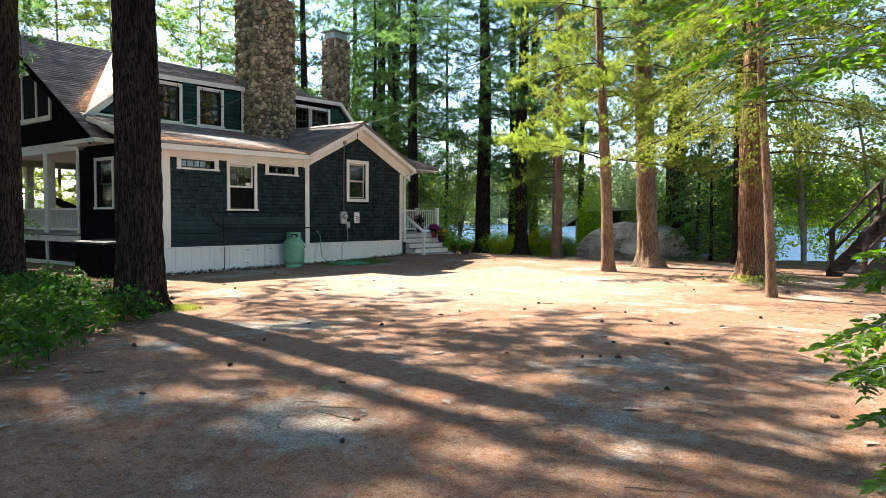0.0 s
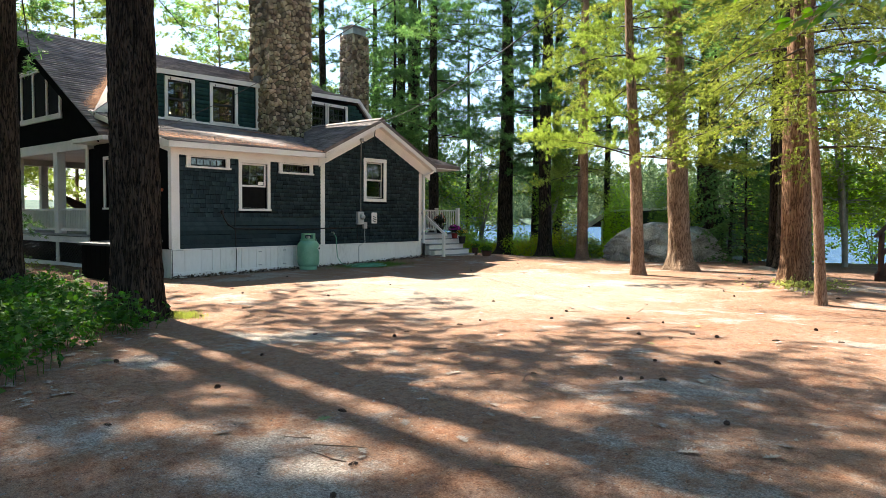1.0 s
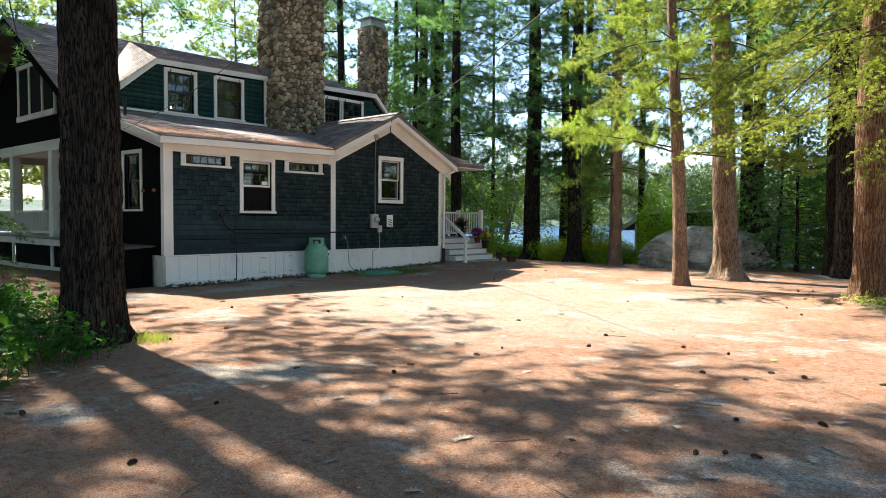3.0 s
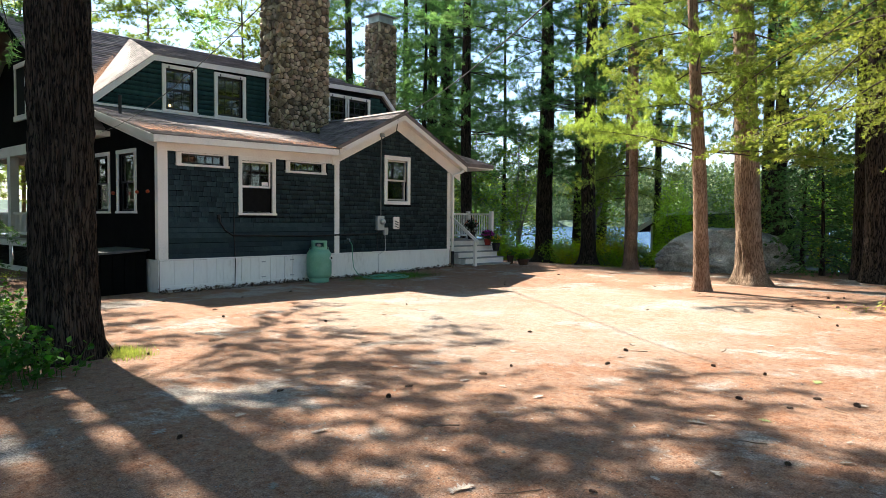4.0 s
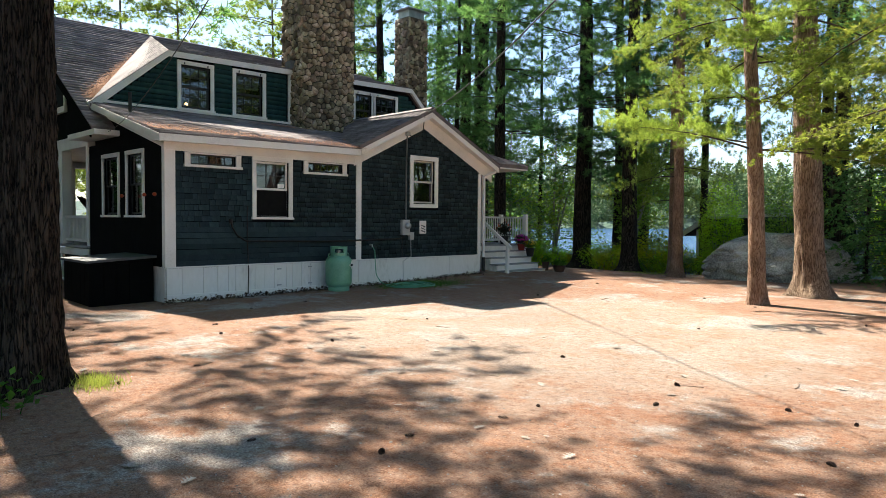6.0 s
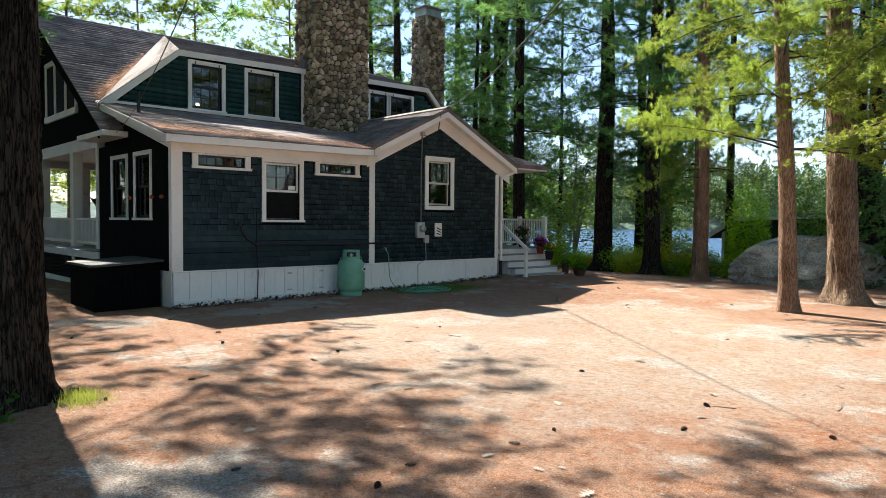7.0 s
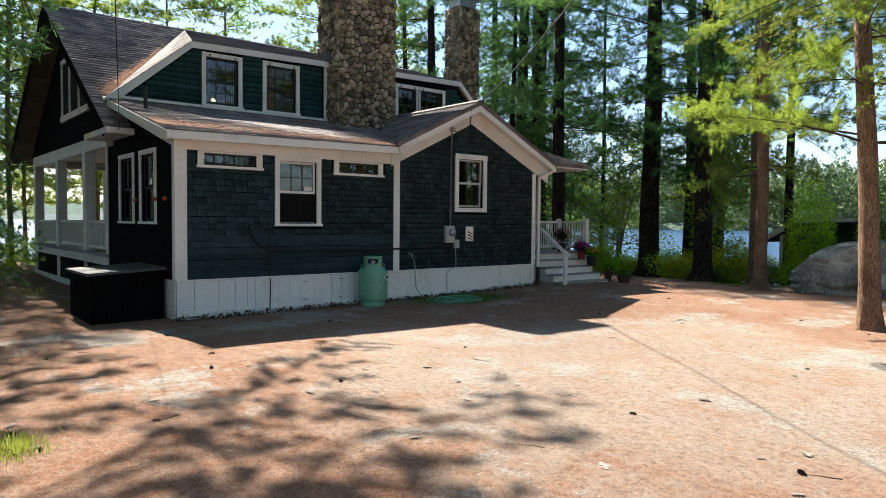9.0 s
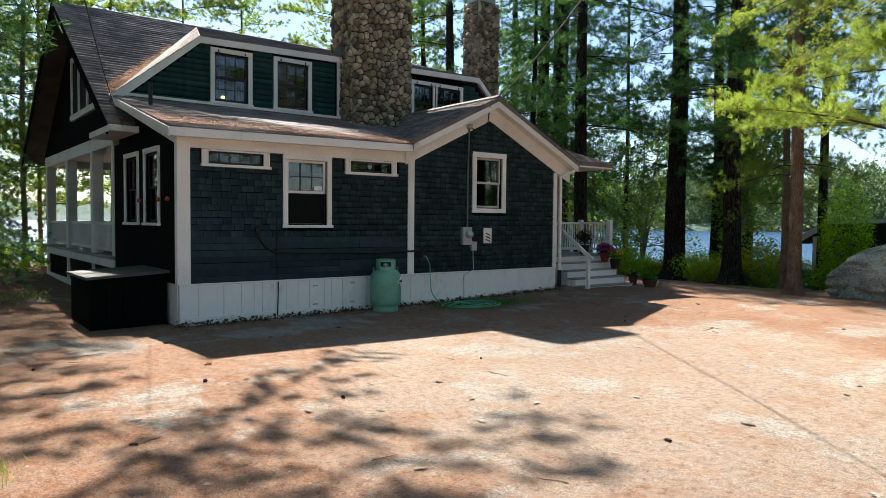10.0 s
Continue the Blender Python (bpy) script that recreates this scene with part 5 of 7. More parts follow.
for k, r in enumerate(ring):
    a = 2 * math.pi * k / 8
    u, z = r * math.cos(a), r * math.sin(a) * 0.8 + 0.6
    th = 0.62 + u / 0.312
    vs.append(bm.verts.new((0.3155 * math.cos(th), 0.3155 * math.sin(th), z)))
c = bm.verts.new((0.3165 * math.cos(0.62), 0.3165 * math.sin(0.62), 0.6))
for k in range(8):
    bm.faces.new((vs[k], vs[(k + 1) % 8], c))
part("emblem", bm, WHITE, tank, "pale star-shaped emblem", at=(tx, ty, tz))
for k in range(3):
    th = 0.5 + 0.12 * k
    part("emblem_bar", beam(bmesh.new(), (tx + 0.319 * math.cos(th), ty + 0.319 * math.sin(th), tz + 0.575), (tx + 0.319 * math.cos(th), ty + 0.319 * math.sin(th), tz + 0.625), 0.004, 0.02, (math.cos(th), math.sin(th), 0)), BLACK, tank)

# garden hose: down from the tap and coiled on the ground
HOSE = mat("green_hose", [(0.09, 0.3, 0.19), (0.13, 0.38, 0.25)], rough=0.4, bump=0.03)
hose = thing("garden_hose", "green garden hose coiled on the ground under the tap", "hose")
pts = [(X0 + 0.14, 14.72, 1.0), (X0 + 0.2, 14.75, 0.9), (X0 + 0.19, 14.77, 0.6), (X0 + 0.22, 14.78, 0.3), (X0 + 0.34, 14.86, 0.1), (X0 + 0.6, 15.0, 0.035)]
rng = random.Random(4)
for k in range(96):
    a = k / 96 * 2 * math.pi * 6
    r = 0.33 + 0.16 * math.sin(a * 0.37)
    x, y = X0 + 0.95 + r * 0.8 * math.cos(a) + 0.06 * math.sin(a * 0.21), 15.35 + r * 1.5 * math.sin(a) + 0.1 * math.cos(a * 0.17)
    pts.append((x, y, gz(x, y) + 0.02 + 0.008 * (k // 16) + 0.01 * math.sin(a * 1.3)))
P = np.array(pts)
fine = np.linspace(0, len(P) - 1, 320)
P = np.stack([np.interp(fine, np.arange(len(P)), P[:, i]) for i in range(3)], 1)
tube("hose", P, 0.011, HOSE, hose, segs=7)

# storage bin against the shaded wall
# lid paler than the body: the sky's sheen is put into its colour
SHEEN_LID = mat("sky_sheen_lid", [(0.05, 0.052, 0.053), (0.085, 0.088, 0.09)], rough=0.6, scale=3, fine=30, bump=0.15)
bin_ = thing("storage_bin", "large black plank storage bin with a sloping lid against the wall", "storage box", at=(-17.9, 8.9, 0))
BX0, BX1, BY0, BY1 = -18.68, -17.14, 8.28, 9.49
lid_z = lambda y: 0.80 + 0.075 * (y - 8.2) / 1.33
body = [(BX0, BY0, -0.06), (BX0, BY1, -0.06), (BX0, BY1, lid_z(BY1) - 0.004), (BX0, BY0, lid_z(BY0) - 0.004)]
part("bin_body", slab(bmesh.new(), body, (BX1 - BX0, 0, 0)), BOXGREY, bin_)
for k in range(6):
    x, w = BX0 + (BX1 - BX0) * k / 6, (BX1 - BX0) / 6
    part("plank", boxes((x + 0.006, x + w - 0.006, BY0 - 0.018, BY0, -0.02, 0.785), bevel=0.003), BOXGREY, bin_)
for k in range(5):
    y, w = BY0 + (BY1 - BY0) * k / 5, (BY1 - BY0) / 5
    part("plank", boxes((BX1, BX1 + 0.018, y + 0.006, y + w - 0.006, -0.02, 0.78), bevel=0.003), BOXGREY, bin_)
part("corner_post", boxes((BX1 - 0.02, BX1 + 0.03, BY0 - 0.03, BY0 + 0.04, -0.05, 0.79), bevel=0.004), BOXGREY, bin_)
part("lid", slab(bmesh.new(), [(BX0 - 0.08, 8.2, 0.80), (BX1 + 0.07, 8.2, 0.80), (BX1 + 0.07, 9.53, 0.875), (BX0 - 0.08, 9.53, 0.875)], (0, 0, 0.045)), SHEEN_LID, bin_, "sloping charcoal lid, coloured paler for its sheen of sky light")


# pots of flowers by the steps
def blossoms(c, r, n, size, material, rng, squash=0.7):
    d = rng.normal(0, 1, (n, 3))
    d /= np.linalg.norm(d, axis=1)[:, None]
    d[:, 2] = np.abs(d[:, 2])
    p = np.array(c) + d * r * rng.uniform(0.8, 1.05, (n, 1)) * [1, 1, squash]
    vs, fs = [], []
    for q, e in zip(p, d):
        s = np.cross(e, [0.3, 0.2, 1.0])
        s /= np.linalg.norm(s)
        t = np.cross(e, s)
        k = len(vs)
        vs.append(tuple(q + e * size * 0.35))
        for j in range(6):
            a = j * math.pi / 3
            vs.append(tuple(q + (s * math.cos(a) + t * math.sin(a)) * size))
        fs += [(k, k + 1 + j, k + 1 + (j + 1) % 6) for j in range(6)]
    return arrays("blossoms", vs, fs, material)


POT_RED = mat("red_plastic_pot", [(0.2, 0.02, 0.015), (0.26, 0.03, 0.02)], rough=0.4, bump=0.02)
PURPLE = mat("magenta_petals", [(0.32, 0.02, 0.2), (0.45, 0.05, 0.32)], rough=0.6, bump=0, vary="island", amount=0.4, translucent=0.3)
YELLOW = mat("yellow_petals", [(0.6, 0.4, 0.02), (0.7, 0.5, 0.05)], rough=0.6, bump=0, vary="island", amount=0.3, translucent=0.3)
RUST = mat("salmon_petals", [(0.45, 0.12, 0.07), (0.6, 0.22, 0.14)], rough=0.6, bump=0, vary="island", amount=0.4, translucent=0.3)
DARKLEAF = mat("dark_red_leaf", [(0.02, 0.025, 0.012), (0.035, 0.03, 0.018)], rough=0.5, bump=0, vary="island", amount=0.4, translucent=0.2)


def flower_pot(name, label, x, y, z, r, h, fr, fh, pot_mat, petals, leaf, n, seed):
    rng = np.random.default_rng(seed)
    ob = thing(name, label, "flower pot", "flower pots by the steps", at=(x, y, z))
    part("pot", lathe([(r * 0.72, 0), (r, h * 0.9), (r * 1.08, h * 0.9), (r * 1.08, h), (r * 0.9, h), (r * 0.9, h * 0.9), (0, h * 0.88)], 24), pot_mat, ob, smooth=False, at=(x, y, z))
    d = rng.normal(0, 1, (160, 3))
    d /= np.linalg.norm(d, axis=1)[:, None]
    c = np.array([0, 0, h + fh * 0.45]) + d * rng.uniform(0.3, 0.95, (160, 1)) * [fr, fr, fh * 0.5]
    part("foliage", arrays("foliage", *leaf_cloud(rng, c, 0.07, 3, 0.02), leaf), leaf, ob, at=(x, y, z))
    if n:
        part("blossom", blossoms((0, 0, h + fh * 0.4), fr, n, 0.028, petals, rng, fh * 0.6 / fr), petals, ob, at=(x, y, z))
    return ob


flower_pot("flower_pot", "dark leafy plant with salmon flowers in a black pot", -17.48, 20.85, 0.94, 0.15, 0.26, 0.25, 0.5, BLACK, RUST, DARKLEAF, 26, 1)
flower_pot("flower_pot", "magenta chrysanthemums in a red pot on the step", -17.0, 21.15, 0.75, 0.13, 0.2, 0.24, 0.32, POT_RED, PURPLE, DARKLEAF, 150, 2)
flower_pot("flower_pot", "yellow flowers in a black pot on the step", -16.75, 21.28, 0.565, 0.14, 0.26, 0.22, 0.3, BLACK, YELLOW, LEAF, 45, 3)
flower_pot("flower_pot", "small green plant in a brown pot", -16.42, 21.66, gz(-16.42, 21.66), 0.12, 0.28, 0.16, 0.18, BROWN_WOOD, YELLOW, LEAF, 8, 4)
flower_pot("flower_pot", "low green plant in a dark wooden planter", -15.95, 21.75, gz(-15.95, 21.75), 0.2, 0.2, 0.24, 0.18, BROWN_WOOD, YELLOW, LEAF, 0, 5)

# hammock on the porch
ham = thing("hammock", "brown cloth hammock slung across the open porch", "hammock")
n, m = 24, 5
v = []
for i in range(n):
    s = i / (n - 1)
    for j in range(m):
        w = (j / (m - 1) - 0.5) * 0.9 * (0.15 + 0.85 * math.sin(math.pi * s))
        v.append((-27.6 + 5.6 * s, 11.3 + 0.9 * s + w, 2.35 - 0.85 * math.sin(math.pi * s) + abs(w) * 0.35))
f = [(i * m + j, (i + 1) * m + j, (i + 1) * m + j + 1, i * m + j + 1) for i in range(n - 1) for j in range(m - 1)]
cloth = part("cloth", arrays("cloth", v, f, BROWN_WOOD, True), BROWN_WOOD, ham)
cloth.modifiers.new("thick", "SOLIDIFY").thickness = 0.02
tube("rope", [(-28.7, 11.1, 2.7), (-27.6, 11.3, 2.35)], 0.012, CURTAIN, ham)
tube("rope", [(-22.0, 12.2, 2.35), (-20.76, 12.4, 2.75)], 0.012, CURTAIN, ham)


# ---- boulder ----
def boulder():
    """A long granite block: a rounded body cut by broad facets, with cracks and a pitted skin."""
    bm = bmesh.new()
    bmesh.ops.create_icosphere(bm, subdivisions=6, radius=1.0)
    rng = np.random.default_rng(23)
    cuts = [(Vector(d).normalized(), rng.uniform(0.8, 0.95)) for d in rng.normal(0, 1, (22, 3)) * [1, 1, 0.6]]
    cuts += [(Vector((-0.5, -0.2, 0.84)).normalized(), 0.84), (Vector((0.55, -0.2, 0.8)).normalized(), 0.9), (Vector((0.05, -0.9, 0.45)).normalized(), 0.84), (Vector((0.1, 0, 1)).normalized(), 0.88)]
    for v in bm.verts:
        q = v.co.copy()
        flat = math.hypot(q.x, q.y)
        if flat > 1e-5:      # a drum-like foot under a low dome
            wide = flat ** 0.8 / flat
            q.x, q.y = q.x * wide, q.y * wide
        for d, lim in cuts:
            over = q.dot(d) - lim
            if over > 0:
                q -= d * over * 0.9
        n1 = noise.noise(q * 1.6 + Vector((3, 1, 7)))
        n2 = noise.turbulence(q * 4.0, 5, False)
        crack = abs(noise.noise(Vector((q.x * 1.1, q.y * 1.3, q.z * 2.2)) + Vector((1, 8, 3))))
        pit = max(0.0, noise.noise(q * 3.1 + Vector((5, 2, 9))) - 0.3)
        q *= 1.06 * (1 + 0.07 * n1 + 0.05 * n2 - 0.08 * max(0, 0.04 - crack) / 0.04 - 0.5 * pit)
        v.co = (q.x * 2.2, q.y * 1.35, q.z * 1.2)
    ob = part("boulder", bm, ROCK, None, smooth=True)
    ob.matrix_basis = pose(-11.0, 26.25, 0.24, 0, 0, 16)
    return tagged(ob, "huge grey granite boulder half sunk in the ground", "boulder")


boulder()

# ---- boathouse behind the boulder ----
DARK_GREEN = mat("dark_green_boards", [(0.012, 0.03, 0.022), (0.02, 0.045, 0.033)], rough=0.7, scale=3, bump=0.2, stretch=(1, 1, 0.3))
shed = thing("boathouse", "low dark green boathouse with pale roof edges by the lake", "shed", at=(-13, 31, -0.6))
SHY, SHB = 31.0, 36.0
outline = [(-16.48, 1.12), (-15.27, 1.85), (-10.19, 2.03), (-9.88, 1.67)]      # x and height of the roof's line, eave to eave
inner = outline[0][0] + 0.72, outline[3][0] - 0.3
part("wall", slab(bmesh.new(), [(inner[0], SHY, -1.6), (inner[1], SHY, -1.6), (inner[1], SHY, outline[3][1] + 0.1), (outline[2][0], SHY, outline[2][1] - 0.08), (outline[1][0], SHY, outline[1][1] - 0.08), (inner[0], SHY, outline[0][1] + 0.3)], (0, 0.12, 0)), DARK_GREEN, shed)
for x in inner:
    part("wall", boxes((x - 0.06, x + 0.06, SHY + 0.12, SHB, -1.6, outline[3][1])), DARK_GREEN, shed)
for (xa, za), (xb, zb) in zip(outline, outline[1:]):
    part("roof", slab(bmesh.new(), [(xa, SHY - 0.35, za), (xb, SHY - 0.35, zb), (xb, SHB, zb), (xa, SHB, za)], (0, 0, 0.09)), BOXGREY, shed, "dark weathered roof")
    low_edge = 0.12 if xb - xa < 2 else 0.02
    part("barge_board", slab(bmesh.new(), [(xa, SHY - 0.38, za - low_edge), (xb, SHY - 0.38, zb - low_edge), (xb, SHY - 0.38, zb + 0.1), (xa, SHY - 0.38, za + 0.1)], (0, 0.03, 0)), WHITE, shed)
part("corner_post", boxes((inner[0] - 0.08, inner[0] + 0.1, SHY - 0.05, SHY + 0.1, -1.5, outline[0][1] + 0.28)), WHITE, shed)

# ---- brown outdoor stair ----
stair = thing("outdoor_stair", "dark brown timber stair with handrails leading up", "stair", at=(-2.9, 19.8, 0))
sm = pose(-2.43, 19.46, 0.0, 0, 0, 48)


def stair_part(name, bm):
    bmesh.ops.transform(bm, matrix=sm, verts=bm.verts[:])
    return part(name, bm, BROWN_WOOD, stair)


for y in (0.0, 1.1):
    stair_part("stringer", slab(bmesh.new(), [(0, y, -0.05), (0.35, y, -0.05), (4.6, y, 3.95), (4.6, y, 4.3), (4.3, y, 4.25), (0, y, 0.2)], (0, 0.05, 0)))
    stair_part("handrail", beam(bmesh.new(), (-0.02, y + 0.025, 1.1), (4.5, y + 0.025, 5.2), 0.12, 0.045))
    stair_part("middle_rail", beam(bmesh.new(), (0.1, y + 0.025, 0.62), (4.5, y + 0.025, 4.7), 0.04, 0.09))
    for x in (0.12, 1.5, 2.9, 4.4):
        stair_part("stair_post", boxes((x - 0.045, x + 0.045, y - 0.045, y + 0.045, -0.05 if x < 1 else x * 0.93 - 0.2, x * 0.91 + 1.1)))
for k in range(20):
    x = 0.18 + 0.215 * k
    stair_part("tread", boxes((x - 0.05, x + 0.24, 0.05, 1.1, 0.14 + 0.2 * k, 0.18 + 0.2 * k), bevel=0.004))
stair_part("support_post", boxes((2.2, 2.32, 0.2, 0.32, -0.1, 1.95)))
stair_part("support_post", boxes((4.3, 4.42, 0.5, 0.62, -0.1, 4.0)))
stair_part("landing", boxes((4.4, 6.4, -0.3, 1.4, 4.02, 4.12)))

# ---- overhead cables ----
CABLE = mat("dark_cable", [(0.03, 0.03, 0.03), (0.05, 0.05, 0.05)], rough=0.6, bump=0)


def cable(name, label, p, q, sag, r=0.007):
    s = np.linspace(0, 1, 40)[:, None]
    pts = np.array(p) + (np.array(q) - np.array(p)) * s
    pts[:, 2] -= sag * 4 * (s * (1 - s))[:, 0]
    v, f = tube_arrays(pts, np.full(40, r), 6)
    return tagged(part(name, arrays(name, v, f, CABLE, True), CABLE, None), label, "cable", "overhead cables")


cable("service_cable", "black twisted service cable from the gable out over the drive", (X0 + 0.36, 16.38, 4.52), (4.0, 1.6, 5.2), 0.75, 0.009)
cable("telephone_cable", "thin cable from the porch corner out over the drive", (-18.65, 9.16, 3.52), (6.0, 2.6, 5.6), 0.95, 0.005)

# ---- trees ----
LIMB = mat("grey_brown_limb", [(0.04, 0.032, 0.026), (0.085, 0.07, 0.058)], rough=0.9, scale=6, fine=40, bump=0.3, spec=0.1)


def needles(centres, dirs, rng, per=9, length=0.15, width=0.03, spread=0.9):
    """Tufts of thin needles: per triangles at each centre, fanned round its direction."""
    n = len(centres)
    c = np.repeat(centres, per, 0)
    d = np.repeat(dirs, per, 0) + rng.normal(0, spread * 0.55, (n * per, 3))
    d /= np.linalg.norm(d, axis=1)[:, None] + 1e-9
    ln = length * rng.uniform(0.65, 1.25, (n * per, 1))
    s = np.cross(d, rng.normal(0, 1, (n * per, 3)))
    s /= np.linalg.norm(s, axis=1)[:, None] + 1e-9
    b = c + rng.normal(0, length * 0.18, (n * per, 3))
    v = np.stack([b - s * width / 2, b + s * width / 2, b + d * ln], 1).reshape(-1, 3)
    return v, np.arange(len(v)).reshape(-1, 3)


def limb_curve(start, az, length, rise, droop, rng, n=9):
    s = np.linspace(0, 1, n)
    h = np.array([math.cos(az), math.sin(az), 0])
    bend = rng.normal(0, 0.06, 2)
    side = np.array([-h[1], h[0], 0])
    return start + s[:, None] * length * h + np.outer(s ** 2 * length * bend[0], side) + np.outer((rise * s - droop * s ** 2) * length, [0, 0, 1])


def pine_crown(seed, z0, z1, reach, limbs, tuft=1.0, density=1.0, style="pine", azimuths=None, bare=0.25, lean=(0, 0), per=0, width=0, rings=9):
    """Limbs and needle plumes of a crown round the z axis, from height z0 to z1: limbs in whorls, each with a fan of soft plumes."""
    rng = np.random.default_rng(seed)
    pine = style == "pine"
    tubes, cents, dirs = [], [], []
    for k in range(limbs):
        f = (k // 4 * 4 + rng.uniform(0, 1.4)) / limbs if pine else (k + rng.uniform(0, 0.9)) / limbs
        z = z0 + (z1 - z0) * f
        az = azimuths[k % len(azimuths)] + rng.normal(0, 0.25) if azimuths else k * 2.399 + rng.normal(0, 0.4)
        length = reach * (1 - 0.62 * f ** 2.2 if pine else 1 - 0.75 * f ** 1.6) * rng.uniform(0.55, 1.15)
        rise, droop = (rng.uniform(-0.05, 0.3), rng.uniform(0.1, 0.35)) if pine else (rng.uniform(0.0, 0.2), rng.uniform(0.3, 0.6))
        pts = limb_curve(np.array([lean[0] * z, lean[1] * z, z]), az, length, rise, droop, rng, rings)
        tubes.append(tube_arrays(pts, np.linspace(0.008 + 0.005 * length, 0.004, len(pts)), 4))
        h = np.array([math.cos(az), math.sin(az), 0])
        side = np.array([-h[1], h[0], 0])
        m = max(5, int(length / (0.34 * tuft) * density))
        for q in range(m):
            s = bare + (1 - bare) * ((q + rng.uniform(0, 1)) / m) ** 0.8
            i = min(int(s * (len(pts) - 1)), len(pts) - 2)
            base = pts[i] + (pts[i + 1] - pts[i]) * (s * (len(pts) - 1) - i)
            tl = (0.3 + 0.34 * length * (1.1 - s)) * rng.uniform(0.5, 1.2)
            swing = (1 if q % 2 else -1) * rng.uniform(0.35, 1.2) * (1.15 - 0.6 * s)
            d = h * math.cos(swing) + side * math.sin(swing) + np.array([0, 0, rng.normal(0.15, 0.25) if pine else rng.normal(-0.05, 0.14)])
            d /= np.linalg.norm(d)
            gap = (0.075 if pine else 0.06) * tuft
            steps = max(3, int(tl / gap))
            w = np.linspace(0.1, 1, steps)[:, None]
            p = base + d * tl * w + np.array([0, 0, 0.12 if pine else -0.35]) * tl * w ** 2
            if not pine:       # flat sprays: side twigs within the plane of the frond
                p = p + np.cross(d, [0, 0, 1.0]) * (rng.uniform(-1, 1, (steps, 1)) * tl * 0.42 * (1.1 - w))
            cents.append(p + rng.normal(0, 0.045 * tuft if pine else 0.022 * tuft, p.shape))
            dirs.append(np.repeat((d + np.array([0, 0, 0.25 if pine else -0.15]))[None], steps, 0))
    c, d = np.concatenate(cents), np.concatenate(dirs)
    if pine:
        nv, nf = needles(c, d, rng, per or 14, 0.125 * tuft, width or 0.02 * tuft, 1.15)
    else:
        nv, nf = needles(c, d, rng, per or 11, 0.075 * tuft, width or 0.022 * tuft, 1.1)
    lv, lf = merge(tubes)
    return (lv, lf), (nv, nf)


def trunk_arrays(height, radius, seed, segs=20, rough=0.05, lean=(0, 0), flare=0.5, step=0.5, freq=5.0):
    rng = np.random.default_rng(seed)
    z = np.r_[-0.3, np.arange(0, 1.2, min(0.12, step)), np.arange(1.2, height, step)]
    wob = 0.02 * np.sin(z * 0.45 + rng.uniform(0, 6)) * np.clip(z, 0, 3)
    pts = np.stack([lean[0] * z + wob, lean[1] * z + 0.7 * wob[::-1] * 0, z], 1)
    r = radius * (1 - 0.93 * (np.clip(z, 0, None) / height) ** 1.4) * (1 + flare * np.exp(-np.clip(z, 0, None) / 0.28))
    ph = rng.uniform(0, 6, 2)

    def lobes(d, a):
        return 1 + flare * 0.45 * np.exp(-d / 0.4) * (np.sin(3 * a + ph[0]) + 0.6 * np.sin(5 * a + ph[1]))
    return tube_arrays(pts, r, segs, rough, seed * 1.7, freq, lobes)


def tree(name, label, x, y, trunk, limbs, crown, bark, leaf, z=None, turn=0.0, group=""):
    """A tree with its foot at (x, y): trunk, branches and crown as parts."""
    ob = thing(name, label, "tree", group)
    z = gz(x, y) if z is None else z
    tm = trunk if isinstance(trunk, bpy.types.Mesh) else arrays("trunk", *trunk, bark, True)
    pieces = [("trunk", tm, bark)]
    if limbs is not None:
        pieces.append(("branchwork", limbs if isinstance(limbs, bpy.types.Mesh) else arrays("branchwork", *limbs, LIMB, True), LIMB))
    if crown is not None:
        pieces.append(("crown", crown if isinstance(crown, bpy.types.Mesh) else arrays("crown", *crown, leaf), leaf))
    for n, me, mt in pieces:
        p = new(n, me)
        p.parent = ob
        if n != "trunk":
            tagged(p, kind="stuff")
    ob.matrix_basis = pose(x, y, z, 0, 0, turn)
    return ob


# the two great pines beside the drive
def two_crowns(a, b):
    return tuple(merge([x, y]) for x, y in zip(a, b))


low = pine_crown(3, 6.2, 10.2, 5.2, 30, 1.6, 1.2, azimuths=[1.25, 1.75, 2.25, 0.1, 1.5, 2.0, 2.6, -0.4, 1.0], bare=0.22)
l_, c_ = two_crowns(low, pine_crown(5, 11.4, 22, 5.2, 22, 2.6, 1.1, bare=0.2, width=0.06))
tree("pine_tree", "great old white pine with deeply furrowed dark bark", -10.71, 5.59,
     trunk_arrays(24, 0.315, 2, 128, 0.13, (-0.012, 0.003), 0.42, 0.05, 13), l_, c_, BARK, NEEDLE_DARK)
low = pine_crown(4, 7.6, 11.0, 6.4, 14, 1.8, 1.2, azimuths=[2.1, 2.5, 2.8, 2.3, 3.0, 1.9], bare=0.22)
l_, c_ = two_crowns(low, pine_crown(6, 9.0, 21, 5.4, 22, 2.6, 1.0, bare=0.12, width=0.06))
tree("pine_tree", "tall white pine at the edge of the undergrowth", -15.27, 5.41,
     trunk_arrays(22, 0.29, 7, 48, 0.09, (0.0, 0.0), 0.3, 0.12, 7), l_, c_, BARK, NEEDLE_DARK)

# pines on the far side of the drive
l_, c_ = pine_crown(11, 3.2, 12.6, 3.2, 44, 0.8, 2.2, bare=0.12, per=34, width=0.008, lean=(-0.032, -0.027))
tree("young_pine", "slender pine with bright green boughs and reddish bark", -8.68, 18.72, trunk_arrays(13, 0.165, 12, 28, 0.07, (-0.032, -0.027), 0.4, 0.16, 6), l_, c_, BARK_RED, NEEDLE)
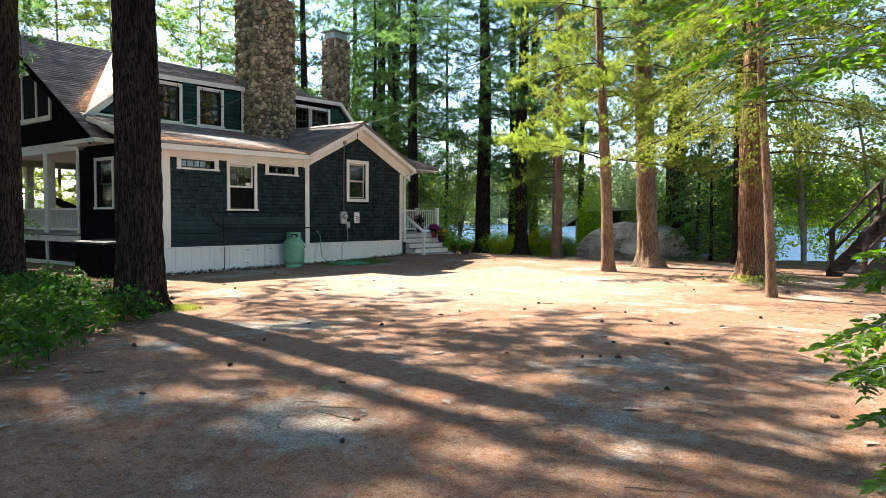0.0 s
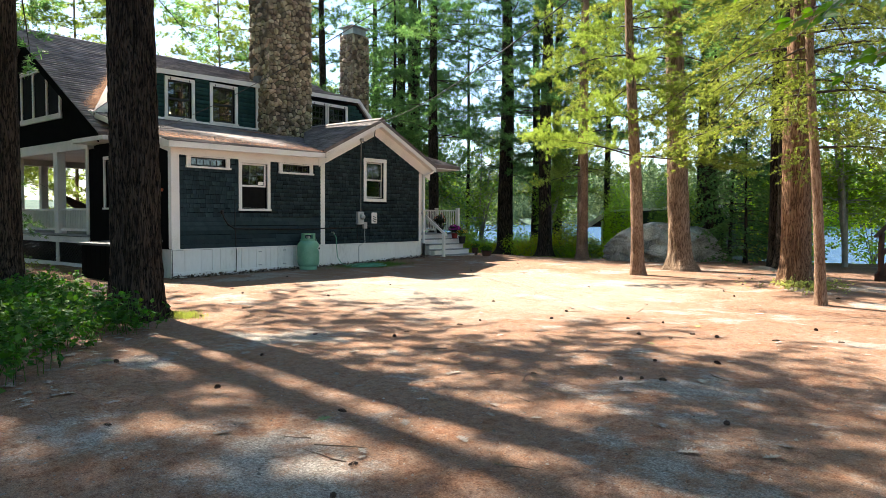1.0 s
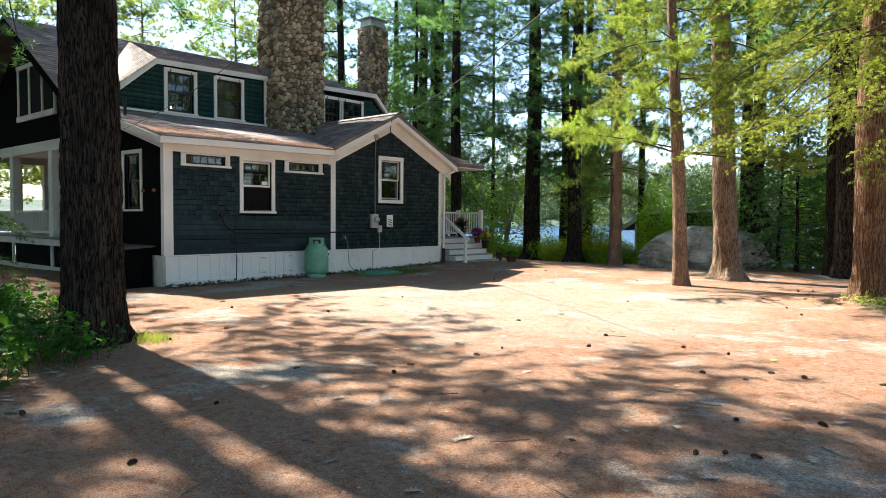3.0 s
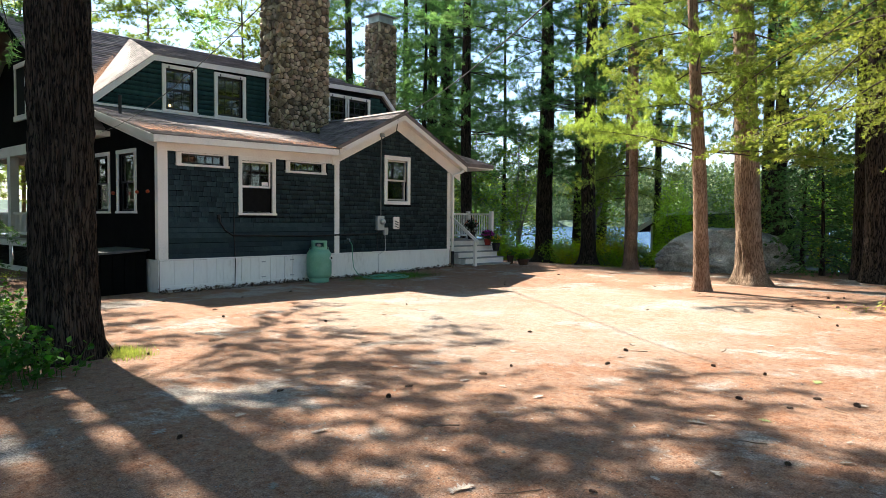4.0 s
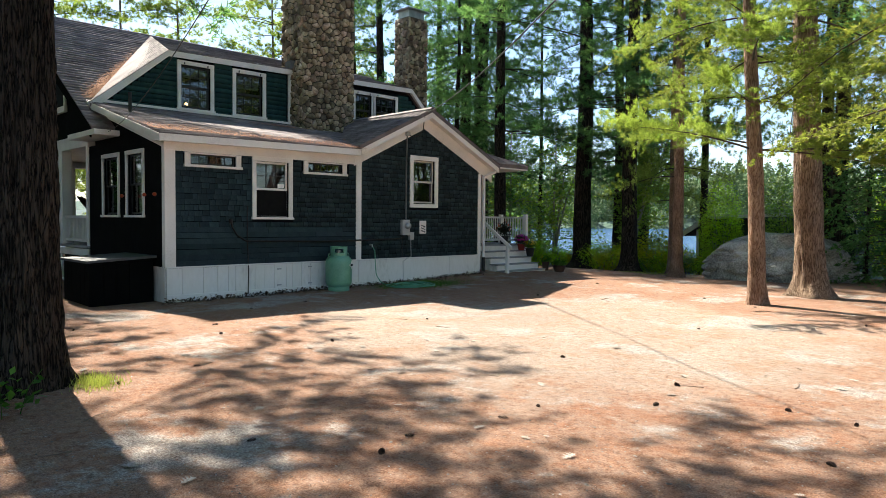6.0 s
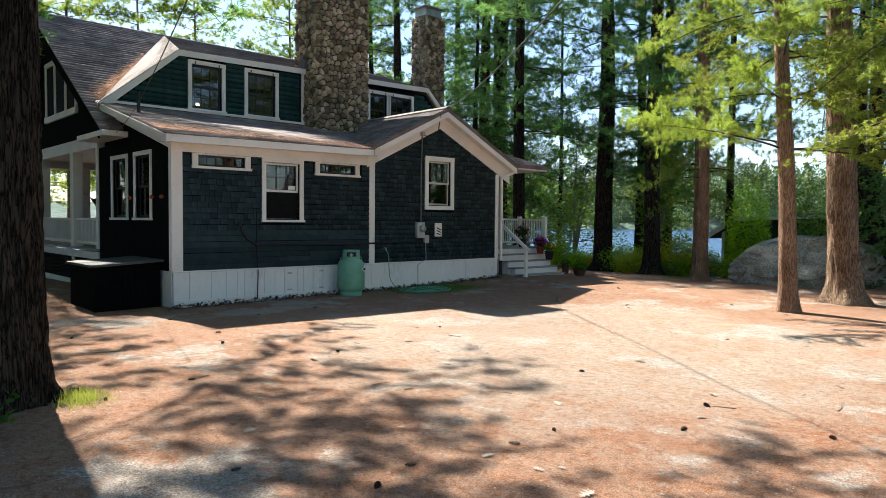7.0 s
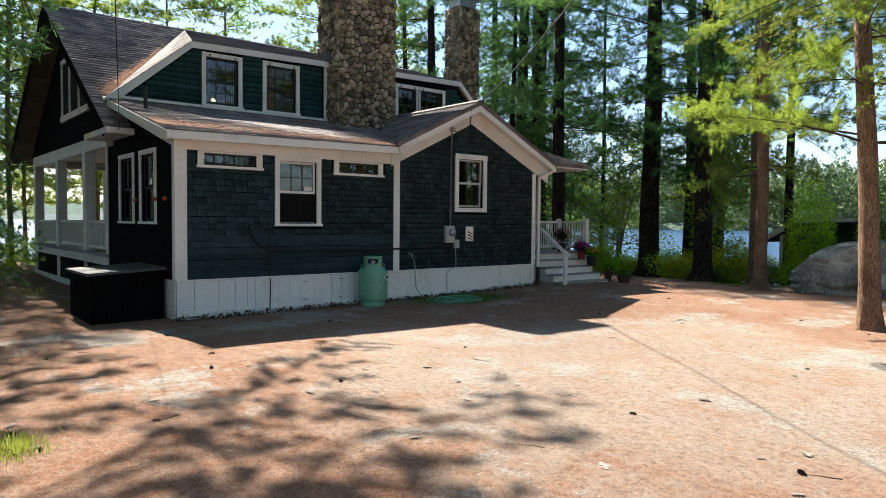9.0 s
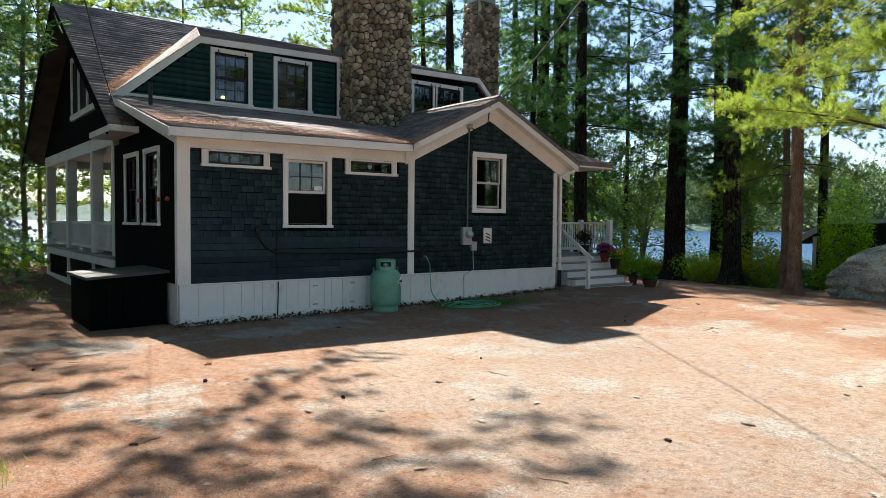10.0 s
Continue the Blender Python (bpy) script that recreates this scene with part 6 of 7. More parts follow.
l_, c_ = pine_crown(13, 4.6, 16, 3.8, 50, 0.9, 2.0, "hemlock", bare=0.1, per=10, width=0.016, lean=(-0.048, -0.042))
tree("pine_tree", "stout conifer with pale furrowed bark and spreading roots", -8.42, 21.35, trunk_arrays(20, 0.30, 14, 56, 0.09, (-0.048, -0.042), 0.8, 0.11, 8), l_, c_, BARK_TAN, HEMLOCK)
l_, c_ = pine_crown(15, 4.2, 15, 4.2, 54, 0.9, 2.0, "hemlock", bare=0.1, per=10, width=0.016)
tree("hemlock_tree", "thick red-barked trunk with drooping hemlock boughs", -4.28, 16.75, trunk_arrays(19, 0.275, 16, 56, 0.09, (0.0, 0.012), 0.35, 0.11, 8), l_, c_, BARK_RUST, HEMLOCK)
l_, c_ = pine_crown(17, 2.7, 10.6, 3.2, 60, 0.75, 2.0, "hemlock", bare=0.08, per=11, width=0.014, lean=(-0.044, -0.036))
tree("hemlock_tree", "slim young hemlock with layered yellow-green sprays", -3.36, 14.45, trunk_arrays(11, 0.088, 18, 24, 0.06, (-0.044, -0.036), 0.3, 0.16, 6), l_, c_, BARK_RED, HEMLOCK)

# stand of pines by the shore: builds repeated with a turn
def builds_of(seed, specs, needle, tuft, density, style="pine", height=23, limbs=44, per=16, width=0.022, radius=0.26, bark=BARK):
    out = []
    for k, (zz, reach) in enumerate(specs):
        l_, c_ = pine_crown(seed + k, zz, height - 0.6, reach, limbs, tuft, density, style, bare=0.1, per=per, width=width, rings=6)
        out.append((arrays("trunk", *trunk_arrays(height, radius, seed + 50 + k, 16, 0.08, (0, 0), 0.85, 0.6, 6), bark, True),
                    arrays("branchwork", *l_, LIMB, True), arrays("crown", *c_, needle)))
    return out


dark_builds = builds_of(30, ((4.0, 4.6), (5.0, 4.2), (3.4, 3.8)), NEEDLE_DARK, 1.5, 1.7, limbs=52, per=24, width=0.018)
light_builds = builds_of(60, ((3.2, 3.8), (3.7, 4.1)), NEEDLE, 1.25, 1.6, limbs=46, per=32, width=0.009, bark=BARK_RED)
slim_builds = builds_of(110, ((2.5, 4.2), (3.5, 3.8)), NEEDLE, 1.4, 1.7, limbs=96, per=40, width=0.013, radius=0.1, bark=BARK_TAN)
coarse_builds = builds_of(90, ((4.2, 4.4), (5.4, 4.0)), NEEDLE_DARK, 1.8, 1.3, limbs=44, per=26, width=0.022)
rng = random.Random(8)
# x, y, girth, height factor, light or dark
SHORE = [(-20.2, 29.3, 1.42, 1.0, 0), (-17.16, 28.0, 1.1, 1.0, 0), (-19.53, 31.0, 0.85, 0.95, 0), (-18.86, 32.0, 0.95, 1.0, 0), (-10.55, 29.3, 0.75, 1.0, 0), (-13.58, 24.85, 0.62, 0.85, 1), (-24.6, 32.0, 0.4, 0.8, 0), (-15.0, 27.2, 0.42, 0.7, 1),
         (-26.5, 29.5, 0.9, 1.0, 0), (-22.3, 26.2, 0.95, 1.0, 0), (-28.0, 31.0, 1.0, 1.1, 0), (-27.0, 29.0, 1.1, 1.1, 0),
         (-29.5, 25.5, 0.9, 1.0, 0), (-35.0, 26.5, 1.1, 1.1, 0),
         (-2.2, 25.5, 0.9, 0.9, 1), (-37.5, 19.0, 0.8, 0.8, 1), (-36.0, 23.5, 0.9, 0.85, 1),
         (-34.6, 9.5, 0.95, 1.05, 0), (-37.5, 10.4, 0.8, 0.9, 1), (-36.8, 13.0, 0.9, 0.85, 1), (-37.4, 16.2, 0.85, 0.8, 1), (-33.0, 4.8, 0.9, 1.0, 0), (-28.5, 0.5, 1.1, 1.1, 0), (-25.5, 4.2, 1.0, 1.0, 0),
         (-21.5, 2.4, 1.1, 1.0, 0), (-19.0, -0.6, 1.0, 0.95, 0), 
         (4.5, 14.0, 1.0, 1.0, 0), (7.0, 7.5, 1.1, 1.0, 0), (5.5, -3.0, 1.0, 1.1, 0), (-3.0, -8.0, 1.1, 1.1, 0), (-17.0, -4.0, 1.0, 1.1, 0)]
# pines with y under 8 or x over 3 are unseen, added for shade
for k, (x, y, s, hz, light) in enumerate(SHORE):
    t_, b_, c_ = slim_builds[k % 2] if x < -33.5 and y > 8 else coarse_builds[k % 2] if y < 20 and x > -30 or y < 8 else light_builds[k % 2] if light else dark_builds[k % 3]
    ob = tree("pine_tree", "tall dark-barked pine standing near the lake shore" if y > 8 and x < 3 else "unseen tall pine added round the drive to shade it", x, y, t_, b_, c_, BARK, NEEDLE_DARK, turn=rng.uniform(0, 360), group="pines round the clearing")
    ob.scale = (s, s, hz)

# dense spruces that close the woods; most stand out of view, added for shade
l_, c_ = pine_crown(71, 1.2, 18.2, 3.6, 90, 1.9, 1.5, "hemlock", bare=0.08, rings=5, per=26, width=0.018)
spruce = [arrays("trunk", *trunk_arrays(18.5, 0.2, 72, 14, 0.05, (0, 0), 0.3, 0.6), BARK, True), arrays("branchwork", *l_, LIMB, True), arrays("crown", *c_, NEEDLE_DARK)]
for x, y, s in ((-27.5, 31.0, 1.1), (-31.0, 31.0, 1.2), (-26.0, 27.4, 0.8), (-33.5, 27.0, 1.0),
                (-29.0, 4.4, 0.9), (-18.0, 2.4, 1.0), (-13.0, -2.0, 1.1), (-14.5, 0.9, 0.8), (-7.0, -5.5, 1.1),
                (2.8, -4.5, 1.1), (6.0, 4.0, 1.1), (5.5, 10.5, 1.0), (-23.6, 6.0, 0.75), (-27.4, 6.3, 0.8), (-20.8, 5.6, 0.6), (-31.0, 6.6, 0.9), (-34.0, 6.8, 1.0), (-37.0, 7.2, 0.9)):
    ob = tree("spruce_tree", "dense dark green spruce added to close off light and view", x, y, *spruce, BARK, NEEDLE_DARK, turn=rng.uniform(0, 360), group="spruces in the woods")
    ob.scale = (s, s, s)

# tall pines with high crowns: first those by the shore, then out-of-view shade pines
l_, c_ = pine_crown(75, 6.5, 21, 4.6, 60, 1.9, 1.2, bare=0.12, rings=5, per=22, width=0.026)
high = [arrays("trunk", *trunk_arrays(21.5, 0.24, 76, 14, 0.06, (0, 0), 0.4, 0.6), BARK, True), arrays("branchwork", *l_, LIMB, True), arrays("crown", *c_, NEEDLE_DARK)]
for x, y, s in ((-6.75, 25.1, 0.8), (-6.2, 24.4, 1.4), (-9.95, 28.5, 1.0), (-15.3, 30.4, 0.6)):
    ob = tree("pine_tree", "tall bare-stemmed pine standing near the lake shore", x, y, *high, BARK, NEEDLE_DARK, turn=rng.uniform(0, 360), group="pines round the clearing")
    ob.scale = (s, s, 1)
# added with their trunks out of view, only to shade the ground
for x, y in ((-15.8, 2.5), (-14.6, 1.5), (-19.2, 3.0), (-32.0, 6.4)):
    tree("pine_tree", "out-of-view high-crowned pine added to shade the ground", x, y, *high, BARK, NEEDLE_DARK, turn=rng.uniform(0, 360), group="pines round the clearing")

# small firs that are green to the ground
l_, c_ = pine_crown(81, 0.25, 5.2, 1.5, 70, 1.3, 1.5, "hemlock", bare=0.05, per=7, width=0.04)
fir = [arrays("trunk", *trunk_arrays(5.6, 0.06, 82, 10, 0.03), BARK, True), arrays("branchwork", *l_, LIMB, True), arrays("crown", *c_, NEEDLE_DARK)]
for x, y, s in ((-7.95, 26.2, 1.0), (-8.9, 27.6, 1.15), (-7.4, 28.0, 0.9), (-26.5, 5.2, 0.8), (-25.0, 4.3, 1.0)):
    ob = tree("young_fir", "small dense dark green fir, green to the ground", x, y, *fir, BARK, NEEDLE_DARK, turn=rng.uniform(0, 360), group="young firs")
    ob.scale = (s, s, s)


def leafy_tree(name, label, x, y, height, spread, n, size, leaf, seed, stems=3, trunk_r=0.09, clear=0.3):
    """A broad-leaved tree of several stems with leaves in clumps round its twigs."""
    rng = np.random.default_rng(seed)
    tubes, tips = [], []
    for k in range(stems):
        a = rng.uniform(0, 6.28)
        s = np.linspace(0, 1, 10)[:, None]
        lean = spread * rng.uniform(0.25, 0.8)
        pts = np.array([0, 0, -0.1]) + s * [0, 0, height * rng.uniform(0.7, 1)] + s ** 1.5 * lean * np.array([math.cos(a), math.sin(a), 0]) + np.cumsum(rng.normal(0, 0.05, (10, 3)), 0) * s
        tubes.append(tube_arrays(pts, np.linspace(trunk_r, 0.02, 10), 9))
        for j in range(14):
            u = rng.uniform(clear, 1)
            i = min(8, int(u * 9))
            b = rng.uniform(0, 6.28)
            ln = spread * rng.uniform(0.3, 0.8) * (1.15 - 0.6 * u)
            lim = limb_curve(pts[i], b, ln, rng.uniform(0.1, 0.6), 0.25, rng, 6)
            tubes.append(tube_arrays(lim, np.linspace(0.022, 0.005, 6), 5))
            tips.append(lim[2:])
    tips = np.concatenate(tips)
    cent = tips[rng.integers(0, len(tips), n)] + rng.normal(0, 0.22, (n, 3))
    return tree(name, label, x, y, merge(tubes), None, leaf_cloud(rng, cent, size, 5, 0.12), BARK_GREY, leaf)


leafy_tree("shore_tree", "thin many-stemmed leafy tree at the water's edge", -5.1, 27.6, 7.5, 3.0, 1000, 0.15, LEAF_FAR, 91, 4, 0.1, 0.35)
leafy_tree("shore_tree", "thin many-stemmed leafy tree at the water's edge", -3.0, 28.6, 8.0, 3.2, 900, 0.15, LEAF_FAR, 92, 3, 0.09, 0.3)
leafy_tree("shore_tree", "thin leafy tree at the water's edge", 0.3, 27.0, 8.5, 3.4, 800, 0.15, LEAF_FAR, 95, 4, 0.1, 0.25)
leafy_tree("shore_tree", "slight leafy tree leaning over the bank", -18.4, 30.2, 7.0, 2.6, 1100, 0.16, LEAF_FAR, 93, 2, 0.07, 0.3)
leafy_tree("shore_tree", "slight leafy tree leaning over the bank", -23.0, 31.0, 8.0, 3.0, 800, 0.16, LEAF_FAR, 94, 3, 0.07, 0.2)
for k, (x, y, h_) in enumerate(((-25.4, 30.6, 9.0),)):
    leafy_tree("shore_tree", "leafy green tree on the lake bank", x, y, h_, 3.2, 800, 0.16, LEAF_FAR, 120 + k, 3, 0.07, 0.15)
leafy_tree("shore_tree", "leafy tree beyond the porch", -34.5, 17.4, 9.0, 3.0, 1500, 0.17, LEAF_FAR, 97, 3, 0.08, 0.2)


def bush(name, label, x, y, w, h, n, size, leaf, seed, group="bushes on the bank"):
    rng = np.random.default_rng(seed)
    d = rng.normal(0, 1, (n, 3))
    d /= np.linalg.norm(d, axis=1)[:, None]
    c = d * rng.uniform(0.35, 1, (n, 1)) ** 0.6 * [w, w, h * 0.55] + [0, 0, h * 0.5]
    c *= 1 + 0.18 * np.sin(c[:, :1] * 4 + c[:, 1:2] * 3 + seed)
    c = c[c[:, 2] > 0.02]
    stems = [tube_arrays(np.array([[0, 0, -0.1], [0.3 * w * math.cos(a), 0.3 * w * math.sin(a), h * 0.4], [0.6 * w * math.cos(a), 0.6 * w * math.sin(a), h * 0.8]]), [0.02, 0.014, 0.006], 5) for a in np.arange(6) * 1.05]
    ob = thing(name, label, "bush", group)
    p = new("stem_mass", arrays("stem_mass", *merge(stems), BARK_GREY, True))
    p.parent = ob
    p = new("foliage", arrays("foliage", *leaf_cloud(rng, c, size, 4, 0.06), leaf))
    p.parent = ob
    ob.matrix_basis = pose(x, y, gz(x, y), 0, 0, rng.uniform(0, 360))
    return ob


LIME = mat("lime_leaf", [(0.27, 0.4, 0.05), (0.36, 0.5, 0.07), (0.45, 0.57, 0.11)], rough=0.5, scale=1, fine=10, bump=0, vary="island", amount=0.35, translucent=0.6)
YLEAF = mat("yellowing_leaf", [(0.36, 0.36, 0.05), (0.5, 0.48, 0.07), (0.62, 0.54, 0.1)], rough=0.5, scale=1, fine=10, bump=0, vary="island", amount=0.35, translucent=0.6)
rs = random.Random(3)
for k in range(20):
    x = -23.5 + 0.85 * k + rs.uniform(-0.3, 0.3)
    if -14.0 < x < -8.2:
        continue
    y = 29.6 + rs.uniform(-0.5, 1.4) - (1.2 if x > -8 else 0)
    bush("bush", "low yellow-green bush on the lake bank", x, y, rs.uniform(0.7, 1.05), rs.uniform(0.8, 1.2), 620, 0.075, LIME if k % 3 else YLEAF, 200 + k)
bush("cedar_bush", "upright bright green cedar beside the boathouse", -13.8, 28.5, 0.8, 3.0, 2500, 0.07, LIME, 240)
bush("bush", "tall green shrub before the boathouse wall", -11.3, 28.9, 1.2, 3.3, 1900, 0.085, LEAF_FAR, 242)
bush("bush", "yellowing rounded bush near the boathouse", -16.9, 29.5, 0.9, 1.5, 700, 0.1, YLEAF, 241)
for x, y, w, h in ((-31.5, 6.6, 1.2, 1.0), (-33.5, 8.0, 1.3, 1.2), (-32.0, 8.6, 0.9, 0.8), (-29.8, 6.0, 0.9, 0.7), (-34.0, 10.5, 1.2, 1.1)):
    bush("bush", "leafy green bush beyond the porch", x, y, w, h, 520, 0.1, LIME, int(300 + x))

for x, y, w, h in ((-6.9, 29.6, 1.6, 4.2), (-4.6, 30.2, 1.5, 3.6), (-8.6, 30.6, 1.3, 4.6)):
    bush("bush", "tall sunlit leafy bush behind the boulder", x, y, w, h, 900, 0.13, LIME, int(400 - x * 7))
for k in range(14):
    x = -24.0 + 0.8 * k + rs.uniform(-0.2, 0.2)
    y = 30.9 + 0.1 * (x + 24) * -1 + rs.uniform(-0.3, 0.6) - (1.4 if x > -17 else 0)
    bush("bush", "low green shrub at the top of the bank", x, y, rs.uniform(0.5, 0.8), rs.uniform(0.5, 0.8), 420, 0.075, LEAF_FAR if k % 2 else LIME, 430 + k)

# ---- far shore ----
def far_forest():
    rng = np.random.default_rng(77)
    vs = []
    for k in range(1650):
        a = math.radians(rng.uniform(70, 141))
        r = float(shore_radius(math.cos(a) * 10, math.sin(a) * 10)) + rng.uniform(0, 70)
        x, y = r * math.cos(a), r * math.sin(a)
        if k < 650:          # low growth along the water
            r = float(shore_radius(x, y)) + rng.uniform(-1, 3)
            x, y = r * math.cos(a), r * math.sin(a)
        z, h = gz(x, y), rng.uniform(16, 30) if k >= 650 else rng.uniform(5, 10)
        n = 420
        t = rng.uniform(0, 1, n)
        con = rng.random() < 0.5
        wid = h * (0.2 * (1 - t) + 0.02 if con else 0.3 * np.sqrt(np.clip(t * (1.1 - t) * 4, 0, 1)) + 0.03)
        b = rng.uniform(0, 6.28, n)
        c = np.stack([x + wid * np.cos(b), y + wid * np.sin(b), z + h * (0.05 + 0.95 * t)], 1)
        d = rng.normal(0, 1, (n, 3, 3)) * h * 0.019
        vs.append((c[:, None] + d).reshape(-1, 3))
    v = np.concatenate(vs)
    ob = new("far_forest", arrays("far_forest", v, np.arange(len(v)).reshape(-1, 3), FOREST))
    tagged(ob, "mixed green forest along the far shore, paled for haze", "forest", kind="stuff")


far_forest()


# hills across the open lake
def far_hills():
    n = 160
    a = np.radians(np.linspace(140, 200, n))
    rows = []
    for r, h in ((1515, 0.0), (1560, 15), (1900, 34), (2600, 60), (3000, 0)):
        rr = r + 40 * np.sin(a * 31) + 0 * a
        hh = h * (0.75 + 0.25 * np.sin(a * 9 + r) + 0.12 * np.sin(a * 37 + h) + 0.06 * np.sin(a * 140 + r))
        rows.append(np.stack([rr * np.cos(a), rr * np.sin(a), hh - 1.6], 1))
    v = np.concatenate(rows)
    f = np.array([(k * n + i, k * n + i + 1, (k + 1) * n + i + 1, (k + 1) * n + i) for k in range(len(rows) - 1) for i in range(n - 1)])
    tagged(new("backdrop", arrays("backdrop", v, f, HILL, True)), "blue-green wooded hills across the open lake", "hills", kind="structure")


far_hills()

# ---- undergrowth beside the great pine ----
def undergrowth(name, label, spots, size, leaf, seed, height):
    rng = np.random.default_rng(seed)
    cent, stems = [], []
    for x, y in spots:
        h = height * rng.uniform(0.45, 1.1)
        z = gz(x, y)
        lean = rng.normal(0, 0.12, 2)
        top = np.array([x + lean[0], y + lean[1], z + h])
        stems.append(tube_arrays(np.array([[x, y, z - 0.02], [x + lean[0] * 0.4, y + lean[1] * 0.4, z + h * 0.6], top]), [0.004, 0.0035, 0.002], 4))
        for k in range(5):
            s = rng.uniform(0.3, 1.0)
            cent.append([x + lean[0] * s + rng.normal(0, 0.05), y + lean[1] * s + rng.normal(0, 0.05), z + h * s])
    v, f = leaf_cloud(rng, np.array(cent), size, 3, 0.035)
    ob = thing(name, label, "undergrowth", kind="stuff")
    p = new("stem_mass", arrays("stems", *merge(stems), leaf))
    p.parent = ob
    p = new("foliage", arrays("leaves", v, f, leaf))
    p.parent = ob
    return ob


rng3 = np.random.default_rng(12)
spots = []
while len(spots) < 2200:
    x, y = rng3.uniform(-15.6, -6.6), rng3.uniform(-1.5, 6.6)
    edge = 2.5 + (-x - 7.2) * 1.1 if x > -9.6 else 5.14 + 0.2 * (-x - 9.6)
    if y > min(edge, 6.2) + 0.25 * math.sin(x * 3.1) or math.hypot(x + 10.71, y - 5.59) < 0.5 or math.hypot(x + 15.35, y - 5.35) < 0.5:
        continue
    spots.append((x, y))
undergrowth("undergrowth", "dense low green undergrowth of small-leaved saplings", spots, 0.085, UNDER, 13, 0.48)
GRASS = mat("sunlit_grass", [(0.17, 0.2, 0.05), (0.26, 0.29, 0.08), (0.34, 0.36, 0.12)], rough=0.6, scale=2, fine=10, bump=0, vary="island", amount=0.35, translucent=0.4)
spots = [(-4.1 + rng3.normal(0, 0.35), 16.5 + rng3.normal(0, 0.4)) for _ in range(90)]
undergrowth("grass_tuft", "pale green seedlings between two hemlock trunks", spots, 0.05, GRASS, 15, 0.16)
spots = [(rng3.uniform(-24, -21), rng3.uniform(6.6, 8.4)) for _ in range(40)]
undergrowth("grass_tuft", "thin grass in the shade by the porch", spots, 0.06, GRASS, 16, 0.22)


def grass_blades(name, label, pts, h, leaf, seed):
    rng = np.random.default_rng(seed)
    n = len(pts)
    d = rng.normal(0, 0.35, (n, 3)) + [0, 0, 1]
    d /= np.linalg.norm(d, axis=1)[:, None]
    s = np.cross(d, rng.normal(0, 1, (n, 3)))
    s /= np.linalg.norm(s, axis=1)[:, None]
    ln = h * rng.uniform(0.4, 1.2, (n, 1))
    v = np.stack([pts - s * 0.004, pts + s * 0.004, pts + d * ln], 1).reshape(-1, 3)
    ob = new(name, arrays(name, v, np.arange(len(v)).reshape(-1, 3), leaf))
    return tagged(ob, label, "grass", kind="stuff")


pts = []
for k in range(700):
    x, y = -10.38 + rng3.normal(0, 0.16), 6.15 + rng3.normal(0, 0.13)
    pts.append((x, y, gz(x, y)))
grass_blades("grass", "pale sunlit grass tuft at the foot of the pine", np.array(pts), 0.1, GRASS, 14)
pts = []
for k in range(5200):
    x, y = -15.9 + rng3.normal(0, 0.28), 15.7 + rng3.normal(0, 0.62)
    pts.append((x, y, gz(x, y)))
# darker copy of the grass colour, with the wall's shade put in
SHADE_GRASS = mat("shaded_grass", [(0.05, 0.13, 0.02), (0.09, 0.19, 0.03)], rough=0.6, bump=0, vary="island", amount=0.35, translucent=0.3)
grass_blades("grass", "small patch of short grass, coloured darker for the wall's shade", np.array(pts), 0.07, SHADE_GRASS, 17)
pts = []
for k in range(1800):
    x, y = -15.4 + rng3.normal(0, 0.6), 26.9 + rng3.normal(0, 0.6)
    pts.append((x, y, gz(x, y)))
grass_blades("grass", "thin patch of grass before the bank", np.array(pts), 0.06, GRASS, 18)


# ---- litter on the drive ----
def scatter(n, seed, power=1.0):
    """Places on the drive, thicker towards the near shade."""
    rng = np.random.default_rng(seed)
    out = []
    while len(out) < n:
        x, y = rng.uniform(-16, 1.5), rng.uniform(0.3, 20)
        if x < -16.2 or (x < -8 and y < 4.8) or x + 16 < 0.6 and y > 9:
            continue
        d = math.hypot(x + 3, y - 4)
        if rng.random() < math.exp(-d / (7.0 * power)) + 0.08:
            out.append((x, y))
    return out


OAK = mat("dry_oak_leaf", [(0.17, 0.135, 0.105), (0.27, 0.23, 0.19), (0.37, 0.33, 0.29)], rough=0.8, scale=12, fine=80, bump=0.2, vary="object", amount=0.35)
OAK_G = mat("fallen_green_leaf", [(0.1, 0.16, 0.05), (0.18, 0.22, 0.08)], rough=0.6, scale=12, fine=80, bump=0.2, vary="object", amount=0.3)


def oak_leaf_mesh(seed):
    """A lobed leaf, curled a little along its rib."""
    rng = random.Random(seed)
    prof = [(0, 0.01), (0.1, 0.05), (0.2, 0.24), (0.27, 0.06), (0.4, 0.4), (0.48, 0.07), (0.62, 0.36), (0.7, 0.07), (0.83, 0.2), (0.9, 0.06), (1.0, 0.0)]
    bm = bmesh.new()
    mid = [bm.verts.new((u - 0.5, 0, 0.02 * math.sin(u * 3) + 0.02)) for u, w in prof]
    curl = rng.uniform(0.0, 0.5)
    for sgn in (-1, 1):
        side = [bm.verts.new((u - 0.5 + 0.06 * (w > 0.15), sgn * w * rng.uniform(0.85, 1.15), 0.02 + curl * w * w + rng.uniform(0, 0.05) * w)) for u, w in prof]
        for i in range(len(prof) - 1):
            bm.faces.new((mid[i], mid[i + 1], side[i + 1], side[i]) if sgn > 0 else (mid[i + 1], mid[i], side[i], side[i + 1]))
    me = bpy.data.meshes.new("fallen_leaf")
    bm.to_mesh(me)
    bm.free()
    return me


leaf_meshes = [finish(oak_leaf_mesh(k), OAK) for k in range(5)] + [finish(oak_leaf_mesh(9), OAK_G)]
rl = random.Random(9)
edge_rng = random.Random(77)
edge_spots = []
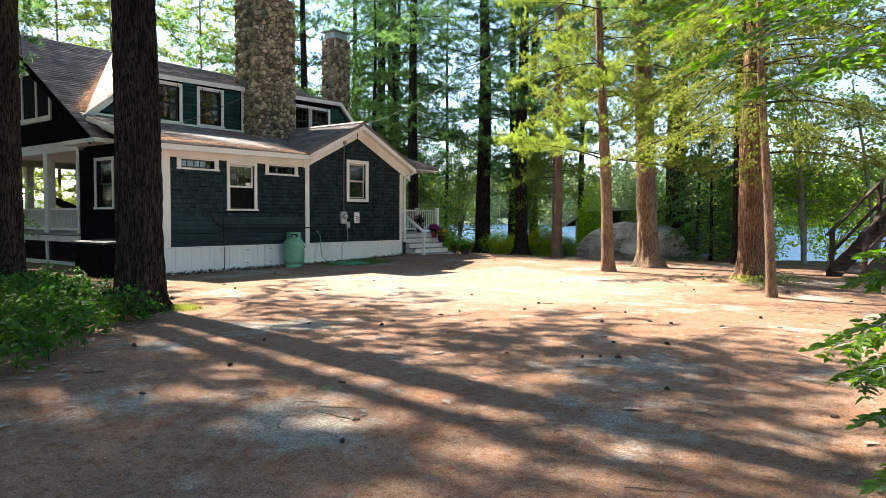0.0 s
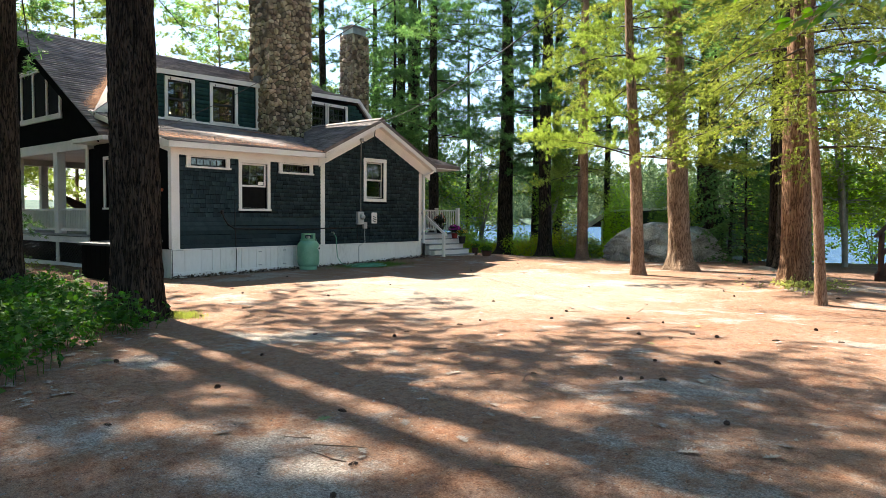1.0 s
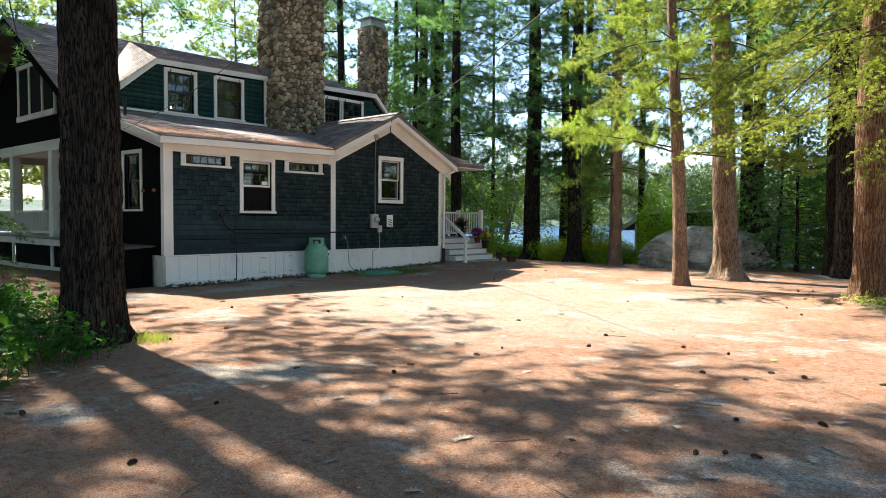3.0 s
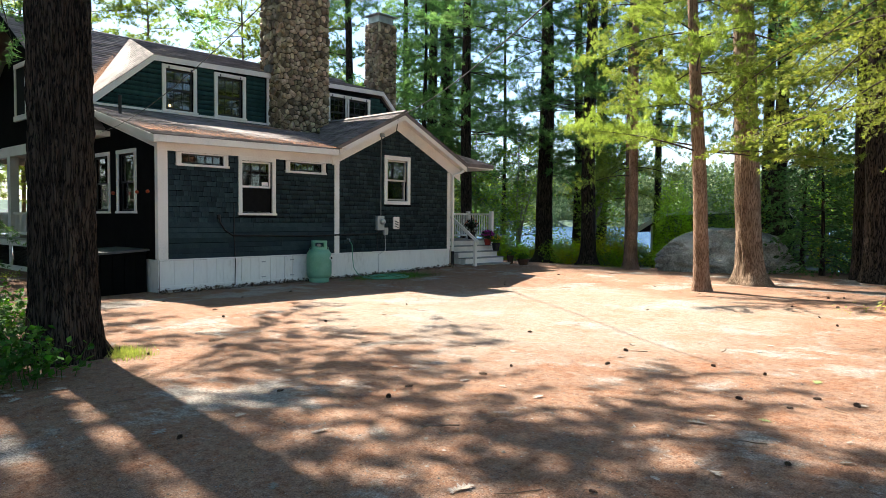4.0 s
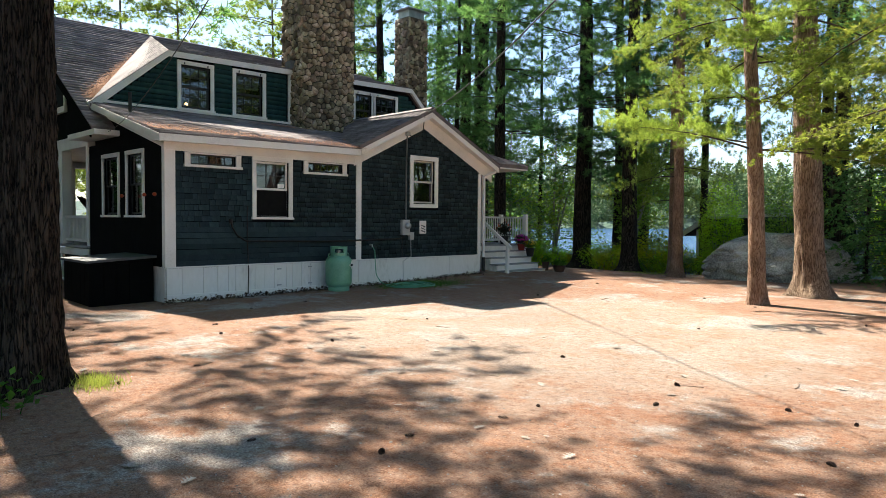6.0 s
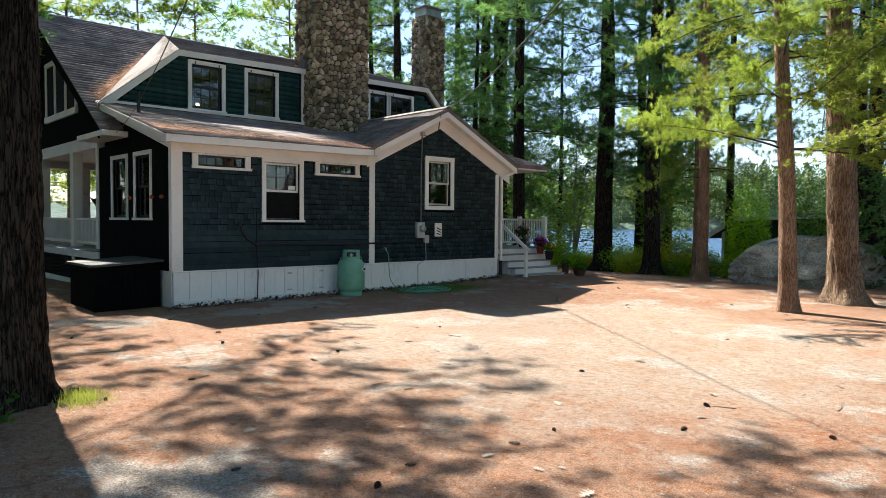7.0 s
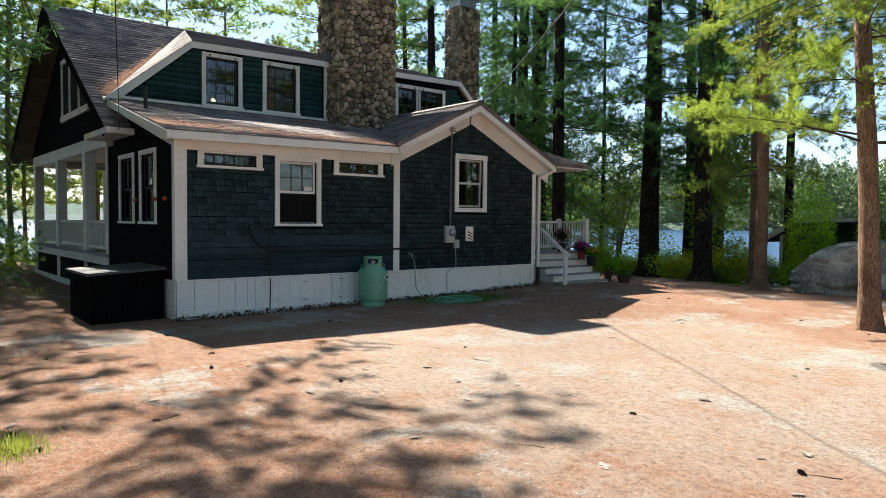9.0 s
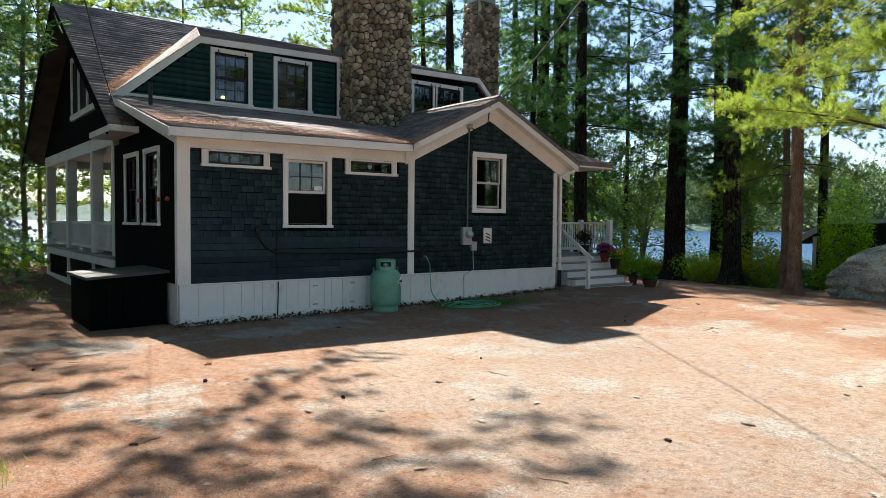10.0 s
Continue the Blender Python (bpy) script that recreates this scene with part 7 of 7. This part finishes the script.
for k in range(70):
    u, off = edge_rng.random(), abs(edge_rng.gauss(0, 0.35))
    edge_spots.append((-7.0 - 3.0 * u + 0.75 * off, 2.2 + 2.9 * u + 0.6 * off))
for k, (x, y) in enumerate(scatter(190, 31, 0.8) + edge_spots):
    ob = new("fallen_leaf", leaf_meshes[5 if k % 17 == 0 else k % 5])
    s = rl.uniform(0.07, 0.16)
    ob.matrix_basis = pose(x, y, gz(x, y) + 0.008, rl.uniform(-5, 5), rl.uniform(-5, 5), rl.uniform(0, 360)) @ Matrix.Scale(s, 4)
    tagged(ob, "dry pale oak leaf lying on the drive", "leaf", "fallen leaves")

CONE = mat("pine_cone", [(0.03, 0.02, 0.014), (0.07, 0.045, 0.03)], rough=0.85, scale=20, bump=0.3)


def cone_mesh(seed):
    """A dropped pine cone: rows of lifted scales on a tapered core, lying on its side."""
    rng = random.Random(seed)
    bm = bmesh.new()
    for r in range(8):
        u = r / 7
        rad = 0.019 * math.sin(math.pi * (0.15 + 0.8 * u)) + 0.004
        for j in range(7):
            a = j * 2 * math.pi / 7 + r * 0.45
            d = Vector((0, math.cos(a), math.sin(a)))
            t = Vector((0, -math.sin(a), math.cos(a)))
            x = (u - 0.5) * 0.1
            p = [Vector((x, 0, 0)) + d * rad * 0.4 - t * 0.004, Vector((x, 0, 0)) + d * rad * 0.4 + t * 0.004,
                 Vector((x + 0.012, 0, 0)) + d * rad * 1.35 + t * 0.008, Vector((x + 0.012, 0, 0)) + d * rad * 1.35 - t * 0.008]
            bm.faces.new([bm.verts.new(q) for q in p])
    me = bpy.data.meshes.new("pine_cone")
    bm.to_mesh(me)
    bm.free()
    return finish(me, CONE)


cones = [cone_mesh(k) for k in range(3)]
for k, (x, y) in enumerate(scatter(85, 33, 1.6)):
    ob = new("pine_cone", cones[k % 3])
    ob.matrix_basis = pose(x, y, gz(x, y) + 0.01, 0, rl.uniform(-12, 12), rl.uniform(0, 360)) @ Matrix.Scale(rl.uniform(0.45, 0.8), 4)
    tagged(ob, "dark open pine cone lying on the drive", "pine cone", "dropped pine cones")
TWIG = mat("dead_twig", [(0.1, 0.07, 0.05), (0.2, 0.15, 0.11)], rough=0.9, bump=0.2)
for k, (x, y) in enumerate(scatter(60, 35, 1.2)):
    rng4 = np.random.default_rng(k)
    ln = rng4.uniform(0.08, 0.4)
    a = rng4.uniform(0, 6.28)
    s = np.linspace(-0.5, 0.5, 5)
    pts = np.stack([x + s * ln * math.cos(a) + rng4.normal(0, 0.008, 5), y + s * ln * math.sin(a) + rng4.normal(0, 0.008, 5), np.full(5, gz(x, y) + 0.007)], 1)
    v, f = tube_arrays(pts, np.linspace(0.005, 0.002, 5), 5)
    tagged(part("twig", arrays("twig", v, f, TWIG, True), TWIG, None), "thin dead twig lying on the drive", "twig", "fallen twigs")

# gravel and loose needles
PEBBLE = mat("pale_gravel", [(0.08, 0.07, 0.06), (0.19, 0.168, 0.148), (0.31, 0.28, 0.25)], rough=0.9, scale=20, bump=0.2, vary="island", amount=0.4)
rng5 = np.random.default_rng(41)
vs, fs = [], []
oct_ = np.array([(1, 0, 0), (-1, 0, 0), (0, 1, 0), (0, -1, 0), (0, 0, 1)])
tri_ = np.array([(0, 2, 4), (2, 1, 4), (1, 3, 4), (3, 0, 4)])
n = 46000
px, py = rng5.uniform(-15, 0.5, n), rng5.uniform(1.5, 16, n)
keep = rng5.random(n) < np.exp(-np.hypot(px + 4, py - 6) / 6) + 0.1
px, py = np.r_[px[keep], rng5.uniform(-16.5, -12.5, 7000)], np.r_[py[keep], rng5.uniform(8.5, 19.5, 7000)]
n = len(px)
r = rng5.lognormal(-5.15, 0.42, n)
v = oct_[None] * rng5.uniform(0.6, 1.2, (n, 5, 3)) * r[:, None, None] * [1, 1, 0.7]
v = v + np.stack([px, py, ground_z(px, py)], 1)[:, None]
f = tri_[None] + (np.arange(n) * 5)[:, None, None]
tagged(new("gravel", arrays("gravel", v.reshape(-1, 3), f.reshape(-1, 3), PEBBLE)), "loose pale gravel scattered over the drive", "gravel", kind="stuff")
n = 60000
px, py = rng5.uniform(-15, 1.0, n), rng5.uniform(0.8, 16, n)
keep = (rng5.random(n) < np.exp(-np.hypot(px + 3.5, py - 4) / 5)) & ~((px < -8) & (py < 4.5))
px, py = px[keep], py[keep]
P = np.stack([px, py, ground_z(px, py) + 0.004], 1)
needle_litter("needle_carpet", P, "loose rust-brown pine needles lying on the gravel", rng5, 0.06, 0.0013)


# ---- broad-leaved boughs that reach in beside the path ----
def leafy_bough(tubes, cents, dirs, start, end, seed, twigs=9, droop=0.1):
    rng = np.random.default_rng(seed)
    s = np.linspace(0, 1, 9)[:, None]
    a, b = np.array(start), np.array(end)
    pts = a + (b - a) * s + np.array([0, 0, -droop]) * (s ** 2) + np.cumsum(rng.normal(0, 0.012, (9, 3)), 0)
    tubes.append(tube_arrays(pts, np.linspace(0.012, 0.003, 9), 6))
    d = (b - a) / np.linalg.norm(b - a)
    side = np.cross(d, [0, 0, 1.0])
    for k in range(twigs):
        u = 0.15 + 0.85 * k / (twigs - 1)
        i = min(7, int(u * 8))
        base = pts[i] + (pts[i + 1] - pts[i]) * (u * 8 - i)
        e = d * rng.uniform(0.5, 1.0) + side * (1 if k % 2 else -1) * rng.uniform(0.4, 1.0) + [0, 0, rng.normal(0, 0.12)]
        e /= np.linalg.norm(e)
        ln = np.linalg.norm(b - a) * 0.32 * (1.2 - 0.7 * u)
        tw = base + e * ln * np.linspace(0, 1, 5)[:, None] + np.array([0, 0, -0.05]) * np.linspace(0, 1, 5)[:, None] ** 2
        tubes.append(tube_arrays(tw, np.linspace(0.004, 0.0015, 5), 5))
        for j in range(1, 5):
            for q in (-1, 1, 0):
                cents.append(tw[j])
                f_ = e * rng.uniform(0.5, 1.0) + np.cross(e, [0, 0, 1]) * q * rng.uniform(0.5, 1.0) + [0, 0, rng.normal(-0.12, 0.15)]
                dirs.append(f_ / np.linalg.norm(f_))


def big_leaves(cents, dirs, size, seed):
    """Pointed leaves with a folded rib and a drooping tip: six faces each."""
    rng = np.random.default_rng(seed)
    c, d = np.array(cents), np.array(dirs)
    n = len(c)
    up = rng.normal(0, 0.7, (n, 3)) + [0, 0, 1]
    s = np.cross(d, up)
    s /= np.linalg.norm(s, axis=1)[:, None]
    nn = np.cross(s, d)
    L = size * rng.uniform(0.6, 1.2, (n, 1))
    rows = [c, c + d * L * 0.3 + s * L * 0.2 + nn * L * 0.04, c + d * L * 0.3, c + d * L * 0.3 - s * L * 0.2 + nn * L * 0.04,
            c + d * L * 0.65 + s * L * 0.16 + nn * L * 0.01, c + d * L * 0.65 - nn * L * 0.04, c + d * L * 0.65 - s * L * 0.16 + nn * L * 0.01, c + d * L - nn * L * 0.12]
    v = np.stack(rows, 1).reshape(-1, 3)
    q = np.array([(0, 2, 1), (0, 3, 2), (1, 2, 5), (1, 5, 4), (2, 3, 6), (2, 6, 5), (4, 5, 7), (5, 6, 7)])
    f = (q[None] + (np.arange(n) * 8)[:, None, None]).reshape(-1, 3)
    return v, f


def sapling(name, label, foot, boughs, size, seed, top):
    tubes, cents, dirs = [], [], []
    foot = np.array(foot, float)
    stem = np.stack([foot + (np.array(top) - foot) * s + np.array([0.05 * math.sin(s * 5), 0, 0]) for s in np.linspace(0, 1, 8)])
    tubes.append(tube_arrays(stem, np.linspace(0.035, 0.012, 8), 8))
    for k, (a, b, n) in enumerate(boughs):
        leafy_bough(tubes, cents, dirs, a, b, seed + k, n)
    ob = thing(name, label, "tree", "leafy saplings beside the path")
    p = new("trunk", arrays("trunk", *merge(tubes), BARK_GREY, True))
    p.parent = ob
    p = new("crown", arrays("crown", *big_leaves(cents, dirs, size, seed), LEAF))
    p.parent = ob
    return ob


sapling("beech_sapling", "leafy green sapling leaning in over the drive", (0.92, 4.03, -0.05),
        [((-0.27, 4.65, 1.0), (-0.78, 3.87, 0.96), 21),
         ((-0.23, 4.42, 0.84), (-0.65, 3.71, 0.76), 21),
         ((-0.29, 4.90, 1.17), (-0.73, 4.43, 1.2), 18),
         ((-0.30, 5.02, 1.34), (-0.66, 4.62, 1.34), 14),
         ((-0.22, 4.16, 0.62), (-0.56, 3.52, 0.63), 19),
         ((-0.18, 3.93, 0.48), (-0.50, 3.31, 0.45), 16),
         ((-0.22, 4.80, 0.92), (-0.72, 4.68, 0.89), 18),
         ((-0.26, 4.63, 0.68), (-0.59, 4.14, 0.81), 18)], 0.07, 51, (0.52, 3.63, 1.9))
sapling("beech_tree", "leafy bough of a broad-leaved tree hanging over the drive", (2.2, 4.6, -0.05),
        [((-0.18, 5.72, 3.25), (-1.42, 4.23, 2.58), 29),
         ((-0.18, 5.45, 2.97), (-1.1, 4.21, 2.35), 26),
         ((-0.37, 5.83, 3.40), (-1.97, 4.59, 3.01), 29),
         ((-0.37, 6.34, 3.47), (-1.61, 5.38, 3.17), 26),
         ((-0.17, 5.44, 2.64), (-0.91, 4.87, 2.57), 22)], 0.085, 61, (1.3, 4.6, 3.4))

# dead leaves blown against the foundation
DEAD = mat("dead_leaf_litter", [(0.035, 0.024, 0.016), (0.09, 0.062, 0.042), (0.17, 0.12, 0.085)], rough=0.9, scale=6, bump=0, vary="island", amount=0.5)
rng6 = np.random.default_rng(71)
px, py = X0 + 0.06 + np.abs(rng6.normal(0, 0.13, 1100)), rng6.uniform(9.4, 19.0, 1100)
C6 = np.stack([px, py, ground_z(px, py) + np.clip(0.07 - (px - X0) * 0.25, 0.005, 0.1) * rng6.random(1100)], 1)
tagged(new("leaf_litter", arrays("leaf_litter", *leaf_cloud(rng6, C6, 0.06, 2, 0.02), DEAD)), "dead brown leaves blown against the foundation", "leaves", kind="stuff")

# pontoon boat and dock on the far shore
boat = thing("pontoon_boat", "small white pontoon boat moored at the far shore", "boat", at=(-232, 300, -1.5))
bm = boxes((-236, -228, 299, 302, -1.5, -0.6), (-234.5, -230, 299.4, 301.6, -0.6, 0.4), bevel=0.2)
part("hull", bm, WHITE, boat)
part("canopy", boxes((-234.8, -230.5, 299.2, 301.8, 1.6, 1.8), bevel=0.05), GREY_METAL, boat)
for x in (-234.6, -230.7):
    part("canopy_post", boxes((x - 0.06, x + 0.06, 300.4, 300.6, 0.3, 1.6)), GREY_METAL, boat)
dock = part("dock", boxes((-262, -227, 303, 306, -1.3, -0.9)), BROWN_WOOD, None)
tagged(dock, "long low brown dock along the far shore", "dock")

# ---- single shingles of the side wall and single stones of the chimney ----
for u, z, w in near:
    best = min(widths, key=lambda q: abs(q - w))
    s = part("shingle", shingle_meshes[best], BLUE_SHINGLE, side_wall, at=(X0, u, z))
    s.scale = (1, w / best, 1)
for u, z, w in boards:
    part("clapboard", shingle_mesh("clapboard", w - 0.006, step - 0.004, BLUE_SHINGLE), BLUE_SHINGLE, side_wall, at=(X0, u, z))
for st in single_stones:
    part("stone", stone_mesh("stone", [st], STONE), STONE, chimney)
